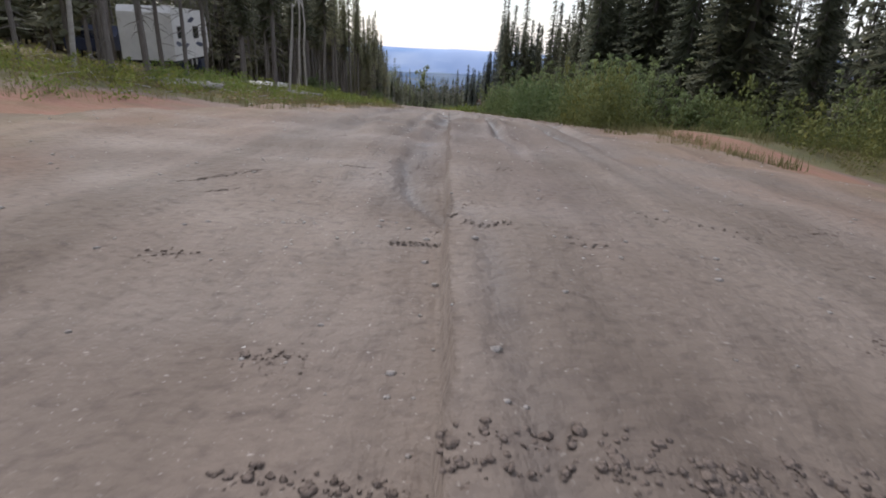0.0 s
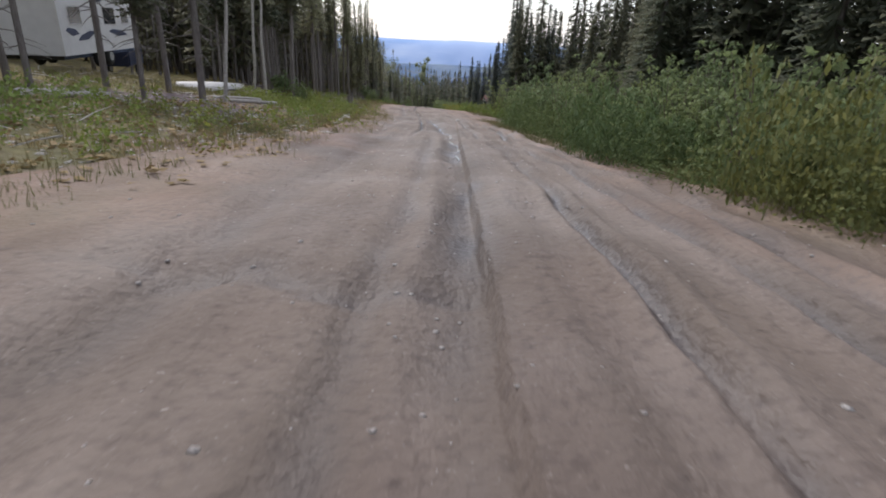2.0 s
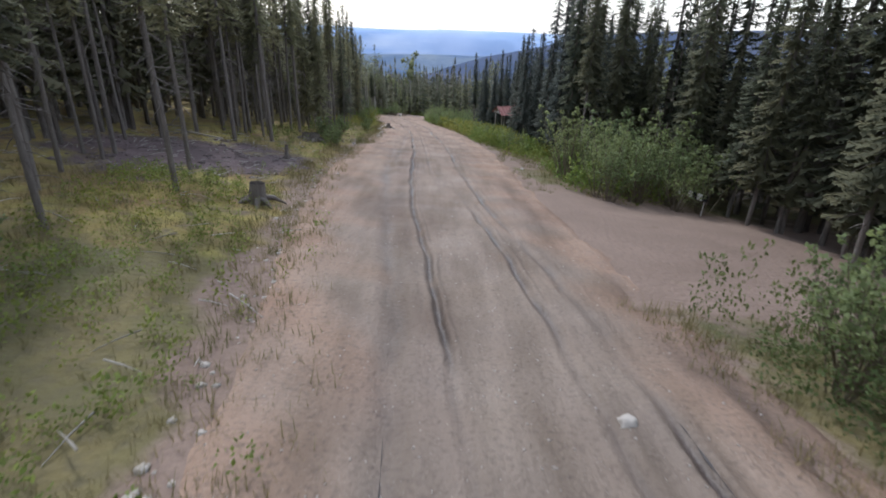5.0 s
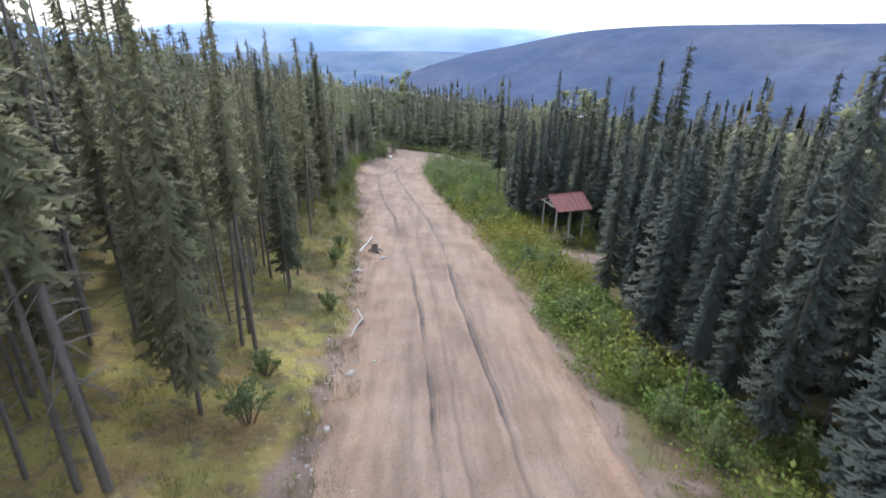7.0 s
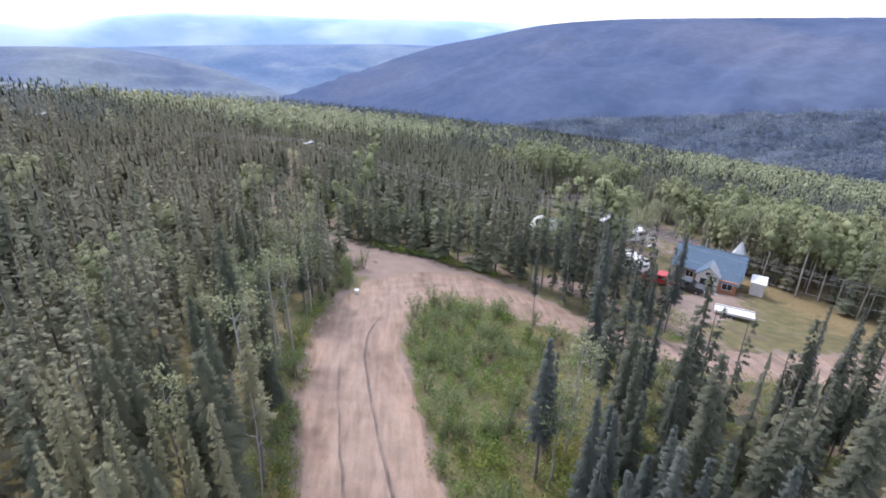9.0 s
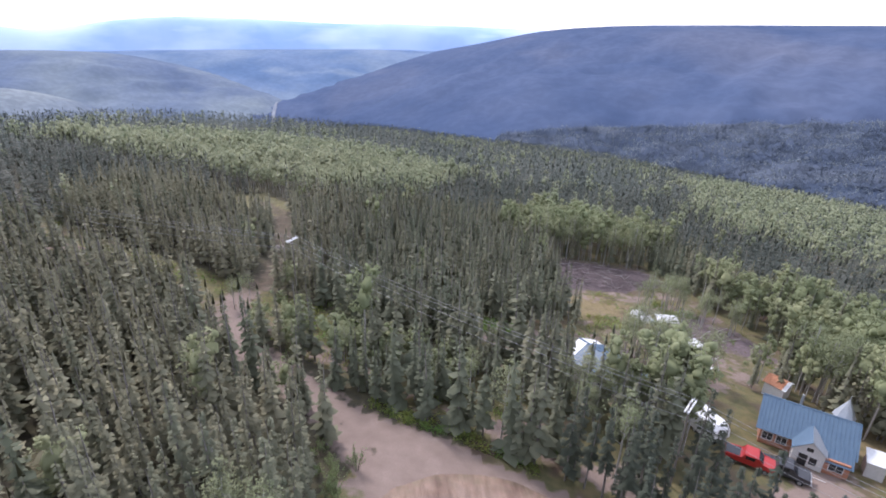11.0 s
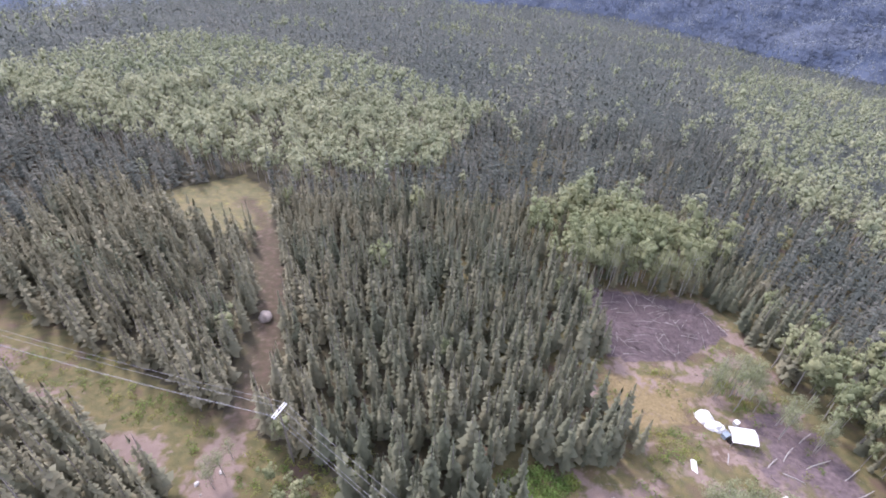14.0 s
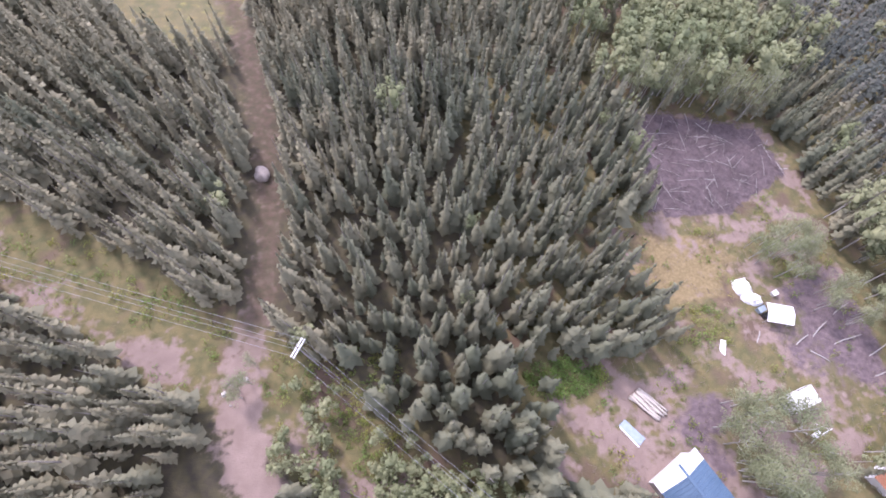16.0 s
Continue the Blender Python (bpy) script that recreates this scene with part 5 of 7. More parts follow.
def road_side(n, y0, y1, side, a, b):
    """Points beside the road, between a and b metres from its edge; side 1 is the right."""
    y = rng.uniform(y0, y1, n)
    i = np.array([np.argmin(np.abs(ROAD_L[:150, 1] - v)) for v in y])
    o = ROAD_L[i, 2] + a + (b - a) * rng.random(n) ** 0.75
    return ROAD_L[i, 0] + side * o, y


_sx, _sy = [], []
for _n, _y0, _y1, _sd, _a, _b in ((16, 11, 15, 1, 6.0, 9.0), (58, 15, 38, 1, 0.9, 4.0), (40, 20, 40, 1, 1.6, 4.6), (22, 51.5, 57.5, 1, 2.6, 7.5), (20, 72, 104, 1, 1.0, 3.6), (14, 98, 112, 1, 0.5, 5.0),
                               (3, 34, 40, -1, 3.0, 6.0), (10, 60, 105, -1, 1.0, 2.6), (16, 104, 134, -1, 0.8, 3.0)):
    _u, _v = road_side(_n, _y0, _y1, _sd, _a, _b)
    _sx.append(_u)
    _sy.append(_v)
_u, _v = rng.uniform(-5, 12, 400), rng.uniform(110, 140, 400)
_m = inside(_u, _v, INNER) & (to_line(_u, _v, ROAD_L)[0] > 4.6)
_sx.append(_u[_m][:60])
_sy.append(_v[_m][:60])
_u, _v = rng.uniform(7, 27, 260), rng.uniform(106, 140, 260)
_m = (to_line(_u, _v, ROAD_L)[0] > 4.0) & ~inside(_u, _v, INNER) & ~inside(_u, _v, YARD)
_sx.append(_u[_m][:64])
_sy.append(_v[_m][:64])
_u, _v = rng.uniform(-13, -8, 26), rng.uniform(136, 152, 26)
_m = to_line(_u, _v, ROAD_L)[0] > 5.4
_sx.append(_u[_m])
_sy.append(_v[_m])
_sx, _sy = np.concatenate(_sx), np.concatenate(_sy)
_sd, _si, _ = to_line(_sx, _sy, ROAD_L)
_keep = (_sd > ROAD_L[_si, 2] + 0.5) & (np.hypot(_sx - 6.8, _sy - 95.8) > 2.6) & (np.hypot(_sx - 6.8, _sy - 90.8) > 3.0)
_sx, _sy = _sx[_keep], _sy[_keep]
for _i in range(len(_sx)):
    _left = _sx[_i] < ROAD_L[np.argmin(np.abs(ROAD_L[:, 1] - _sy[_i])), 0]
    _k = int(rng.choice([2, 4])) if (_left and _sy[_i] < 105) or (66 < _sy[_i] < 104) else int(rng.choice([0, 1, 2, 3, 5]))
    _m = SHRUBS[_k]
    if not _left and _sy[_i] < 39:
        _m = SHRUBS[int(rng.choice([0, 1, 2, 4, 5]))]
    _big = 50 < _sy[_i] < 59 and not _left
    if _big:
        _m = SHRUBS[int(rng.choice([1, 3, 5]))]
    plant("shrub", _m[:2], _sx[_i], _sy[_i], gz(_sx[_i], _sy[_i]) - 0.05, rng.uniform(0.65, 1.25) * (1.2 if _big else 1.05 if _sy[_i] < 39 else 1.0), rng.uniform(0, 6.28),
          "leafy green willow shrub growing beside the dirt road", "shrub", "roadside shrubs", ("stem", "foliage"), sxy=rng.uniform(0.9, 1.2))

# low growth: one joined mass of leafy tufts, taller on the road's right
LOW = [leaf_cloud(np.random.default_rng(620 + k), np.array([[0, 0, 0.25], [0.25, 0.1, 0.3], [-0.2, 0.2, 0.22], [0, -0.25, 0.35], [0.1, 0.1, 0.6]]), np.array([0.3, 0.28, 0.3, 0.28, 0.22]), 26, 0.15) for k in range(5)]
LOW_FINE = [leaf_cloud(np.random.default_rng(630 + k), np.array([[0, 0, 0.25], [0.25, 0.1, 0.3], [-0.2, 0.2, 0.22], [0, -0.25, 0.35], [0.1, 0.1, 0.6], [-0.15, 0, 0.75]]), np.array([0.3, 0.28, 0.3, 0.28, 0.22, 0.14]), 50, 0.10, 1.2) for k in range(6)]
LOW_NEAR = [leaf_cloud(np.random.default_rng(650 + k), np.array([[0, 0, 0.2], [0.25, 0.1, 0.3], [-0.2, 0.2, 0.25], [0, -0.25, 0.35], [0.1, 0.1, 0.6], [-0.15, 0, 0.8], [0.2, -0.1, 0.85]]), np.array([0.3, 0.26, 0.28, 0.26, 0.2, 0.12, 0.1]), 88, 0.07, 1.7) for k in range(6)]
GR = []
for _k in range(6):
    _r = np.random.default_rng(640 + _k)
    _b = []
    for _j in range(13):
        _a, _l, _h = _r.uniform(0, 6.283), _r.uniform(0.05, 0.2), _r.uniform(0.14, 0.38)
        _o = np.array([_r.normal(0, 0.12), _r.normal(0, 0.12), -0.02])
        _d, _s = np.array([np.cos(_a), np.sin(_a), 0]), np.array([-np.sin(_a), np.cos(_a), 0]) * 0.011
        _b.append((np.array([_o - _s, _o + _s, _o + _d * _l + [0, 0, _h]]), np.array([(0, 1, 2)])))
    GR.append(stack(_b))


def spread(name, temps, x, y, lo, hi, tint, mat, label, category, height=None):
    n = len(x)
    s = rng.uniform(lo, hi, n)
    h = s if height is None else s * height
    k = ~(inside(x, y, TURN) > 0)
    return scatter_mesh(name, temps, x[k], y[k], ground(x[k], y[k]) - 0.02, s[k], h[k], tint[k] if np.ndim(tint) else tint, mat, label, category, 0.08)


_px, _py2 = [], []
for _n, _y0, _y1, _sd, _a, _b in ((420, 9, 15, 1, 2.6, 9.0), (900, 14, 40, 1, 0.5, 5.5), (260, 13, 20, 1, -0.6, 0.9), (320, 20, 34, 1, -0.15, 0.9), (50, 13, 44, -1, -0.6, 1.4), (120, 52, 58, 1, 2.2, 6.0), (900, 72, 112, 1, 0.0, 4.6), (420, 98, 115, 1, 3.5, 9.5), (60, 60, 74, 1, 1.5, 4.6), (260, 84, 100, 1, 2.0, 10.0), (950, 4, 48, -1, 0.9, 5.5), (500, 46, 110, -1, 0.3, 6.0), (300, 104, 136, -1, 0.2, 4.0)):
    _u, _v = road_side(_n, _y0, _y1, _sd, _a, _b)
    _px.append(_u)
    _py2.append(_v)
_u, _v = rng.uniform(-5, 13, 1500), rng.uniform(110, 140, 1500)
_m = inside(_u, _v, INNER) & (to_line(_u, _v, ROAD_L)[0] > 4.3)
_px.append(_u[_m])
_py2.append(_v[_m])
_u, _v = rng.uniform(-75, 12, 6000), rng.uniform(150, 240, 6000)
_m = (to_line(_u, _v, STRIP)[0] < 5.4) & (to_line(_u, _v, TRAIL_L)[0] > 2.6) & (waves(_u, _v, 9, 311) > -0.15)
_px.append(_u[_m][:900])
_py2.append(_v[_m][:900])
_u, _v = rng.uniform(4, 62, 5000), rng.uniform(158, 232, 5000)
_m = inside(_u, _v, CLEAR) & ~inside(_u, _v, BRUSH) & (waves(_u, _v, 9, 312) > 0.25) & (np.hypot(_u - 44, _v - 192) > 5)
_px.append(_u[_m][:240])
_py2.append(_v[_m][:240])
_u, _v = np.r_[rng.uniform(30, 36, 60), rng.uniform(47, 54, 60)], np.r_[rng.uniform(187, 193, 60), rng.uniform(196, 203, 60)]
_px.append(_u)
_py2.append(_v)
_u, _v = rng.uniform(5, 17, 420), rng.uniform(181, 187.5, 420)
_m = np.hypot((_u - 11) / 5.6, (_v - 184.3) / 2.6) < 1
_px.append(_u[_m])
_py2.append(_v[_m])
_u, _v = rng.uniform(-8, 9, 160), rng.uniform(144, 151, 160)
_v = np.interp(_u, [-8, -3, 1.2, 5, 9], [159.6, 155.8, 153.6, 151, 148]) + 0.4 + (_v - 144) * 0.3
_m = np.abs(_u) < 9
_px.append(_u[_m])
_py2.append(_v[_m])
_u, _v = rng.uniform(-22, -10, 500), rng.uniform(170, 190, 500)
_m = to_line(_u, _v, TRAIL_L)[0] > 3
_px.append(_u[_m][:200])
_py2.append(_v[_m][:200])
_u, _v = rng.uniform(6, 30, 1500), rng.uniform(104, 140, 1500)
_m = (to_line(_u, _v, ROAD_L)[0] > 3.2) & (waves(_u, _v, 7, 318) > -0.3)
_px.append(_u[_m][:650])
_py2.append(_v[_m][:650])
_u, _v = np.r_[rng.uniform(-14.5, -8.6, 420), rng.uniform(4.5, 22, 500)], np.r_[rng.uniform(83, 105, 420), rng.uniform(94, 118, 500)]
_px.append(_u)
_py2.append(_v)
_px, _py2 = np.concatenate(_px), np.concatenate(_py2)
_dd, _ii, _ = to_line(_px, _py2, ROAD_L)
_keep = (_dd > ROAD_L[_ii, 2] + np.where(_py2 < 45, -0.9, 0.15)) & (np.hypot(_px + 11, _py2 - 53) > 4) & (np.hypot((_px + 8) / 2.9, (_py2 - 25) / 4) > 1) & (np.hypot(_px - 6.8, _py2 - 90.8) > 2.2)
_px, _py2 = _px[_keep], _py2[_keep]
_t = np.clip(0.35 + 0.45 * waves(_px, _py2, 8, 313) + rng.normal(0, 0.15, len(_px)), 0, 1)
_lf = (_px < -2.5) & (_py2 < 105)
spread("verge_herbs", LOW_FINE, _px[_lf], _py2[_lf], 0.3, 0.75, np.clip(0.22 + _t[_lf] * 0.6 + 0.45 * np.exp(-((_py2[_lf] - 93) / 9) ** 2), 0, 1), M_SHRUB_F, "low green herbs on the grassy verge", "undergrowth")
_px, _py2, _t = _px[~_lf], _py2[~_lf], _t[~_lf]
_t = np.clip(np.where((_py2 < 17) & (_px > 3), 0.35, 0) + _t * np.where((_py2 < 50) | inside(_px, _py2, INNER), 0.4, 1) + 0.55 * np.exp(-((_py2 - 94) / 8) ** 2) * (_px < 6) * (_px > -2) - np.where(np.hypot((_px - 11) / 6, (_py2 - 184.3) / 3) < 1.1, 0.5, 0), 0, 1)
_lf = _py2 < 42
_tall = np.clip(1.0 + 0.8 * waves(_px[_lf], _py2[_lf], 3, 317), 0.3, 1.9)
M_FIREWEED = leaf_material("fireweed_leaves", (0.105, 0.16, 0.06), (0.27, 0.235, 0.065), (0.12, 0.165, 0.08), 0.4, by_object=False)
spread("verge_fireweed", LOW_NEAR, _px[_lf], _py2[_lf], 0.6, 1.05, _t[_lf], M_FIREWEED, "leafy green fireweed and willow sprouts on the verge", "undergrowth", _tall)
_lf = ~_lf & (_py2 < 142)
spread("verge_growth", LOW_FINE, _px[_lf], _py2[_lf], 0.45, 1.75, _t[_lf], M_SHRUB_F, "low leafy fireweed and willow growth beside the road", "undergrowth")
_lf = _py2 < 142
_px, _py2, _t = _px[~_lf], _py2[~_lf], _t[~_lf]
spread("low_growth", LOW, _px, _py2, 0.7, 1.6, _t, M_SHRUB_F, "low leafy growth on the cleared ground", "undergrowth")

_px, _py2 = [], []
for _n, _y0, _y1, _sd, _a, _b in ((4200, -4, 48, -1, 0.9, 10.0), (700, 12, 46, -1, -1.0, 1.0), (700, 8, 40, 1, -0.5, 0.6), (700, -4, 12, 1, 2.0, 7.0), (1900, 12, 40, 1, 0.4, 6.0), (1500, 45, 110, -1, 0.0, 8.0), (420, 42, 62, -1, -0.4, 1.6), (500, 64, 100, -1, -0.4, 0.9), (900, 51, 110, 1, 0.0, 5.0), (500, 105, 136, -1, 0, 4)):
    _u, _v = road_side(_n, _y0, _y1, _sd, _a, _b)
    _px.append(_u)
    _py2.append(_v)
_u, _v = rng.uniform(-70, 62, 15000), rng.uniform(150, 278, 15000)
_m = (to_line(_u, _v, STRIP)[0] < 5.4) | (inside(_u, _v, CLEAR) & ~inside(_u, _v, BRUSH)) | inside(_u, _v, MEADOW)
_px.append(_u[_m])
_py2.append(_v[_m])
_px, _py2 = np.concatenate(_px), np.concatenate(_py2)
_dd, _ii, _ = to_line(_px, _py2, ROAD_L)
_keep = (_dd > ROAD_L[_ii, 2] + np.where(_py2 > 40, -0.7, -1.0)) & (np.hypot(_px + 11, _py2 - 53) > 3.5) & (np.hypot((_px + 8) / 2.9, (_py2 - 25) / 4) > 1)
_px, _py2 = _px[_keep], _py2[_keep]
_t = np.clip(0.4 + np.where((_py2 < 105) & (_px < -4), 0.15, 0) + 0.4 * waves(_px, _py2, 6, 314) + rng.normal(0, 0.2, len(_px)), 0, 1) * np.where(_py2 > 150, 0.5, 1)
_nr = _py2 < 48
spread("verge_grass", GR, _px[_nr], _py2[_nr], 0.4, 0.95, _t[_nr], M_GRASS, "short green and straw-coloured grass on the verge", "grass")
_px, _py2, _t = _px[~_nr], _py2[~_nr], _t[~_nr]
spread("grass", GR, _px, _py2, 0.5, 1.1, _t, M_GRASS, "tufts of green and straw-coloured grass on the verges", "grass")

# ---- stones and clods on the road ----
def lump(r, n=1):
    V = np.array([(1, 0, 0), (-1, 0, 0), (0, 1, 0), (0, -1, 0), (0, 0, 0.7), (0, 0, -0.4), (0.6, 0.6, 0.3), (-0.6, 0.55, 0.35), (0.55, -0.6, 0.3), (-0.6, -0.6, 0.3)], float)
    V = V * r.uniform(0.7, 1.15, V.shape)
    F = [(0, 6, 4), (6, 2, 4), (2, 7, 4), (7, 1, 4), (1, 9, 4), (9, 3, 4), (3, 8, 4), (8, 0, 4), (0, 2, 6), (2, 1, 7), (1, 3, 9), (3, 0, 8), (0, 5, 2), (2, 5, 1), (1, 5, 3), (3, 5, 0)]
    return V, np.array(F)


LUMPS = [lump(np.random.default_rng(660 + k)) for k in range(8)]
_road_pt = np.column_stack([PX.ravel(), PY.ravel(), PZ.ravel()])
_row, _colm = rng.integers(0, PX.shape[0], 4200), rng.integers(6, PX.shape[1] - 6, 4200)
_row[:2600] = rng.integers(0, int(PX.shape[0] * 0.55), 2600)
_s = rng.lognormal(-4.4, 0.55, 4200)
_s[rng.random(4200) < 0.03] *= 1.6
_s = np.minimum(_s, 0.026)
scatter_mesh("pebbles", LUMPS, PX[_row, _colm], PY[_row, _colm], PZ[_row, _colm], _s, _s * 0.8, rng.random(4200), M_STONE, "pale pebbles scattered over the dirt road", "pebbles", 0)
# along the left edge rubble lies thicker
_u, _v = road_side(1500, 13, 104, -1, -1.1, 0.9)
_s = rng.lognormal(-3.3, 0.5, 1500)
scatter_mesh("edge_rubble", LUMPS, _u, _v, ground(_u, _v) + 0.0, _s, _s * 0.7, rng.random(1500), M_STONE, "stones and wood chips along the road's edge", "rubble", 0)
# stones and curled leaves thrown up on the left verge
_r = np.random.default_rng(733)
_u, _v = _r.uniform(-7.5, -2.9, 620), _r.uniform(14.5, 24, 620)
_m = to_line(_u, _v, ROAD_L)[0] > 2.7
_s = _r.lognormal(-3.35, 0.55, 620)[_m]
scatter_mesh("verge_stones", LUMPS, _u[_m], _v[_m], ground(_u[_m], _v[_m]) - 0.01, _s * 1.3, _s * 0.7, _r.random(_m.sum()), M_STONE, "pale stones thrown up on the road's verge", "rubble", 0.1)
_u, _v = _r.uniform(-8.5, -2.8, 900), _r.uniform(13, 32, 900)
_m = to_line(_u, _v, ROAD_L)[0] > 2.6
scatter_mesh("leaf_litter", [leaf_cloud(np.random.default_rng(735 + k), np.array([[0, 0, 0.05], [0.15, 0.1, 0.04]]), np.array([0.14, 0.12]), 9, 0.11, 0.3) for k in range(4)], _u[_m], _v[_m], ground(_u[_m], _v[_m]), _r.uniform(0.7, 1.3, _m.sum()), _r.uniform(0.4, 0.9, _m.sum()), _r.random(_m.sum()), leaf_material("dry_yellow_leaves", (0.30, 0.23, 0.09), (0.36, 0.27, 0.16), (0.22, 0.15, 0.08), 0.2, by_object=False), "dry yellow leaves lying on the verge", "leaf litter", 0.1)
# a tread mark left by heavy tyres
_q = rng.random(900)
_u = -0.55 + 2.3 * _q + rng.normal(0, 0.03, 900)
_v = 1.27 - 0.08 * _q - np.where(rng.random(900) < 0.5, 0.0, 0.07) - 0.05 * np.sin(_q * 9) ** 2 + rng.normal(0, 0.035, 900)
_z = np.array([PZ[np.argmin(np.abs(RC[:, 1] - b)), np.argmin(np.abs(PX[np.argmin(np.abs(RC[:, 1] - b))] - a))] for a, b in zip(_u, _v)])
_s = rng.lognormal(-5.25, 0.5, 900)
scatter_mesh("tread_clods", LUMPS, _u, _v, _z, _s * 1.6, _s * 0.8, rng.random(900), M_CLOD, "crumbled soil clods along a tyre tread mark", "clods", 0)
# fainter tread marks and torn soil farther on
_q = rng.random(900)
_u, _v = np.zeros(900), np.zeros(900)
for _k, (_a, _b, _c, _d2) in enumerate(((1.7, 3.3, 3.2, 3.95), (-0.7, 1.9, -0.5, 1.85), (-1.5, 2.7, -1.3, 2.78), (-0.15, 3.42, 0.28, 3.72), (1.4, 1.85, 1.9, 2.0), (-1.1, 4.6, -0.5, 5.3), (-0.4, 5.2, -0.25, 7.0), (2.6, 6.2, 4.0, 7.0), (-1.6, 7.5, -1.45, 8.0))):
    _n3 = slice(_k * 100, _k * 100 + 100)
    _u[_n3] = _a + (_c - _a) * _q[_n3] + rng.normal(0, 0.035, 100)
    _v[_n3] = _b + (_d2 - _b) * _q[_n3] + rng.normal(0, 0.05, 100)
_z = np.array([PZ[np.argmin(np.abs(RC[:, 1] - b)), np.argmin(np.abs(PX[np.argmin(np.abs(RC[:, 1] - b))] - a))] for a, b in zip(_u, _v)])
_s = rng.lognormal(-5.5, 0.5, 900)
scatter_mesh("torn_soil", LUMPS, _u, _v, _z, _s * 1.4, _s * 0.7, rng.random(900), M_CLOD, "torn crumbs of soil along faint tyre marks", "clods", 0)

# cleat marks pressed by tyre treads: short bars of crumbs, dark for crack shade, set side by side
_u, _v = [], []
for _ax, _ay, _bx, _by, _n, _len, _skew in ((-0.34, 3.22, 0.06, 3.25, 11, 0.11, -0.02), (0.08, 3.08, 0.38, 3.1, 7, 0.13, 0.05), (1.22, 3.66, 1.85, 3.2, 12, 0.13, 0.09), (0.6, 2.9, 0.8, 2.72, 5, 0.1, 0.06), (-2.05, 4.25, -1.65, 4.95, 12, 0.12, 0.16), (-1.75, 4.05, -1.6, 4.25, 4, 0.1, 0.1), (0.42, 5.0, 0.6, 5.02, 3, 0.14, 0.06), (-1.0, 5.3, -0.72, 5.4, 5, 0.08, 0.05)):
    for _k in range(_n):
        _f = (_k + 0.5) / _n
        _q = rng.random(44) - 0.5
        _w = 0.5 + 0.7 * rng.random()
        _u.append(_ax + (_bx - _ax) * _f + _skew * _q * _w + rng.normal(0, 0.007, 44))
        _v.append(_ay + (_by - _ay) * _f + _len * _q * _w + rng.normal(0, 0.009, 44))
_u, _v = np.concatenate(_u), np.concatenate(_v)


def road_height(u, v):
    out = []
    for a, b in zip(u, v):
        i = np.argmin(np.abs(RC[:, 1] - b))
        out.append(PZ[i, np.argmin(np.abs(PX[i] - a))])
    return np.array(out)


_s = rng.lognormal(-5.75, 0.4, len(_u))
scatter_mesh("cleat_marks", LUMPS, _u, _v, road_height(_u, _v), _s * 1.3, _s * 0.5, rng.random(len(_u)), M_CRACK_SHADE, "rows of crumbs pressed by tyre cleats, coloured dark for shaded cracks", "clods", 0)
# pale quartz chips strewn in a loose trail
_u, _v = [], []
for _ax, _ay, _bx, _by, _n in ((-1.1, 3.45, -0.82, 3.56, 26), (-0.62, 3.2, -0.57, 3.4, 9), (-0.86, 3.8, -0.53, 4.37, 16), (-0.98, 3.2, -0.72, 2.66, 12), (-0.7, 1.9, -0.85, 2.4, 8), (0.35, 2.3, 0.85, 2.7, 10), (-0.5, 6.0, 0.2, 9.5, 24)):
    _q = rng.random(_n)
    _u.append(_ax + (_bx - _ax) * _q + rng.normal(0, 0.03, _n))
    _v.append(_ay + (_by - _ay) * _q + rng.normal(0, 0.04, _n))
_u, _v = np.concatenate(_u), np.concatenate(_v)
_s = rng.lognormal(-5.15, 0.4, len(_u))
scatter_mesh("quartz_chips", LUMPS, _u, _v, road_height(_u, _v), _s * 1.2, _s * 0.7, rng.random(len(_u)), M_STONE, "pale stone chips strewn along the dirt road", "pebbles", 0)


# ---- things ----
def at(x, y, yaw=0.0, dz=0.0, tilt=0.0):
    return Matrix.Translation((x, y, gz(x, y) + dz)) @ Matrix.Rotation(radians(yaw), 4, "Z") @ Matrix.Rotation(radians(tilt), 4, "Y")


def rock(name, x, y, s, label, flat=0.7, seed=0, mat=M_STONE):
    bm = bmesh.new()
    bmesh.ops.create_icosphere(bm, subdivisions=3, radius=1.0)
    for v in bm.verts:
        k = 1 + 0.35 * noise.noise(v.co * 1.3 + Vector((seed, 0, 0))) + 0.12 * noise.noise(v.co * 4 + Vector((0, seed, 0)))
        v.co = Vector((v.co.x * k * s, v.co.y * k * s * 0.8, v.co.z * k * s * flat))
    me = bpy.data.meshes.new(name)
    bm.to_mesh(me)
    bm.free()
    me.polygons.foreach_set("use_smooth", np.ones(len(me.polygons), bool))
    return tagged(thing(name, at(x, y, 40 * seed, 0.25 * s * flat), me, mat), label, "rock", "loose rocks")


for _k, (_x, _yy, _s) in enumerate(((-6.3, 86.6, 0.22), (-31.0, 186.0, 0.34), (-28.6, 187.6, 0.32), (-30.2, 184.6, 0.15), (0.15, 36.4, 0.14), (-6.4, 73, 0.2), (-6.9, 64, 0.16),
                                  (-3.6, 25.5, 0.12), (-3.9, 28.0, 0.16), (-4.4, 31, 0.12), (-5.8, 52.0, 0.12), (2.2, 57.5, 0.10), (-7.4, 84, 0.22), (-0.9, 19.5, 0.05))):
    rock("rock", _x, _yy, _s, "pale grey stone lying by the dirt track" if _s > 0.2 else "small pale stone on the dirt road", 0.7, _k + 1)
rock("boulder", -28.5, 218.2, 1.35, "large pale boulder in the middle of the forest trail", 0.75, 30, material("pale_boulder", (0.29, 0.25, 0.215), (0.4, 0.35, 0.31), 1.2, 0.85))

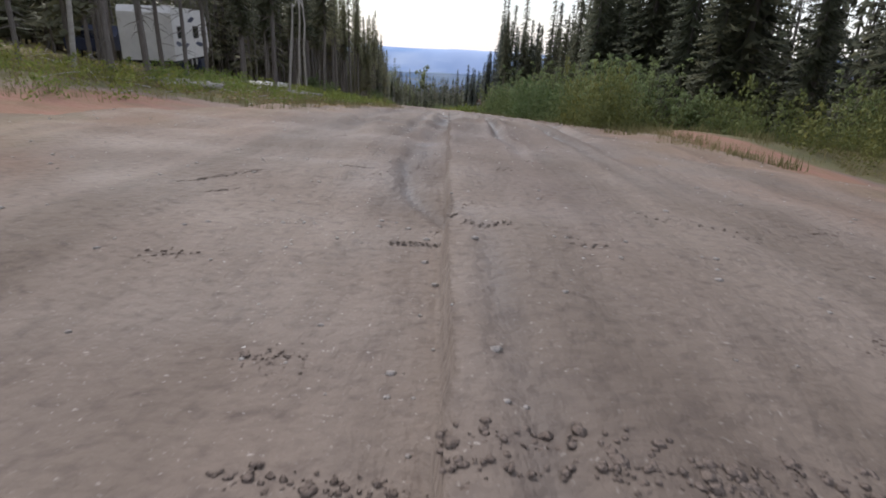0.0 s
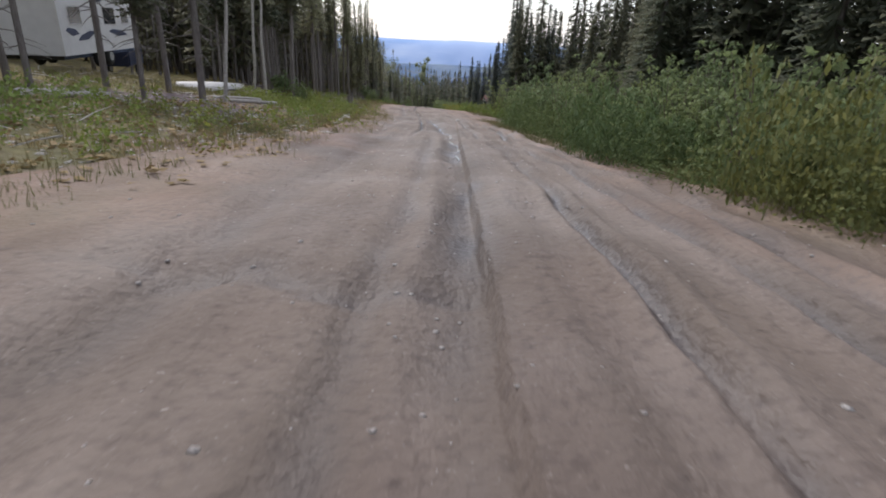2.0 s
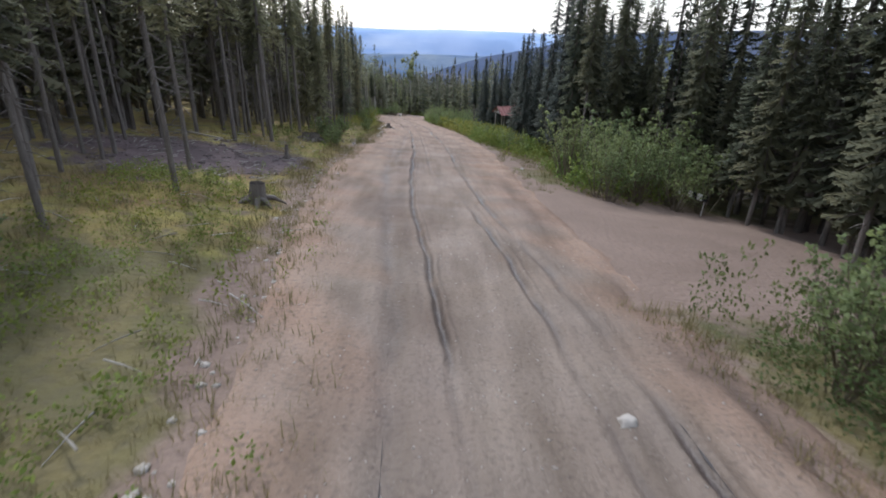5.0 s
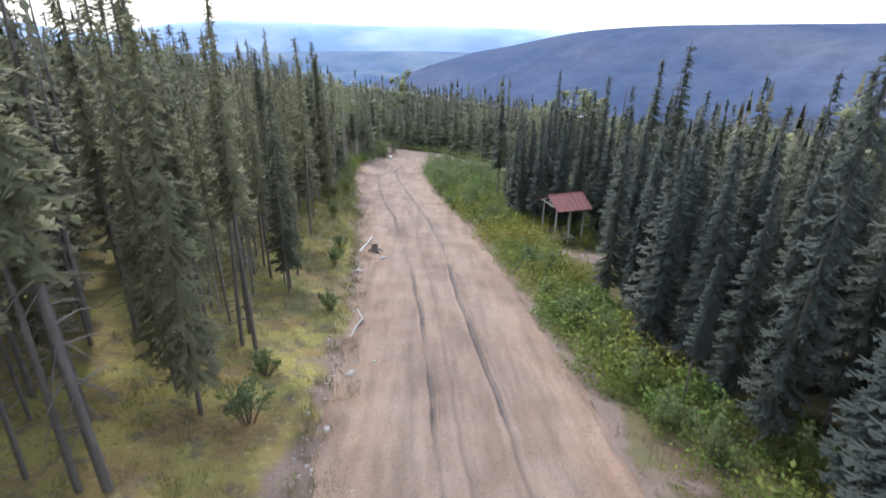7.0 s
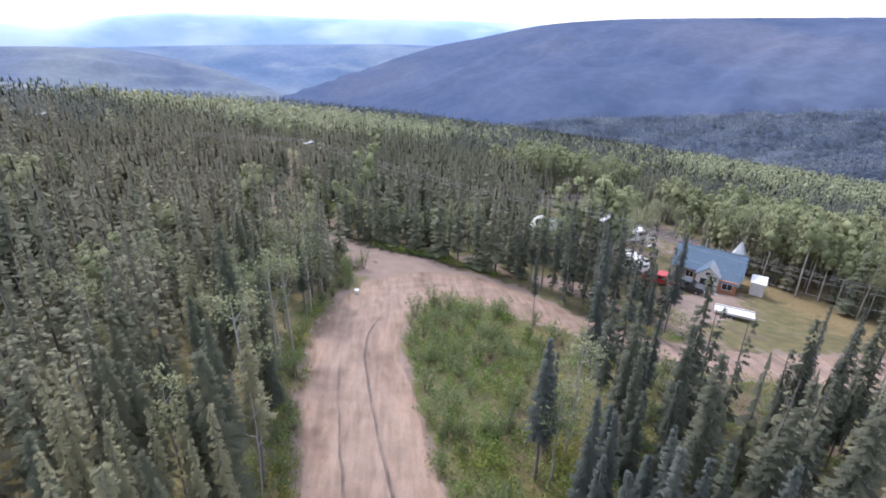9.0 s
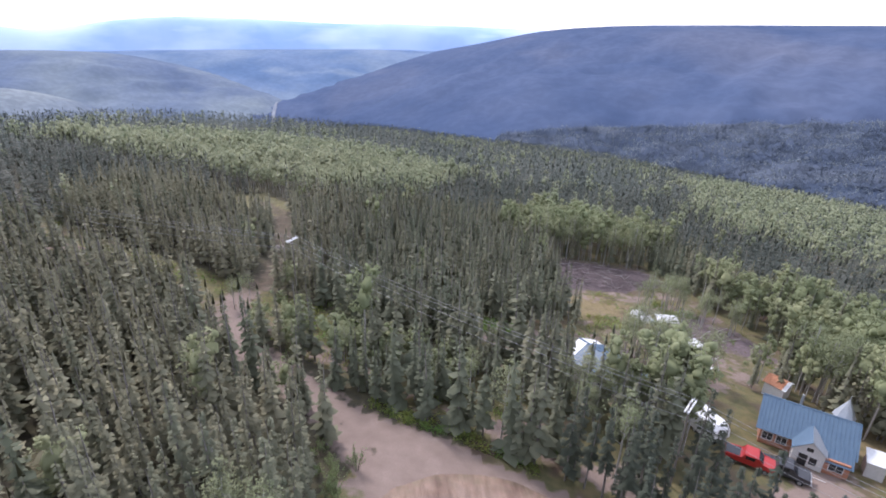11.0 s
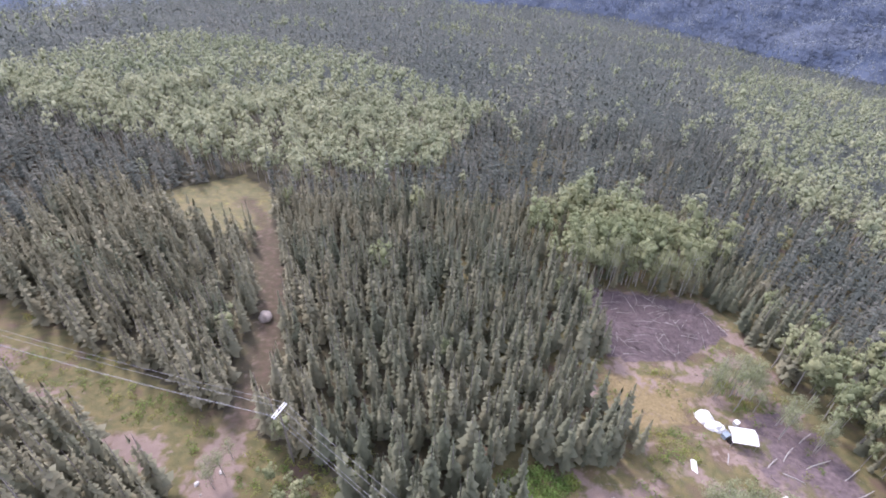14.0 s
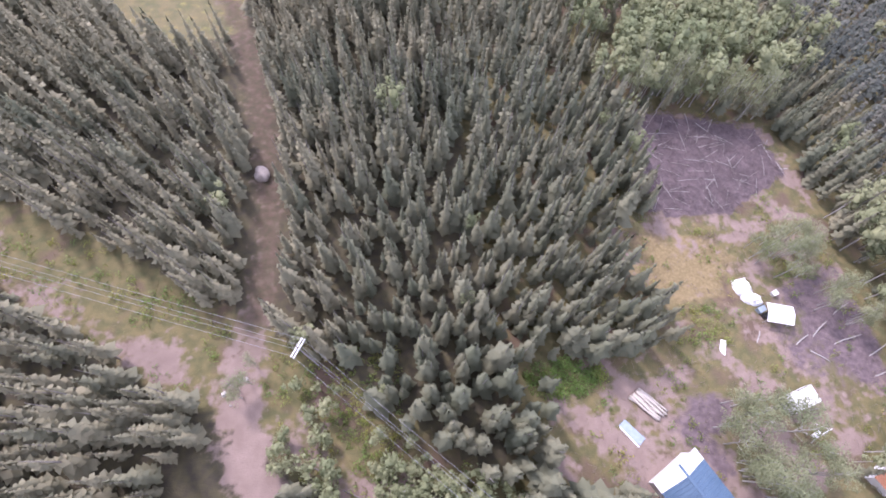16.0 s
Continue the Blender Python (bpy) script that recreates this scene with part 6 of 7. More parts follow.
# puddles in the ruts
def puddle(pts, w):
    r = np.random.default_rng(int(abs(pts[0][1]) * 10))
    L = smooth_line(np.array(pts, float), 0.08)
    t = np.gradient(L, axis=0)
    t /= np.linalg.norm(t, axis=1)[:, None]
    n = np.column_stack([t[:, 1], -t[:, 0]])
    k = np.linspace(0, 1, len(L))
    hw = w * np.sin(np.pi * np.clip(k, 0.02, 0.98)) ** 0.5 * np.clip(0.5 + 0.7 * waves(L[:, 1], 0 * k, 0.7, int(r.integers(0, 99))), 0.02, 1.4)
    A, B = L + n * hw[:, None], L - n * hw[:, None]
    P = np.empty((len(L) * 2, 2))
    P[0::2], P[1::2] = A, B
    z = np.repeat([np.partition(_road_pt[np.argpartition((_road_pt[:, 0] - a) ** 2 + (_road_pt[:, 1] - b) ** 2, 9)[:9], 2], 4)[4] + 0.012 for a, b in L], 2)
    z = np.repeat(np.convolve(np.pad(z[::2], 8, mode="edge"), np.ones(17) / 17, "valid") - 0.004, 2)
    F = []
    for i in range(len(L) - 1):
        F += [(2 * i, 2 * i + 1, 2 * i + 3), (2 * i, 2 * i + 3, 2 * i + 2)]
    ob = thing("puddle", data=tri_mesh("puddle", np.column_stack([P, z]), F), mat=M_WATER)
    return tagged(ob, "thin strip of muddy water standing in a wheel rut", "puddle", "rut puddles")


_yy = 17.6
for _k in range(4):
    _run = (1.1, 1.6, 1.3, 1.5)[_k]
    _pts = [(float(np.interp(_yy + q, RUTS[5][0], RUTS[5][1])) + 0.07 * math.sin(_k * 3.7 + 3.1 * q), _yy + q) for q in np.linspace(0, _run, 5)]
    puddle(_pts, (0.02, 0.026, 0.03, 0.035)[_k])
    _yy += _run + 0.15
puddle([(-0.3, 23.2), (-0.45, 25.4), (-0.62, 27.8), (-0.95, 30.6), (-1.07, 33.0)], 0.035)
puddle([(-1.08, 25.8), (-1.25, 28.5), (-1.42, 31.3), (-1.6, 35)], 0.02)
puddle([(-2.16, 27.5), (-2.3, 31), (-2.55, 36)], 0.018)
puddle([(0.9, 31.5), (0.85, 34), (0.75, 37)], 0.02)


# power line
def utility_pole(x, y, h, yaw):
    e = thing("utility_pole", at(x, y, yaw))
    tagged(e, "wooden utility pole with double crossarms carrying power lines", "utility pole", "power line poles")
    part("pole", rodded((0, 0, -0.6), (0, 0, h + 0.3), 0.13, 0.09, 10), material("weathered_pole", (0.15, 0.13, 0.11), (0.24, 0.215, 0.19), 3, 0.9, stretch=(4, 4, 0.5)), e)
    for s in (-0.16, 0.16):
        part("crossarm", boxed(0, s, h - 0.12, 2.3, 0.13, 0.16, bevel=0.01), M_WHITE, e, "pale crossarm")
    for i in (-1.0, 0.3, 1.0):
        bm = rodded((i, 0, h - 0.04), (i, 0, h + 0.08), 0.03)
        rod(bm, (i, 0, h + 0.08), (i, 0, h + 0.2), 0.065, 0.05)
        part("insulator", bm, M_TRIM, e)
    for s in (-1, 1):
        part("brace", rodded((s * 0.75, 0.17, h - 0.15), (0, 0.17, h - 0.85), 0.022, seg=6), M_STEEL, e)
    return e


_yaws = []
for _k, (_x, _yy, _h) in enumerate(POLES):
    _a, _b = POLE_L[_k], POLE_L[min(_k + 2, len(POLE_L) - 1)]
    _yaws.append(math.degrees(math.atan2(_b[1] - _a[1], _b[0] - _a[0])) + 90)
    utility_pole(_x, _yy, _h, _yaws[-1])
_ends = [(-135, 234, 9, _yaws[0])] + [(p[0], p[1], p[2], w) for p, w in zip(POLES, _yaws)] + [(75, 84, 10.5, _yaws[-1])]
for _k in range(len(_ends) - 1):
    for _o, _dz, _sag in ((-1.0, 0.2, 1.0), (0.3, 0.2, 1.0), (1.0, 0.2, 1.0), (0.0, -1.6, 1.2)):
        _p = []
        for _x, _yy, _h, _w in (_ends[_k], _ends[_k + 1]):
            _c, _s = math.cos(radians(_w)), math.sin(radians(_w))
            _p.append(np.array([_x + _c * _o, _yy + _s * _o, gz(_x, _yy) + _h + _dz]))
        _t = np.linspace(0, 1, 18)[:, None]
        _line = _p[0] * (1 - _t) + _p[1] * _t
        _line[:, 2] -= _sag * 4 * (_t[:, 0] * (1 - _t[:, 0]))
        tagged(thing("power_line", data=tri_mesh("power_line", *tube(_line, np.full(18, 0.017), 5)), mat=M_WIRE), "thin grey power line strung between utility poles", "power line", "power lines")


def ribbed(L, W, step, m):
    """A ribbed metal sheet, L along the eave and W up the slope."""
    n = int(L / step)
    top = []
    for k in range(n):
        x = -L / 2 + (k + 0.5) * L / n
        top += [(x - 0.045, 0.02), (x - 0.02, 0.06), (x + 0.02, 0.06), (x + 0.045, 0.02)]
    return prism(bmesh.new(), [(-L / 2, -0.02), (L / 2, -0.02), (L / 2, 0.02)] + top[::-1] + [(-L / 2, 0.02)], W, m)


# open shed with a red roof
def red_shed():
    e = thing("open_shed", at(6.24, 95.3, 16, 0.0))
    tagged(e, "open pole shed with a dull red metal roof in the trees", "shed")
    L, W, EV, RI = 2.5, 2.5, 3.0, 3.65
    for x in (-L / 2 + 0.15, 0, L / 2 - 0.15):
        for y in (-W / 2 + 0.3, W / 2 - 0.3):
            part("post", rodded((x, y, -0.8), (x, y, EV + 0.1), 0.07, 0.06), M_DEAD, e)
    sl = math.atan2(RI - EV, W / 2)
    ln = math.hypot(RI - EV, W / 2) + 0.35
    for s in (-1, 1):
        m = Matrix.Translation((0, s * (W / 4 + 0.1), (RI + EV) / 2 - 0.03)) @ Matrix.Rotation(-s * sl, 4, "X")
        part("roof", ribbed(L + 0.3, ln, 0.36, m), M_REDROOF, e, "dull red ribbed metal sheet")
    for x in (-L / 2 + 0.05, L / 2 - 0.05):
        for s in (-1, 1):
            part("rafter", rodded((x, s * W / 2, EV - 0.1), (x, 0, RI - 0.1), 0.055, seg=6), M_TRIM, e, "pale rafter")
        part("tie_beam", rodded((x, -W / 2 + 0.1, EV), (x, W / 2 - 0.1, EV), 0.055, seg=6), M_TRIM, e)
        part("king_post", rodded((x, 0, EV), (x, 0, RI - 0.1), 0.045, seg=6), M_TRIM, e)
        part("strut", rodded((x, -0.9, EV), (x, 0, EV + 0.7), 0.035, seg=6), M_TRIM, e)
    part("low_wall", boxed(0.2, W / 2 - 0.3, 0.35, L - 0.6, 0.05, 0.8), M_WOOD, e, "weathered board wall")
    part("bench", boxed(0, -0.3, 0.5, L - 1.2, 1.2, 0.08), M_WOOD, e)
    for k in range(4):
        part("bench_leg", boxed((k % 2 - 0.5) * 1.5, -0.3 + (k // 2 - 0.5) * 0.9, 0.1, 0.08, 0.08, 0.8), M_WOOD, e)


red_shed()
for _k in range(3):
    _b = boxed(0, 0, 0, 2.3, 0.22, 0.04)
    _me = bpy.data.meshes.new("plank")
    _b.to_mesh(_me)
    _b.free()
    tagged(thing("plank", at(5.0 + 0.2 * _k, 94.3 + 0.4 * _k, 20 + 17 * _k, 0.06 + 0.05 * _k), _me, M_WOOD), "weathered loose plank lying by the shed", "plank", "loose planks")


def drum(name, x, y, r, h, mat, label, category):
    e = thing(name, at(x, y))
    tagged(e, label, category)
    bm = bmesh.new()
    bmesh.ops.create_cone(bm, cap_ends=True, segments=20, radius1=r * 0.9, radius2=r, depth=h, matrix=Matrix.Translation((0, 0, h / 2)))
    part("body", bm, mat, e)
    bm = bmesh.new()
    bmesh.ops.create_cone(bm, cap_ends=True, segments=20, radius1=r * 1.06, radius2=r * 1.06, depth=0.04, matrix=Matrix.Translation((0, 0, h - 0.01)))
    part("rim", bm, mat, e)
    return e


drum("bucket", 3.8, 96.7, 0.15, 0.34, M_YELLOW, "yellow plastic bucket standing in the grass by the shed", "bucket")
drum("pail", -9.0, 140.2, 0.25, 0.55, M_WHITE, "white pail standing at the inside of the bend", "bucket")


# wheels for vehicles and trailers
def wheel(e, x, y, r, w=0.22):
    bm = bmesh.new()
    bmesh.ops.create_cone(bm, cap_ends=True, segments=20, radius1=r, radius2=r, depth=w, matrix=Matrix.Translation((x, y, r)) @ Matrix.Rotation(radians(90), 4, "X"))
    bmesh.ops.bevel(bm, geom=[q for q in bm.edges if len(q.link_faces) == 2 and q.calc_face_angle(0) > 1.2], offset=0.04, segments=2, affect="EDGES")
    t = part("wheel", bm, M_TYRE, e)
    bm = bmesh.new()
    bmesh.ops.create_cone(bm, cap_ends=True, segments=16, radius1=r * 0.55, radius2=r * 0.5, depth=w + 0.03, matrix=Matrix.Translation((x, y, r)) @ Matrix.Rotation(radians(90), 4, "X"))
    part("rim", bm, M_STEEL, t)


def camper(name, m, L, W, H, label, swoosh=True):
    """A travel trailer; its long side runs along x."""
    e = thing(name, m)
    tagged(e, label, "camper trailer")
    o = [(-L / 2, 0.55), (L / 2 - 0.5, 0.55), (L / 2, 1.1), (L / 2 - 0.15, H - 0.5), (L / 2 - 0.7, H), (-L / 2 + 0.25, H), (-L / 2, H - 0.3)]
    part("body", prism(bmesh.new(), o, W, Matrix()), M_WHITE, e)
    part("chassis", boxed(0, 0, 0.48, L - 0.4, W - 0.3, 0.14), M_DARK, e)
    part("hitch", rodded((L / 2 - 0.4, 0, 0.5), (L / 2 + 1.0, 0, 0.45), 0.05), M_STEEL, e)
    for s in (-1, 1):
        for x in (-0.5, 0.4):
            wheel(e, x, s * (W / 2 - 0.14), 0.34)
        for x, w, h, z in ((-L * 0.33, 0.9, 0.55, 1.85), (L * 0.10, 1.1, 0.6, 1.85), (L * 0.33, 0.7, 0.5, 1.85)):
            q = part("window", boxed(x, s * (W / 2 + 0.012), z, w, 0.03, h, bevel=0.01), M_DARK, e)
            part("frame", boxed(x, s * (W / 2 + 0.006), z, w + 0.1, 0.02, h + 0.1), M_TRIM, q)
        if swoosh:
            for x, z, w, t in ((-L * 0.22, 1.15, 1.6, -8), (L * 0.2, 1.2, 1.9, 6), (-L * 0.38, 1.3, 1.0, 10), (0.0, 2.45, 1.4, -6)):
                mm = Matrix.Translation((x, s * (W / 2 + 0.008), z)) @ Matrix.Rotation(radians(t), 4, "Y")
                part("stripe", prism(bmesh.new(), [(-w / 2, -0.03), (0, -0.12), (w / 2, 0.02), (w * 0.2, 0.14), (-w * 0.3, 0.10)], 0.012, mm), M_NAVY, e, "dark blue painted swoosh")
    part("door", boxed(-L * 0.08, W / 2 + 0.015, 1.6, 0.7, 0.03, 1.85, bevel=0.01), M_TRIM, e)
    part("roof_vent", boxed(0.2, 0, H + 0.06, 0.5, 0.5, 0.14, bevel=0.03), M_TRIM, e)
    return e


camper("camper", at(-15.2, 31.3, 100, 0.2), 7.0, 2.4, 3.0, "white camper trailer with dark blue swooshes parked among the trees")
camper("small_camper", at(42.0, 178.6, 17), 4.6, 2.2, 2.5, "small white camper half hidden under birches", False)
camper("old_camper", at(31.8, 157.6, -75), 4.8, 2.3, 2.6, "white camper parked beside the house yard", False)


def pickup(name, m, paint, label):
    e = thing(name, m)
    tagged(e, label, "pickup truck")
    o = [(-2.6, 0.55), (2.55, 0.55), (2.6, 0.8), (2.5, 1.12), (1.3, 1.2), (0.75, 1.8), (-0.55, 1.82), (-0.8, 1.22), (-2.6, 1.2)]
    bm = prism(bmesh.new(), o, 1.85, Matrix())
    bmesh.ops.bevel(bm, geom=list(bm.edges), offset=0.06, segments=2, affect="EDGES")
    part("body", bm, paint, e)
    part("bed", boxed(-1.7, 0, 1.21, 1.5, 1.5, 0.04), M_DARK, e, "dark open load bed")
    part("windscreen", boxed(0, 0, 0, 0.72, 1.5, 0.02, Matrix.Translation((1.06, 0, 1.52)) @ Matrix.Rotation(radians(47), 4, "Y")), M_DARK, e)
    for s in (-1, 1):
        part("side_window", boxed(0.05, s * 0.93, 1.5, 0.9, 0.03, 0.4), M_DARK, e)
        part("headlight", boxed(2.58, s * 0.68, 0.92, 0.06, 0.34, 0.18, bevel=0.02), M_TRIM, e)
        for x in (-1.65, 1.65):
            wheel(e, x, s * 0.83, 0.38)
    part("bumper", boxed(2.66, 0, 0.62, 0.12, 1.8, 0.18, bevel=0.03), M_STEEL, e)
    return e


pickup("pickup_truck", at(33.6, 152.0, -38), M_REDPAINT, "red pickup truck parked in front of the house")
pickup("grey_pickup", at(36.6, 150.6, -38), material("dark_grey_paint", (0.035, 0.035, 0.04), (0.05, 0.05, 0.055), 2, 0.35, bumpy=0.03), "dark grey pickup truck parked beside a red one")
pickup("dark_pickup", at(-19.3, 32.5, 95), M_NAVY, "dark blue pickup truck parked among the trees")


def flat_trailer():
    e = thing("flat_trailer", at(38.0, 141.2, -33))
    tagged(e, "low white flat-bed trailer standing on the gravel yard", "trailer")
    part("deck", boxed(0, 0, 0.72, 4.6, 1.9, 0.12, bevel=0.02), M_WHITE, e)
    for s in (-1, 1):
        part("side_rail", boxed(0, s * 0.93, 0.86, 4.6, 0.06, 0.2), M_WHITE, e)
        wheel(e, -0.3, s * 1.0, 0.34)
    part("drawbar", rodded((2.2, 0, 0.6), (3.4, 0, 0.5), 0.05), M_STEEL, e)


flat_trailer()


def utility_cart():
    e = thing("cart", at(-16.3, 36.4, 100))
    tagged(e, "dark blue covered cart standing at the end of the camper", "cart")
    part("box", boxed(0, 0, 0.85, 1.9, 1.3, 0.8, bevel=0.06), M_NAVY, e)
    for s in (-1, 1):
        wheel(e, 0, s * 0.7, 0.3)


utility_cart()


def rowing_boat():
    """An upturned skiff."""
    e = thing("skiff", at(-11.2, 34.3, 30, 0.15) @ Matrix.Diagonal((0.85, 0.85, 0.85, 1)))
    tagged(e, "white skiff lying upturned on blocks among the trees", "boat")
    bm = bmesh.new()
    rows = []
    for i in range(13):
        k = i / 12
        x, w = -1.7 + 3.4 * k, 0.62 * (1 - max(0, (k - 0.45) / 0.55) ** 2.2) * (0.85 + 0.15 * min(1, k * 4))
        rows.append([bm.verts.new((x, w * math.cos(a) * (1 if abs(math.cos(a)) < 0.99 else 1.06), 0.42 * math.sin(a) ** 0.8 * (0.55 + 0.45 * (1 - k ** 3)))) for a in (0, 0.45, 0.95, 1.57, 2.19, 2.69, 3.1415)])
    for r0, r1 in zip(rows, rows[1:]):
        for j in range(6):
            bm.faces.new((r0[j], r1[j], r1[j + 1], r0[j + 1]))
    bm.faces.new(rows[0])
    part("hull", bm, M_TRIM, e)
    part("gunwale", boxed(-0.2, 0, 0.02, 2.8, 1.26, 0.05), M_DARK, e, "dark gunwale")


rowing_boat()


def log_thing(x, y, L, r, yaw, dz, label, mat=M_LOG, tilt=0.0, cat="log", group="loose logs"):
    rr = np.random.default_rng(int(abs(x * 31 + y * 17)) % 9999)
    t = np.linspace(-0.5, 0.5, 7)
    P = np.column_stack([t * L, 0.02 * L * np.sin(t * 5 + rr.uniform(0, 6)), 0.01 * L * np.cos(t * 4)])
    V, F = tube(P, r * (1 - 0.25 * (t + 0.5)), 9)
    n = len(V)
    caps = [(0, j + 1, j) for j in range(1, 8)] + [(n - 9, n - 9 + j, n - 9 + j + 1) for j in range(1, 8)]
    m = at(x, y, yaw, dz + r * 0.8, tilt)
    return tagged(thing("log", m, tri_mesh("log", V, np.vstack([F, np.array(caps)])), mat), label, cat, group)


for _k in range(13):
    log_thing(21.4 + 0.30 * (_k % 7 - 3) + (_k // 7) * 0.1, 180.0 + 0.16 * (_k % 7 - 3), 4.4 + 0.5 * math.sin(_k * 3.1), 0.13 + 0.03 * (_k % 3), -46 + 3 * math.sin(_k * 2.3), 0.26 * (_k // 7), "peeled pale log in a stack on the clearing")
for _x, _yy, _L, _w in ((50, 187.6, 5.2, 34), (53.5, 186.0, 6.5, 15), (57.5, 184.0, 6.0, 20), (46.8, 186.5, 3.4, 30), (49.0, 184.2, 3.0, -40), (55, 190.5, 5, 28), (57, 181, 5.4, 12), (40.5, 187.4, 2.4, 60)):
    log_thing(_x, _yy, _L, 0.085, _w, 0.0, "felled pale birch stem lying on cleared ground", M_BIRCH)
for _x, _yy, _L, _r, _w in ((-7.6, 27.9, 2.6, 0.07, 8), (-8.3, 28.7, 2.4, 0.07, 4), (-7.0, 15.4, 1.6, 0.10, 12), (-7.6, 15.9, 1.9, 0.09, -8), (-9.2, 20.6, 2.6, 0.10, 14), (-8.6, 20.2, 2.2, 0.08, 25),
                            (-6.7, 76.5, 2.0, 0.06, 75), (-6.6, 78.0, 1.3, 0.05, 110), (-13.5, 58, 3.4, 0.05, -30), (-10.5, 39, 2.6, 0.07, 10)):
    log_thing(_x, _yy, _L, _r, _w, 0.0, "grey weathered log lying on the verge", M_DEAD)
for _x, _yy in ((-20, 176.4), (-16.2, 173.4)):
    log_thing(_x, _yy, 3.6, 0.10, -32, 0.0, "dark old log on the power line clearing", M_BARK)


def stump(x, y, r, h, label):
    e = thing("stump", at(x, y, 70 * r))
    tagged(e, label, "tree stump", "stumps")
    rr = np.random.default_rng(int(abs(x * 100)))
    part("trunk", tri_mesh("trunk", *tube([(0, 0, -0.2), (0, 0, h * 0.5), (0.03, 0, h)], [r * 1.3, r, r * 0.9], 10)), M_BARK, e)
    for k in range(6):
        a = k * 1.05 + rr.uniform(0, 0.5)
        part("root", tri_mesh("root", *tube([(0, 0, 0.2), (math.cos(a) * r * 1.8, math.sin(a) * r * 1.8, 0.12), (math.cos(a) * r * 3.2, math.sin(a) * r * 3.2, -0.1)], [r * 0.45, r * 0.3, 0.02], 6)), M_BARK, e)


for _x, _yy, _r, _h in ((-7.0, 46.2, 0.24, 0.6), (-8.9, 62.5, 0.3, 0.5), (-9.6, 63.4, 0.25, 0.4), (-8.2, 64.6, 0.2, 0.4), (-8.4, 54.6, 0.08, 0.6), (-6.9, 88, 0.2, 0.5)):
    stump(_x, _yy, _r, _h, "dark uprooted stump at the road's edge")


log_thing(-7.6, 89.3, 3.2, 0.05, 80, 0.05, "white bent dead branch at the road's edge", M_WHITE, 4)
# sticks and brush
def sticks(name, x, y, L, r, mat, label, category, lift=0.3):
    items = []
    for a, b, l in zip(x, y, L):
        w, t = rng.uniform(0, 6.283), rng.normal(0, 0.18)
        d = np.array([math.cos(w), math.sin(w), t]) * l / 2
        c = np.array([a, b, gz(a, b) + abs(t) * l / 2 + rng.uniform(0.02, lift)])
        items.append(tube([c - d, c + np.array([0, 0, 0.03 * l]), c + d], [r, r * 0.8, r * 0.3], 3))
    return tagged(thing(name, data=tri_mesh(name, *stack(items)), mat=mat), label, category, kind="stuff")


_u, _v = rng.uniform(29, 59, 2400), rng.uniform(207, 232, 2400)
_m = inside(_u, _v, BRUSH)
sticks("brush_pile", _u[_m], _v[_m], rng.uniform(0.8, 3.2, _m.sum()), 0.035, material("brush_twigs", (0.10, 0.078, 0.08), (0.2, 0.16, 0.158), 3, 0.9), "felled grey-purple brush covering a cleared patch", "brush", 1.1)
_sel = np.where(_m)[0][:70]
sticks("pale_slash", _u[_sel], _v[_sel], rng.uniform(2, 4.5, len(_sel)), 0.05, M_BIRCH, "pale birch stems lying in the brush", "brush", 1.0)
_u, _v = rng.uniform(-16, -7.2, 240), rng.uniform(48, 60, 240)
sticks("slash", _u, _v, rng.uniform(0.1, 0.5, 240), 0.016, M_DEAD, "grey twigs and wood chips on the forest floor", "twigs", 0.1)
_r = np.random.default_rng(731)
_u, _v = _r.uniform(-16.5, -7.0, 520), _r.uniform(48.5, 57.5, 520)
_m = (_u < -6.8) & (np.hypot((_u + 11.5) / 4.6, (_v - 52.5) / 4.4) < 1.05)
_s = _r.lognormal(-2.75, 0.5, 520)[_m]
scatter_mesh("turned_clods", LUMPS, _u[_m], _v[_m], ground(_u[_m], _v[_m]), _s * 1.3, _s * 0.8, _r.random(_m.sum()), material("grey_turned_soil", (0.13, 0.105, 0.105), (0.24, 0.2, 0.2), 4, 0.95, bumpy=0.7), "grey clods and roots of turned soil beside the road", "clods", 0.1)
_u, _v = rng.uniform(-15, -4.5, 200), rng.uniform(10, 46, 200)
_m = to_line(_u, _v, ROAD_L)[0] > 3.6
sticks("twigs", _u[_m], _v[_m], rng.uniform(0.2, 0.9, _m.sum()), 0.015, M_DEAD, "grey twigs lying in the grass", "twigs", 0.06)


_u, _v = rng.uniform(8, 60, 1500), rng.uniform(166, 210, 1500)
_m = inside(_u, _v, CLEAR)
sticks("clearing_litter", _u[_m], _v[_m], rng.uniform(0.3, 1.6, _m.sum()), 0.022, material("old_twigs", (0.16, 0.12, 0.1), (0.30, 0.25, 0.22), 3, 0.9), "twigs and bark strewn over the cleared ground", "twigs", 0.1)
_u, _v = rng.uniform(-12, -4.6, 170), rng.uniform(19, 30, 170)
_m = (to_line(_u, _v, ROAD_L)[0] > 3.2) & (np.hypot((_u + 8) / 3.6, (_v - 25) / 5) < 1)
sticks("wood_chips", _u[_m], _v[_m], rng.uniform(0.15, 0.6, _m.sum()), 0.02, M_DEAD, "pale wood chips and broken twigs on bare soil", "twigs", 0.06)
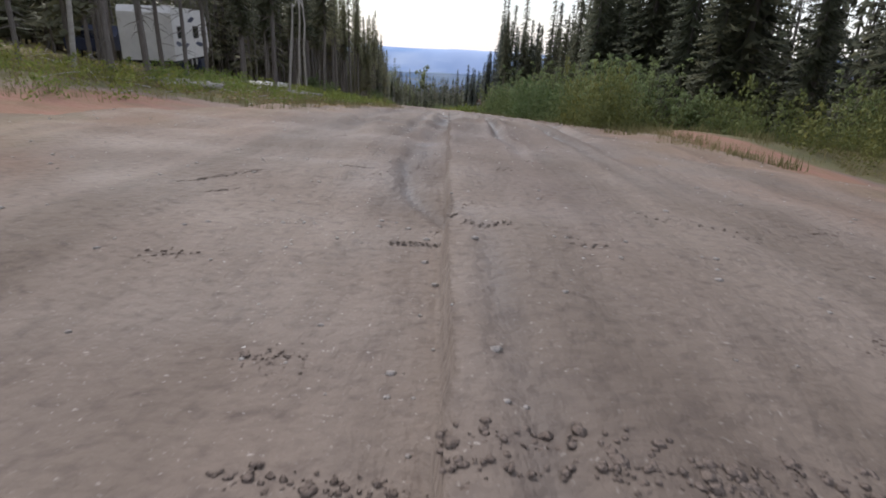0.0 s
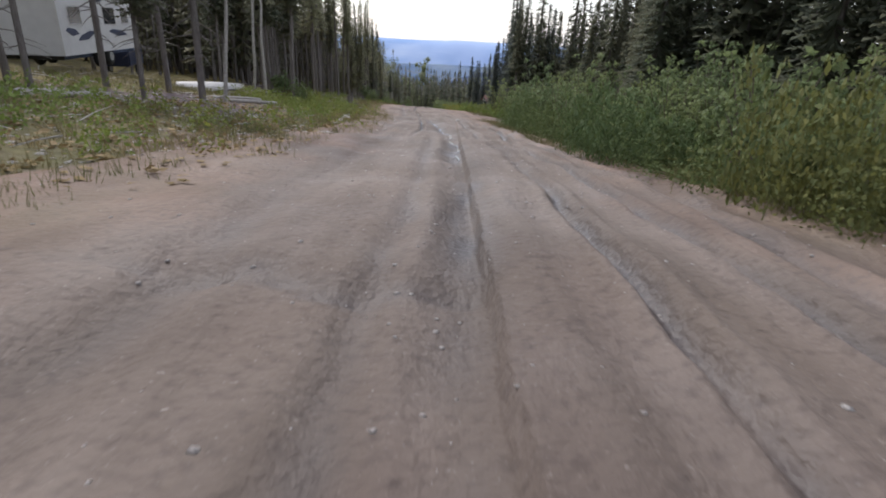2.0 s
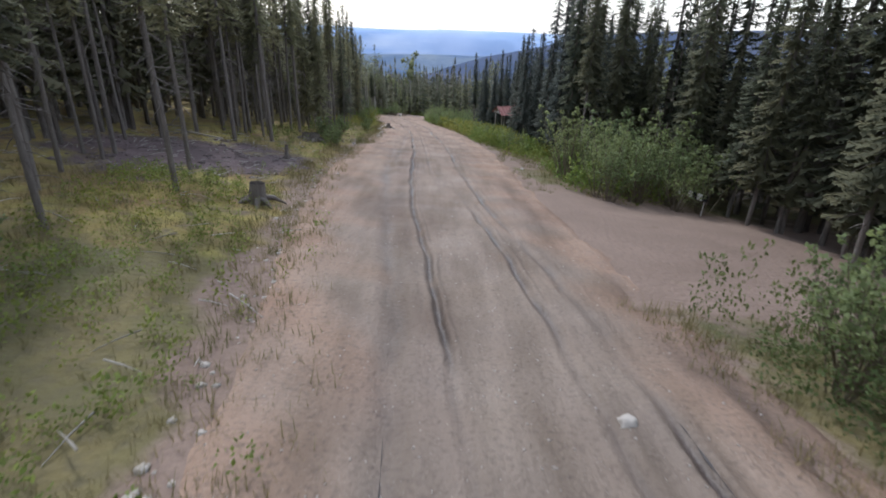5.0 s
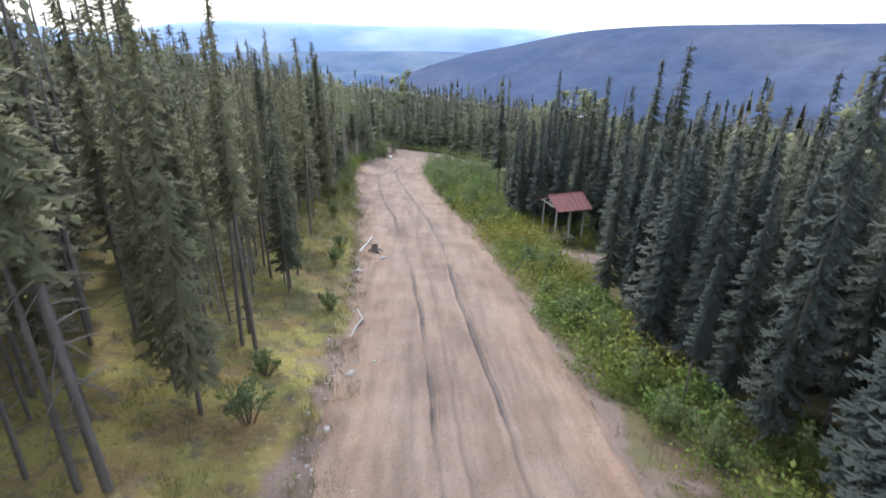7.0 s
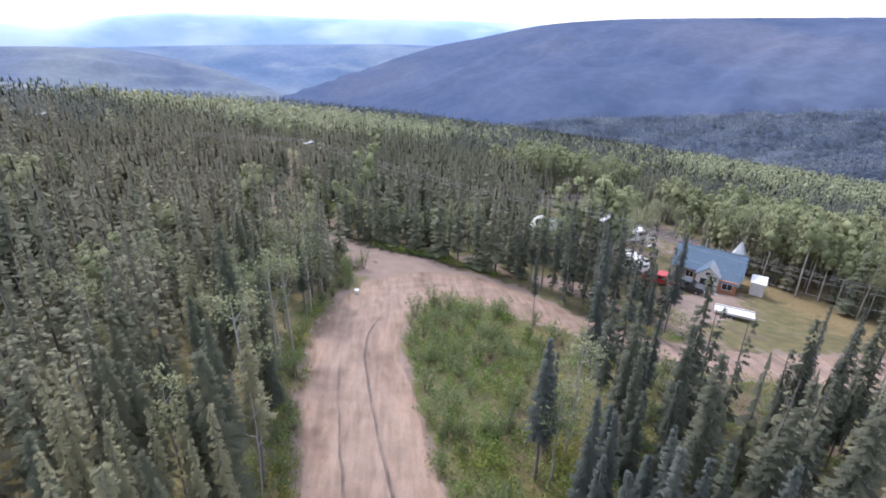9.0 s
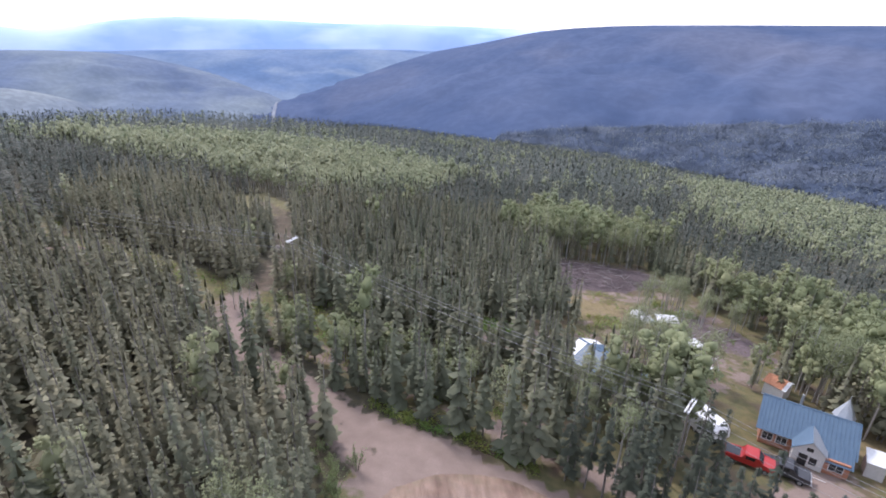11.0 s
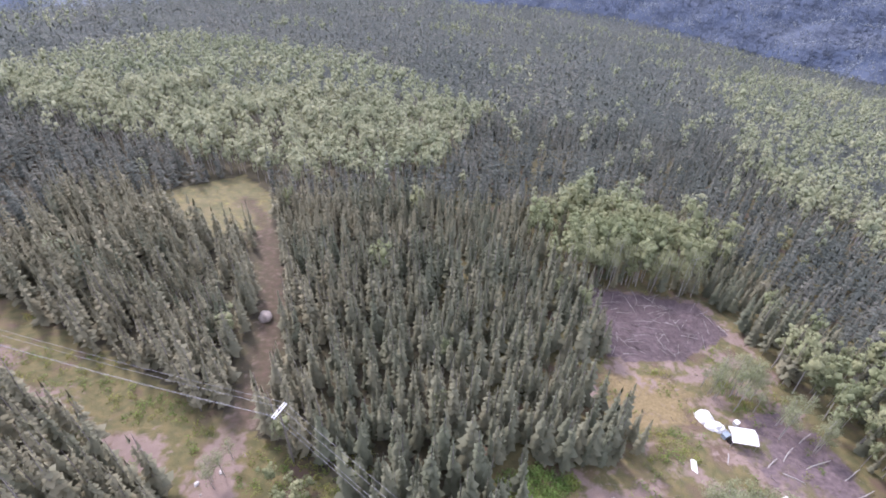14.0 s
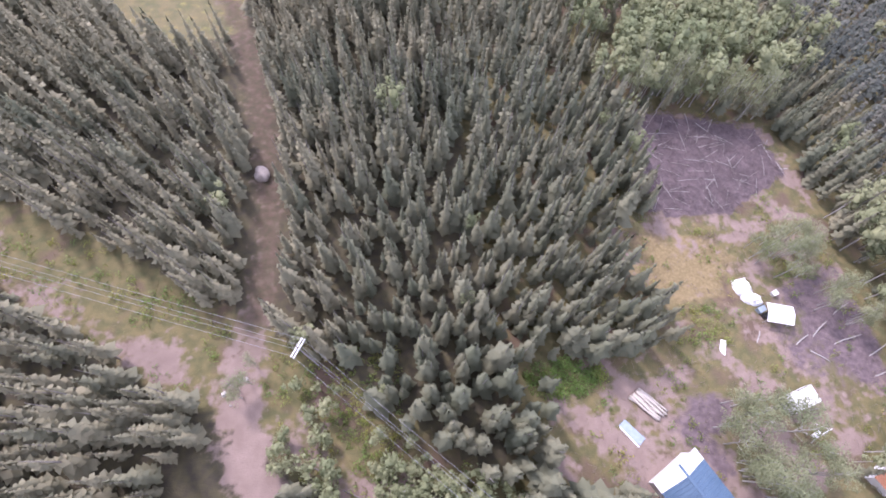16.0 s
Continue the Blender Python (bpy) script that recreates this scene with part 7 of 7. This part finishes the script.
# camp in the clearing
def canopy():
    e = thing("canopy", at(44.2, 190.4, -16) @ Matrix.Diagonal((0.85, 0.8, 0.95, 1)))
    tagged(e, "white canopy roof on posts over stored things", "canopy")
    for s in (-1, 1):
        m = Matrix.Translation((0, s * 0.85, 2.25)) @ Matrix.Rotation(-s * 0.25, 4, "X")
        part("roof", boxed(0, 0, 0, 4.4, 1.85, 0.04, m), M_TARP, e)
    for x in (-2.0, 2.0):
        for y in (-1.5, 1.5):
            part("post", rodded((x, y, -0.2), (x, y, 2.1), 0.04), M_STEEL, e)


canopy()


def tarp_heap(x, y, w, d, h, yaw, seed, label):
    r = np.random.default_rng(seed)
    n = 22
    gx, gy = np.meshgrid(np.linspace(-1, 1, n), np.linspace(-1, 1, n))
    rad = np.sqrt(gx ** 2 + gy ** 2)
    z = h * np.clip(1.15 - rad ** 2, 0, 1) ** 0.6 * (0.85 + 0.25 * waves(gx, gy, 0.7, seed)) + 0.02
    V = np.column_stack([(gx * w / 2 * (1 + 0.1 * waves(gx, gy, 1, seed + 1))).ravel(), (gy * d / 2).ravel(), z.ravel()])
    ob = thing("tarp", at(x, y, yaw), tri_mesh("tarp", V, grid_faces(n, n), None, True), M_TARP)
    return tagged(ob, label, "tarp", "tarps")


tarp_heap(41.2, 195.3, 2.7, 2.7, 1.3, 10, 3, "white tarp drawn over a round heap")
tarp_heap(42.0, 193.4, 3.0, 2.0, 1.0, -25, 4, "white crumpled tarp over stored goods")
for _x, _yy, _sx2, _sy2, _h, _mt, _lb in ((45.9, 194.0, 0.8, 0.7, 0.7, M_WHITE, "white box standing by the canopy"), (42.6, 191.6, 1.1, 0.8, 0.8, M_GREYBLUE, "grey-blue crate beside the canopy"),
                                          (42.9, 190.6, 0.8, 0.8, 0.9, M_DARK, "black bin beside the canopy")):
    _e = thing("box", at(_x, _yy, 20))
    tagged(_e, _lb, "box", "stored boxes")
    part("body", boxed(0, 0, _h / 2, _sx2, _sy2, _h, bevel=0.03), _mt, _e)
    part("lid", boxed(0, 0, _h + 0.02, _sx2 + 0.06, _sy2 + 0.06, 0.06, bevel=0.01), _mt, _e)


def sheet_stack(x, y, yaw, L, W, n, mat, label, name="sheet"):
    for k in range(n):
        b = boxed(0, 0, 0, L, W, 0.03, bevel=0.005)
        me = bpy.data.meshes.new(name)
        b.to_mesh(me)
        b.free()
        tagged(thing(name, at(x + 0.08 * k, y, yaw + 2 * k, 0.12 + 0.04 * k), me, mat), label, "sheet", "stacked sheets")


sheet_stack(34.6, 186.5, 68, 2.3, 0.75, 2, M_WHITE, "white board lying in the grass")
sheet_stack(18.1, 176.8, -54, 3.2, 1.1, 3, M_GREYBLUE, "pale blue-grey sheet stacked on the ground")
sheet_stack(17.7, 176.3, -54, 3.2, 0.2, 1, M_WHITE, "white plank on a stack of sheets", "board")


# buildings
def gable_building(name, m, L, W, H, rise, wall, roof, label, over=0.5, white_end=0.0, deep=1.6):
    """A gabled building; the ridge runs along x."""
    e = thing(name, m)
    tagged(e, label, "building")
    bm = bmesh.new()
    prism(bm, [(-W / 2, -deep), (W / 2, -deep), (W / 2, H), (0, H + rise), (-W / 2, H)], L, Matrix.Rotation(radians(90), 4, "Z"))
    part("wall", bm, wall, e)
    a, ln = math.atan2(rise, W / 2), math.hypot(rise, W / 2) + over
    for s in (-1, 1):
        mm = Matrix.Translation((0, s * (W / 4 + over * 0.35), H + rise / 2 - over * 0.12 + 0.08)) @ Matrix.Rotation(-s * a, 4, "X")
        L0 = L + 2 * over - white_end
        r = part("roof", ribbed(L0, ln, 0.45, mm @ Matrix.Translation((-white_end / 2, 0, 0))), roof, e)
        if white_end:
            part("end_panel", boxed(L / 2 + over - white_end / 2, 0, 0, white_end - 0.01, ln, 0.07, mm), M_WHITE, r, "white roof panels")
    part("ridge_cap", boxed(0, 0, H + rise + 0.13, L + 2 * over, 0.3, 0.06), roof, e)
    return e


def window(e, x, y, z, w, h, turn=0.0):
    m = Matrix.Translation((x, y, z)) @ Matrix.Rotation(radians(turn), 4, "Z")
    q = part("window", boxed(0, 0, 0, w, 0.05, h, m), M_DARK, e)
    for a, b, c, d in ((0, h / 2, w + 0.16, 0.08), (0, -h / 2, w + 0.16, 0.08), (-w / 2, 0, 0.08, h), (w / 2, 0, 0.08, h), (0, 0, 0.05, h)):
        part("frame", boxed(a, 0.0, b, c, 0.09, d, m), M_TRIM, q)


# the house: long front towards the road side
_hm = at(43.5, 156.4, -38, 0.5) @ Matrix.Diagonal((0.9, 0.9, 0.92, 1))
_house = gable_building("house", _hm, 9.8, 7.6, 2.7, 2.3, M_BRICK, M_BLUEROOF, "single-storey house with red-brown walls and blue metal roof", 0.6)
_f = -3.8
for _x in (-4.0, -2.4):
    window(_house, _x, _f - 0.02, 1.6, 1.2, 1.1)
_p = part("porch", prism(bmesh.new(), [(-1.7, -1.2), (1.7, -1.2), (1.7, 2.6), (0, 4.0), (-1.7, 2.6)], 1.9, Matrix.Translation((0.5, _f - 0.9, 0))), M_TRIM, _house, "pale grey gabled porch")
for _s, _mt in ((-1, M_BLUEROOF), (1, M_STEEL)):
    part("porch_roof", boxed(0, 0, 0, 2.5, 3.6, 0.06, Matrix.Translation((0.5 + _s * 0.95, _f - 0.2, 3.4)) @ Matrix.Rotation(_s * math.atan2(1.4, 1.7), 4, "Y")), _mt, _p, "blue roof slope" if _s < 0 else "pale metal roof slope")
part("door", boxed(0.0, _f - 1.87, 1.1, 1.0, 0.05, 2.1), M_DARK, _p, "dark entrance door")
part("porch_window", boxed(1.1, _f - 1.87, 1.5, 0.8, 0.05, 1.0), M_DARK, _p)
part("gable_window", boxed(0.5, _f - 1.87, 3.0, 0.7, 0.05, 0.5), M_DARK, _p)
part("wing", boxed(3.55, _f - 0.7, 0.55, 2.7, 1.5, 3.5), M_BRICK, _house, "red-brown front wing")
part("wing_roof", ribbed(3.3, 2.6, 0.45, Matrix.Translation((3.55, _f - 0.55, 2.62)) @ Matrix.Rotation(math.atan2(2.3, 3.8), 4, "X")), M_BLUEROOF, _house)
window(_house, 3.55, _f - 1.47, 1.4, 1.5, 1.0)
part("deck", boxed(-0.3, _f - 3.0, 0.0, 4.6, 2.4, 0.15), M_ORANGE, _house, "orange-stained timber deck")
for _k in range(6):
    part("deck_post", boxed(-2.5 + _k, _f - 4.15, 0.5, 0.08, 0.08, 1.0), M_TRIM, _house)
part("rail", boxed(0, _f - 4.15, 1.0, 5.2, 0.06, 0.08), M_TRIM, _house)
for _k in range(4):
    part("step", boxed(0, _f - 4.4 - 0.28 * _k, -0.2 - 0.19 * _k, 1.4, 0.3, 0.05), M_WOOD, _house)
_bm = bmesh.new()
bmesh.ops.create_cone(_bm, cap_ends=True, segments=8, radius1=1.35, radius2=0.02, depth=2.6, matrix=Matrix.Translation((3.9, 2.6, 5.3)))
_t = part("turret_roof", _bm, M_STEEL, _house, "pale pointed metal turret roof")
_bm = bmesh.new()
bmesh.ops.create_cone(_bm, cap_ends=True, segments=8, radius1=1.1, radius2=1.1, depth=5.4, matrix=Matrix.Translation((3.9, 2.6, 1.4)))
part("turret_wall", _bm, M_BRICK, _house)
part("finial", rodded((3.9, 2.6, 6.5), (3.9, 2.6, 7.2), 0.04), M_STEEL, _t)
part("chimney", rodded((-1.2, 0.6, 4.6), (-1.2, 0.6, 6.4), 0.12), M_STEEL, _house, "thin metal flue")
_k = tagged(thing("lean_to", at(48.0, 150.9, -38, 0.3)), "pale cream lean-to beside the house", "shed")
part("body", boxed(0, 0, 0.9, 1.8, 2.0, 2.2), M_TRIM, _k)
part("roof", boxed(0, 0, 0, 2.1, 2.4, 0.06, Matrix.Translation((0, 0, 2.1)) @ Matrix.Rotation(0.15, 4, "X")), M_WHITE, _k)

_g = gable_building("garage", at(23.9, 167.6, 118.5, 0.3), 11.0, 6.0, 2.6, 1.3, M_TRIM, M_BLUEROOF, "long garage with a blue metal roof and white end panels", 0.4, 1.5)
part("garage_door", boxed(-5.53, 0, 1.1, 0.06, 3.2, 2.2), M_WHITE, _g)
for _x in (-3, 0, 3):
    window(_g, _x, -3.03, 1.5, 1.0, 0.8)

_e = tagged(thing("swing_frame", at(42.9, 174.2, 20)), "white-painted swing frame on the lawn", "swing frame")
for _s in (-1, 1):
    for _d in (-1, 1):
        part("leg", rodded((_s * 1.2, _d * 0.8, -0.1), (_s * 1.0, 0, 2.1), 0.045), M_WHITE, _e)
part("beam", rodded((-1.3, 0, 2.1), (1.3, 0, 2.1), 0.05), M_WHITE, _e)
part("seat", boxed(0, 0, 0.55, 1.3, 0.4, 0.06), M_WHITE, _e)
for _s in (-0.6, 0.6):
    part("chain", rodded((_s, 0, 0.55), (_s, 0, 2.1), 0.015, seg=5), M_STEEL, _e)


_e = tagged(thing("small_shed", at(49.2, 168.0, -60, 0.1)), "small shed with an orange roof and white gable", "shed")
part("body", boxed(0, 0, 1.0, 2.6, 2.6, 2.2), M_WHITE, _e)
for _s in (-1, 1):
    part("roof", ribbed(2.6, 1.7, 0.4, Matrix.Translation((-0.25, _s * 0.72, 2.42)) @ Matrix.Rotation(-_s * 0.42, 4, "X")), M_ORANGE, _e, "orange-red roof sheet")
    part("roof_end", boxed(0, 0, 0, 0.5, 1.7, 0.05, Matrix.Translation((1.32, _s * 0.72, 2.42)) @ Matrix.Rotation(-_s * 0.42, 4, "X")), M_WHITE, _e, "white roof end")
part("door", boxed(1.32, 0, 0.95, 0.04, 0.8, 1.8), M_TRIM, _e)


# a white gate bar half hidden in the shrubs
def barrier():
    e = thing("barrier_bar", at(7.9, 51.6, -62, 0.0))
    tagged(e, "striped white and dark barrier leaning in the shrubs", "barrier")
    for k in range(6):
        part("board", boxed(-0.55 + 0.22 * k, 0, 0.75, 0.22, 0.05, 0.24), M_WHITE if k % 2 == 0 else M_DARK, e)
    for x in (-0.5, 0.5):
        part("leg", rodded((x, 0, -0.1), (x, 0.1, 0.8), 0.03), M_DEAD, e)


barrier()
# willow shrubs and herbs that close the verge below the bare bank
_r = np.random.default_rng(1010)
for _n, _x0, _x1, _y0, _y1, _s0, _s1 in ((9, 4.2, 7.4, 56.6, 59.6, 0.75, 1.1), (9, 3.2, 8.4, 67.8, 71.2, 0.5, 0.85), (5, 2.9, 3.8, 72.5, 77.5, 0.55, 0.85), (4, 5.2, 7.0, 69.5, 72, 0.5, 0.8)):
    for _j in range(_n):
        _x, _yy = _r.uniform(_x0, _x1), _r.uniform(_y0, _y1)
        _m = SHRUBS[int(_r.choice([0, 2, 4, 1]))]
        plant("shrub", _m[:2], _x, _yy, gz(_x, _yy) - 0.05, _r.uniform(_s0, _s1), _r.uniform(0, 6.28), "leafy green willow shrub below the spruces on the verge", "shrub", "roadside shrubs", ("stem", "foliage"), sxy=_r.uniform(0.9, 1.2))
_u, _v = np.r_[_r.uniform(3.2, 8.5, 150), _r.uniform(2.6, 3.8, 90), _r.uniform(3.6, 7.5, 110)], np.r_[_r.uniform(67.5, 71.5, 150), _r.uniform(70, 79, 90), _r.uniform(56.4, 60, 110)]
spread("bank_herbs", LOW_FINE, _u, _v, 0.45, 1.2, np.clip(0.25 + 0.3 * waves(_u, _v, 3, 319), 0, 1), M_SHRUB_F, "green herbs at the foot of the spruces", "undergrowth")

# spruces close behind and beside the open shed
for _x, _yy, _h in ((4.9, 98.3, 8.5), (6.5, 98.0, 9.6), (8.1, 98.6, 8.8), (9.3, 96.4, 9.8), (9.1, 93.6, 8.4), (4.0, 100.4, 9.0), (5.9, 100.2, 10.2), (7.4, 100.6, 9.2), (9.6, 99.2, 10.4), (3.6, 102.4, 8.0)):
    _m = SHADED[int(_r.choice([0, 1, 2, 6, 8]))]
    plant("spruce", _m[:2], _x, _yy, gz(_x, _yy) - 0.05, _h / _m[2], _r.uniform(0, 6.28), "narrow dark green black spruce behind the open shed", "tree", "roadside spruces", sxy=_r.uniform(0.75, 1.0))

# birches that stand on the clearing between the camp and the house, and bare birch stems by the road
HOUSE_BIRCHES = [(35.5, 174.0, 7.0, 6.5, 30, 0.85), (33.0, 165.8, 2.6, 4.0, 6, 0.85), (19.0, 158.5, 5.0, 3.5, 13, 0.8), (30.0, 161.0, 2.0, 2.0, 3, 0.8), (58.0, 166.0, 5.0, 7.0, 14, 1.1), (53.5, 190.5, 4.5, 4.0, 9, 0.75), (-14.5, 86.5, 2.2, 4.5, 6, 0.5), (-12.6, 76.0, 1.8, 3.5, 5, 0.42), (-11.5, 171.0, 3.0, 3.0, 5, 0.6), (-27.0, 187.0, 2.5, 3.0, 4, 0.55), (50.0, 199.5, 5.0, 4.0, 16, 0.72), (45.0, 200.5, 2.0, 2.0, 3, 0.5)]
for _cx, _cy, _rx, _ry, _num, _sc in HOUSE_BIRCHES:
    for _k in range(_num):
        _a, _q = rng.uniform(0, 6.283), math.sqrt(rng.random())
        _x, _yy = _cx + _rx * _q * math.cos(_a), _cy + _ry * _q * math.sin(_a)
        if math.hypot(_x - 42, _yy - 178.6) < 2.2 or math.hypot(_x - 43, _yy - 174.2) < 2.0 or math.hypot(_x - 22.2, _yy - 148) < 3 or math.hypot(_x - 31.8, _yy - 157.6) < 2.8 or math.hypot(_x - 38, _yy - 141) < 5:
            continue
        _m = BIRCHES[int(rng.integers(0, 4))]
        plant("birch", _m[:2], _x, _yy, gz(_x, _yy) - 0.05, _sc * rng.uniform(0.8, 1.15), rng.uniform(0, 6.28), "pale-barked birch in a clump by the clearing" if _cy > 100 else "young leafy birch at the forest edge", "tree", "house birches", sxy=1.15)
_r = np.random.default_rng(717)
for _k in range(26):
    _x, _yy = 31.0 + 28 * (_k + _r.random()) / 26, 231.5 - 0.16 * 28 * _k / 26 + _r.uniform(0, 5)
    _m = BIRCHES[int(_r.integers(0, 4))]
    plant("birch", _m[:2], _x, _yy, gz(_x, _yy) - 0.05, _r.uniform(0.95, 1.2), _r.uniform(0, 6.28), "tall birch with a bare white stem behind the brush clearing", "tree", "clearing birches", sxy=0.95)
for _k, (_x, _yy, _h, _lean) in enumerate(((-9.4, 14.3, 9, 3), (-12.4, 108, 7.5, 2), (-14.2, 123.1, 9, -4), (-13.2, 124.2, 8.2, 3), (-14.9, 121.4, 8, 5), (-7.6, 26.8, 9, -9), (-8.6, 34, 10, -5), (-9.0, 33.4, 10, 4))):
    _r = np.random.default_rng(700 + _k)
    _f2, _ = birch_frame(_r, _h, 4, 7, 0.06)
    _e = thing("bare_birch", at(_x, _yy, 50 * _k, 0, _lean))
    tagged(_e, "pale leafless birch stem standing at the forest edge", "tree", "bare birches")
    part("trunk", tri_mesh("trunk", *_f2), M_BIRCH, _e)
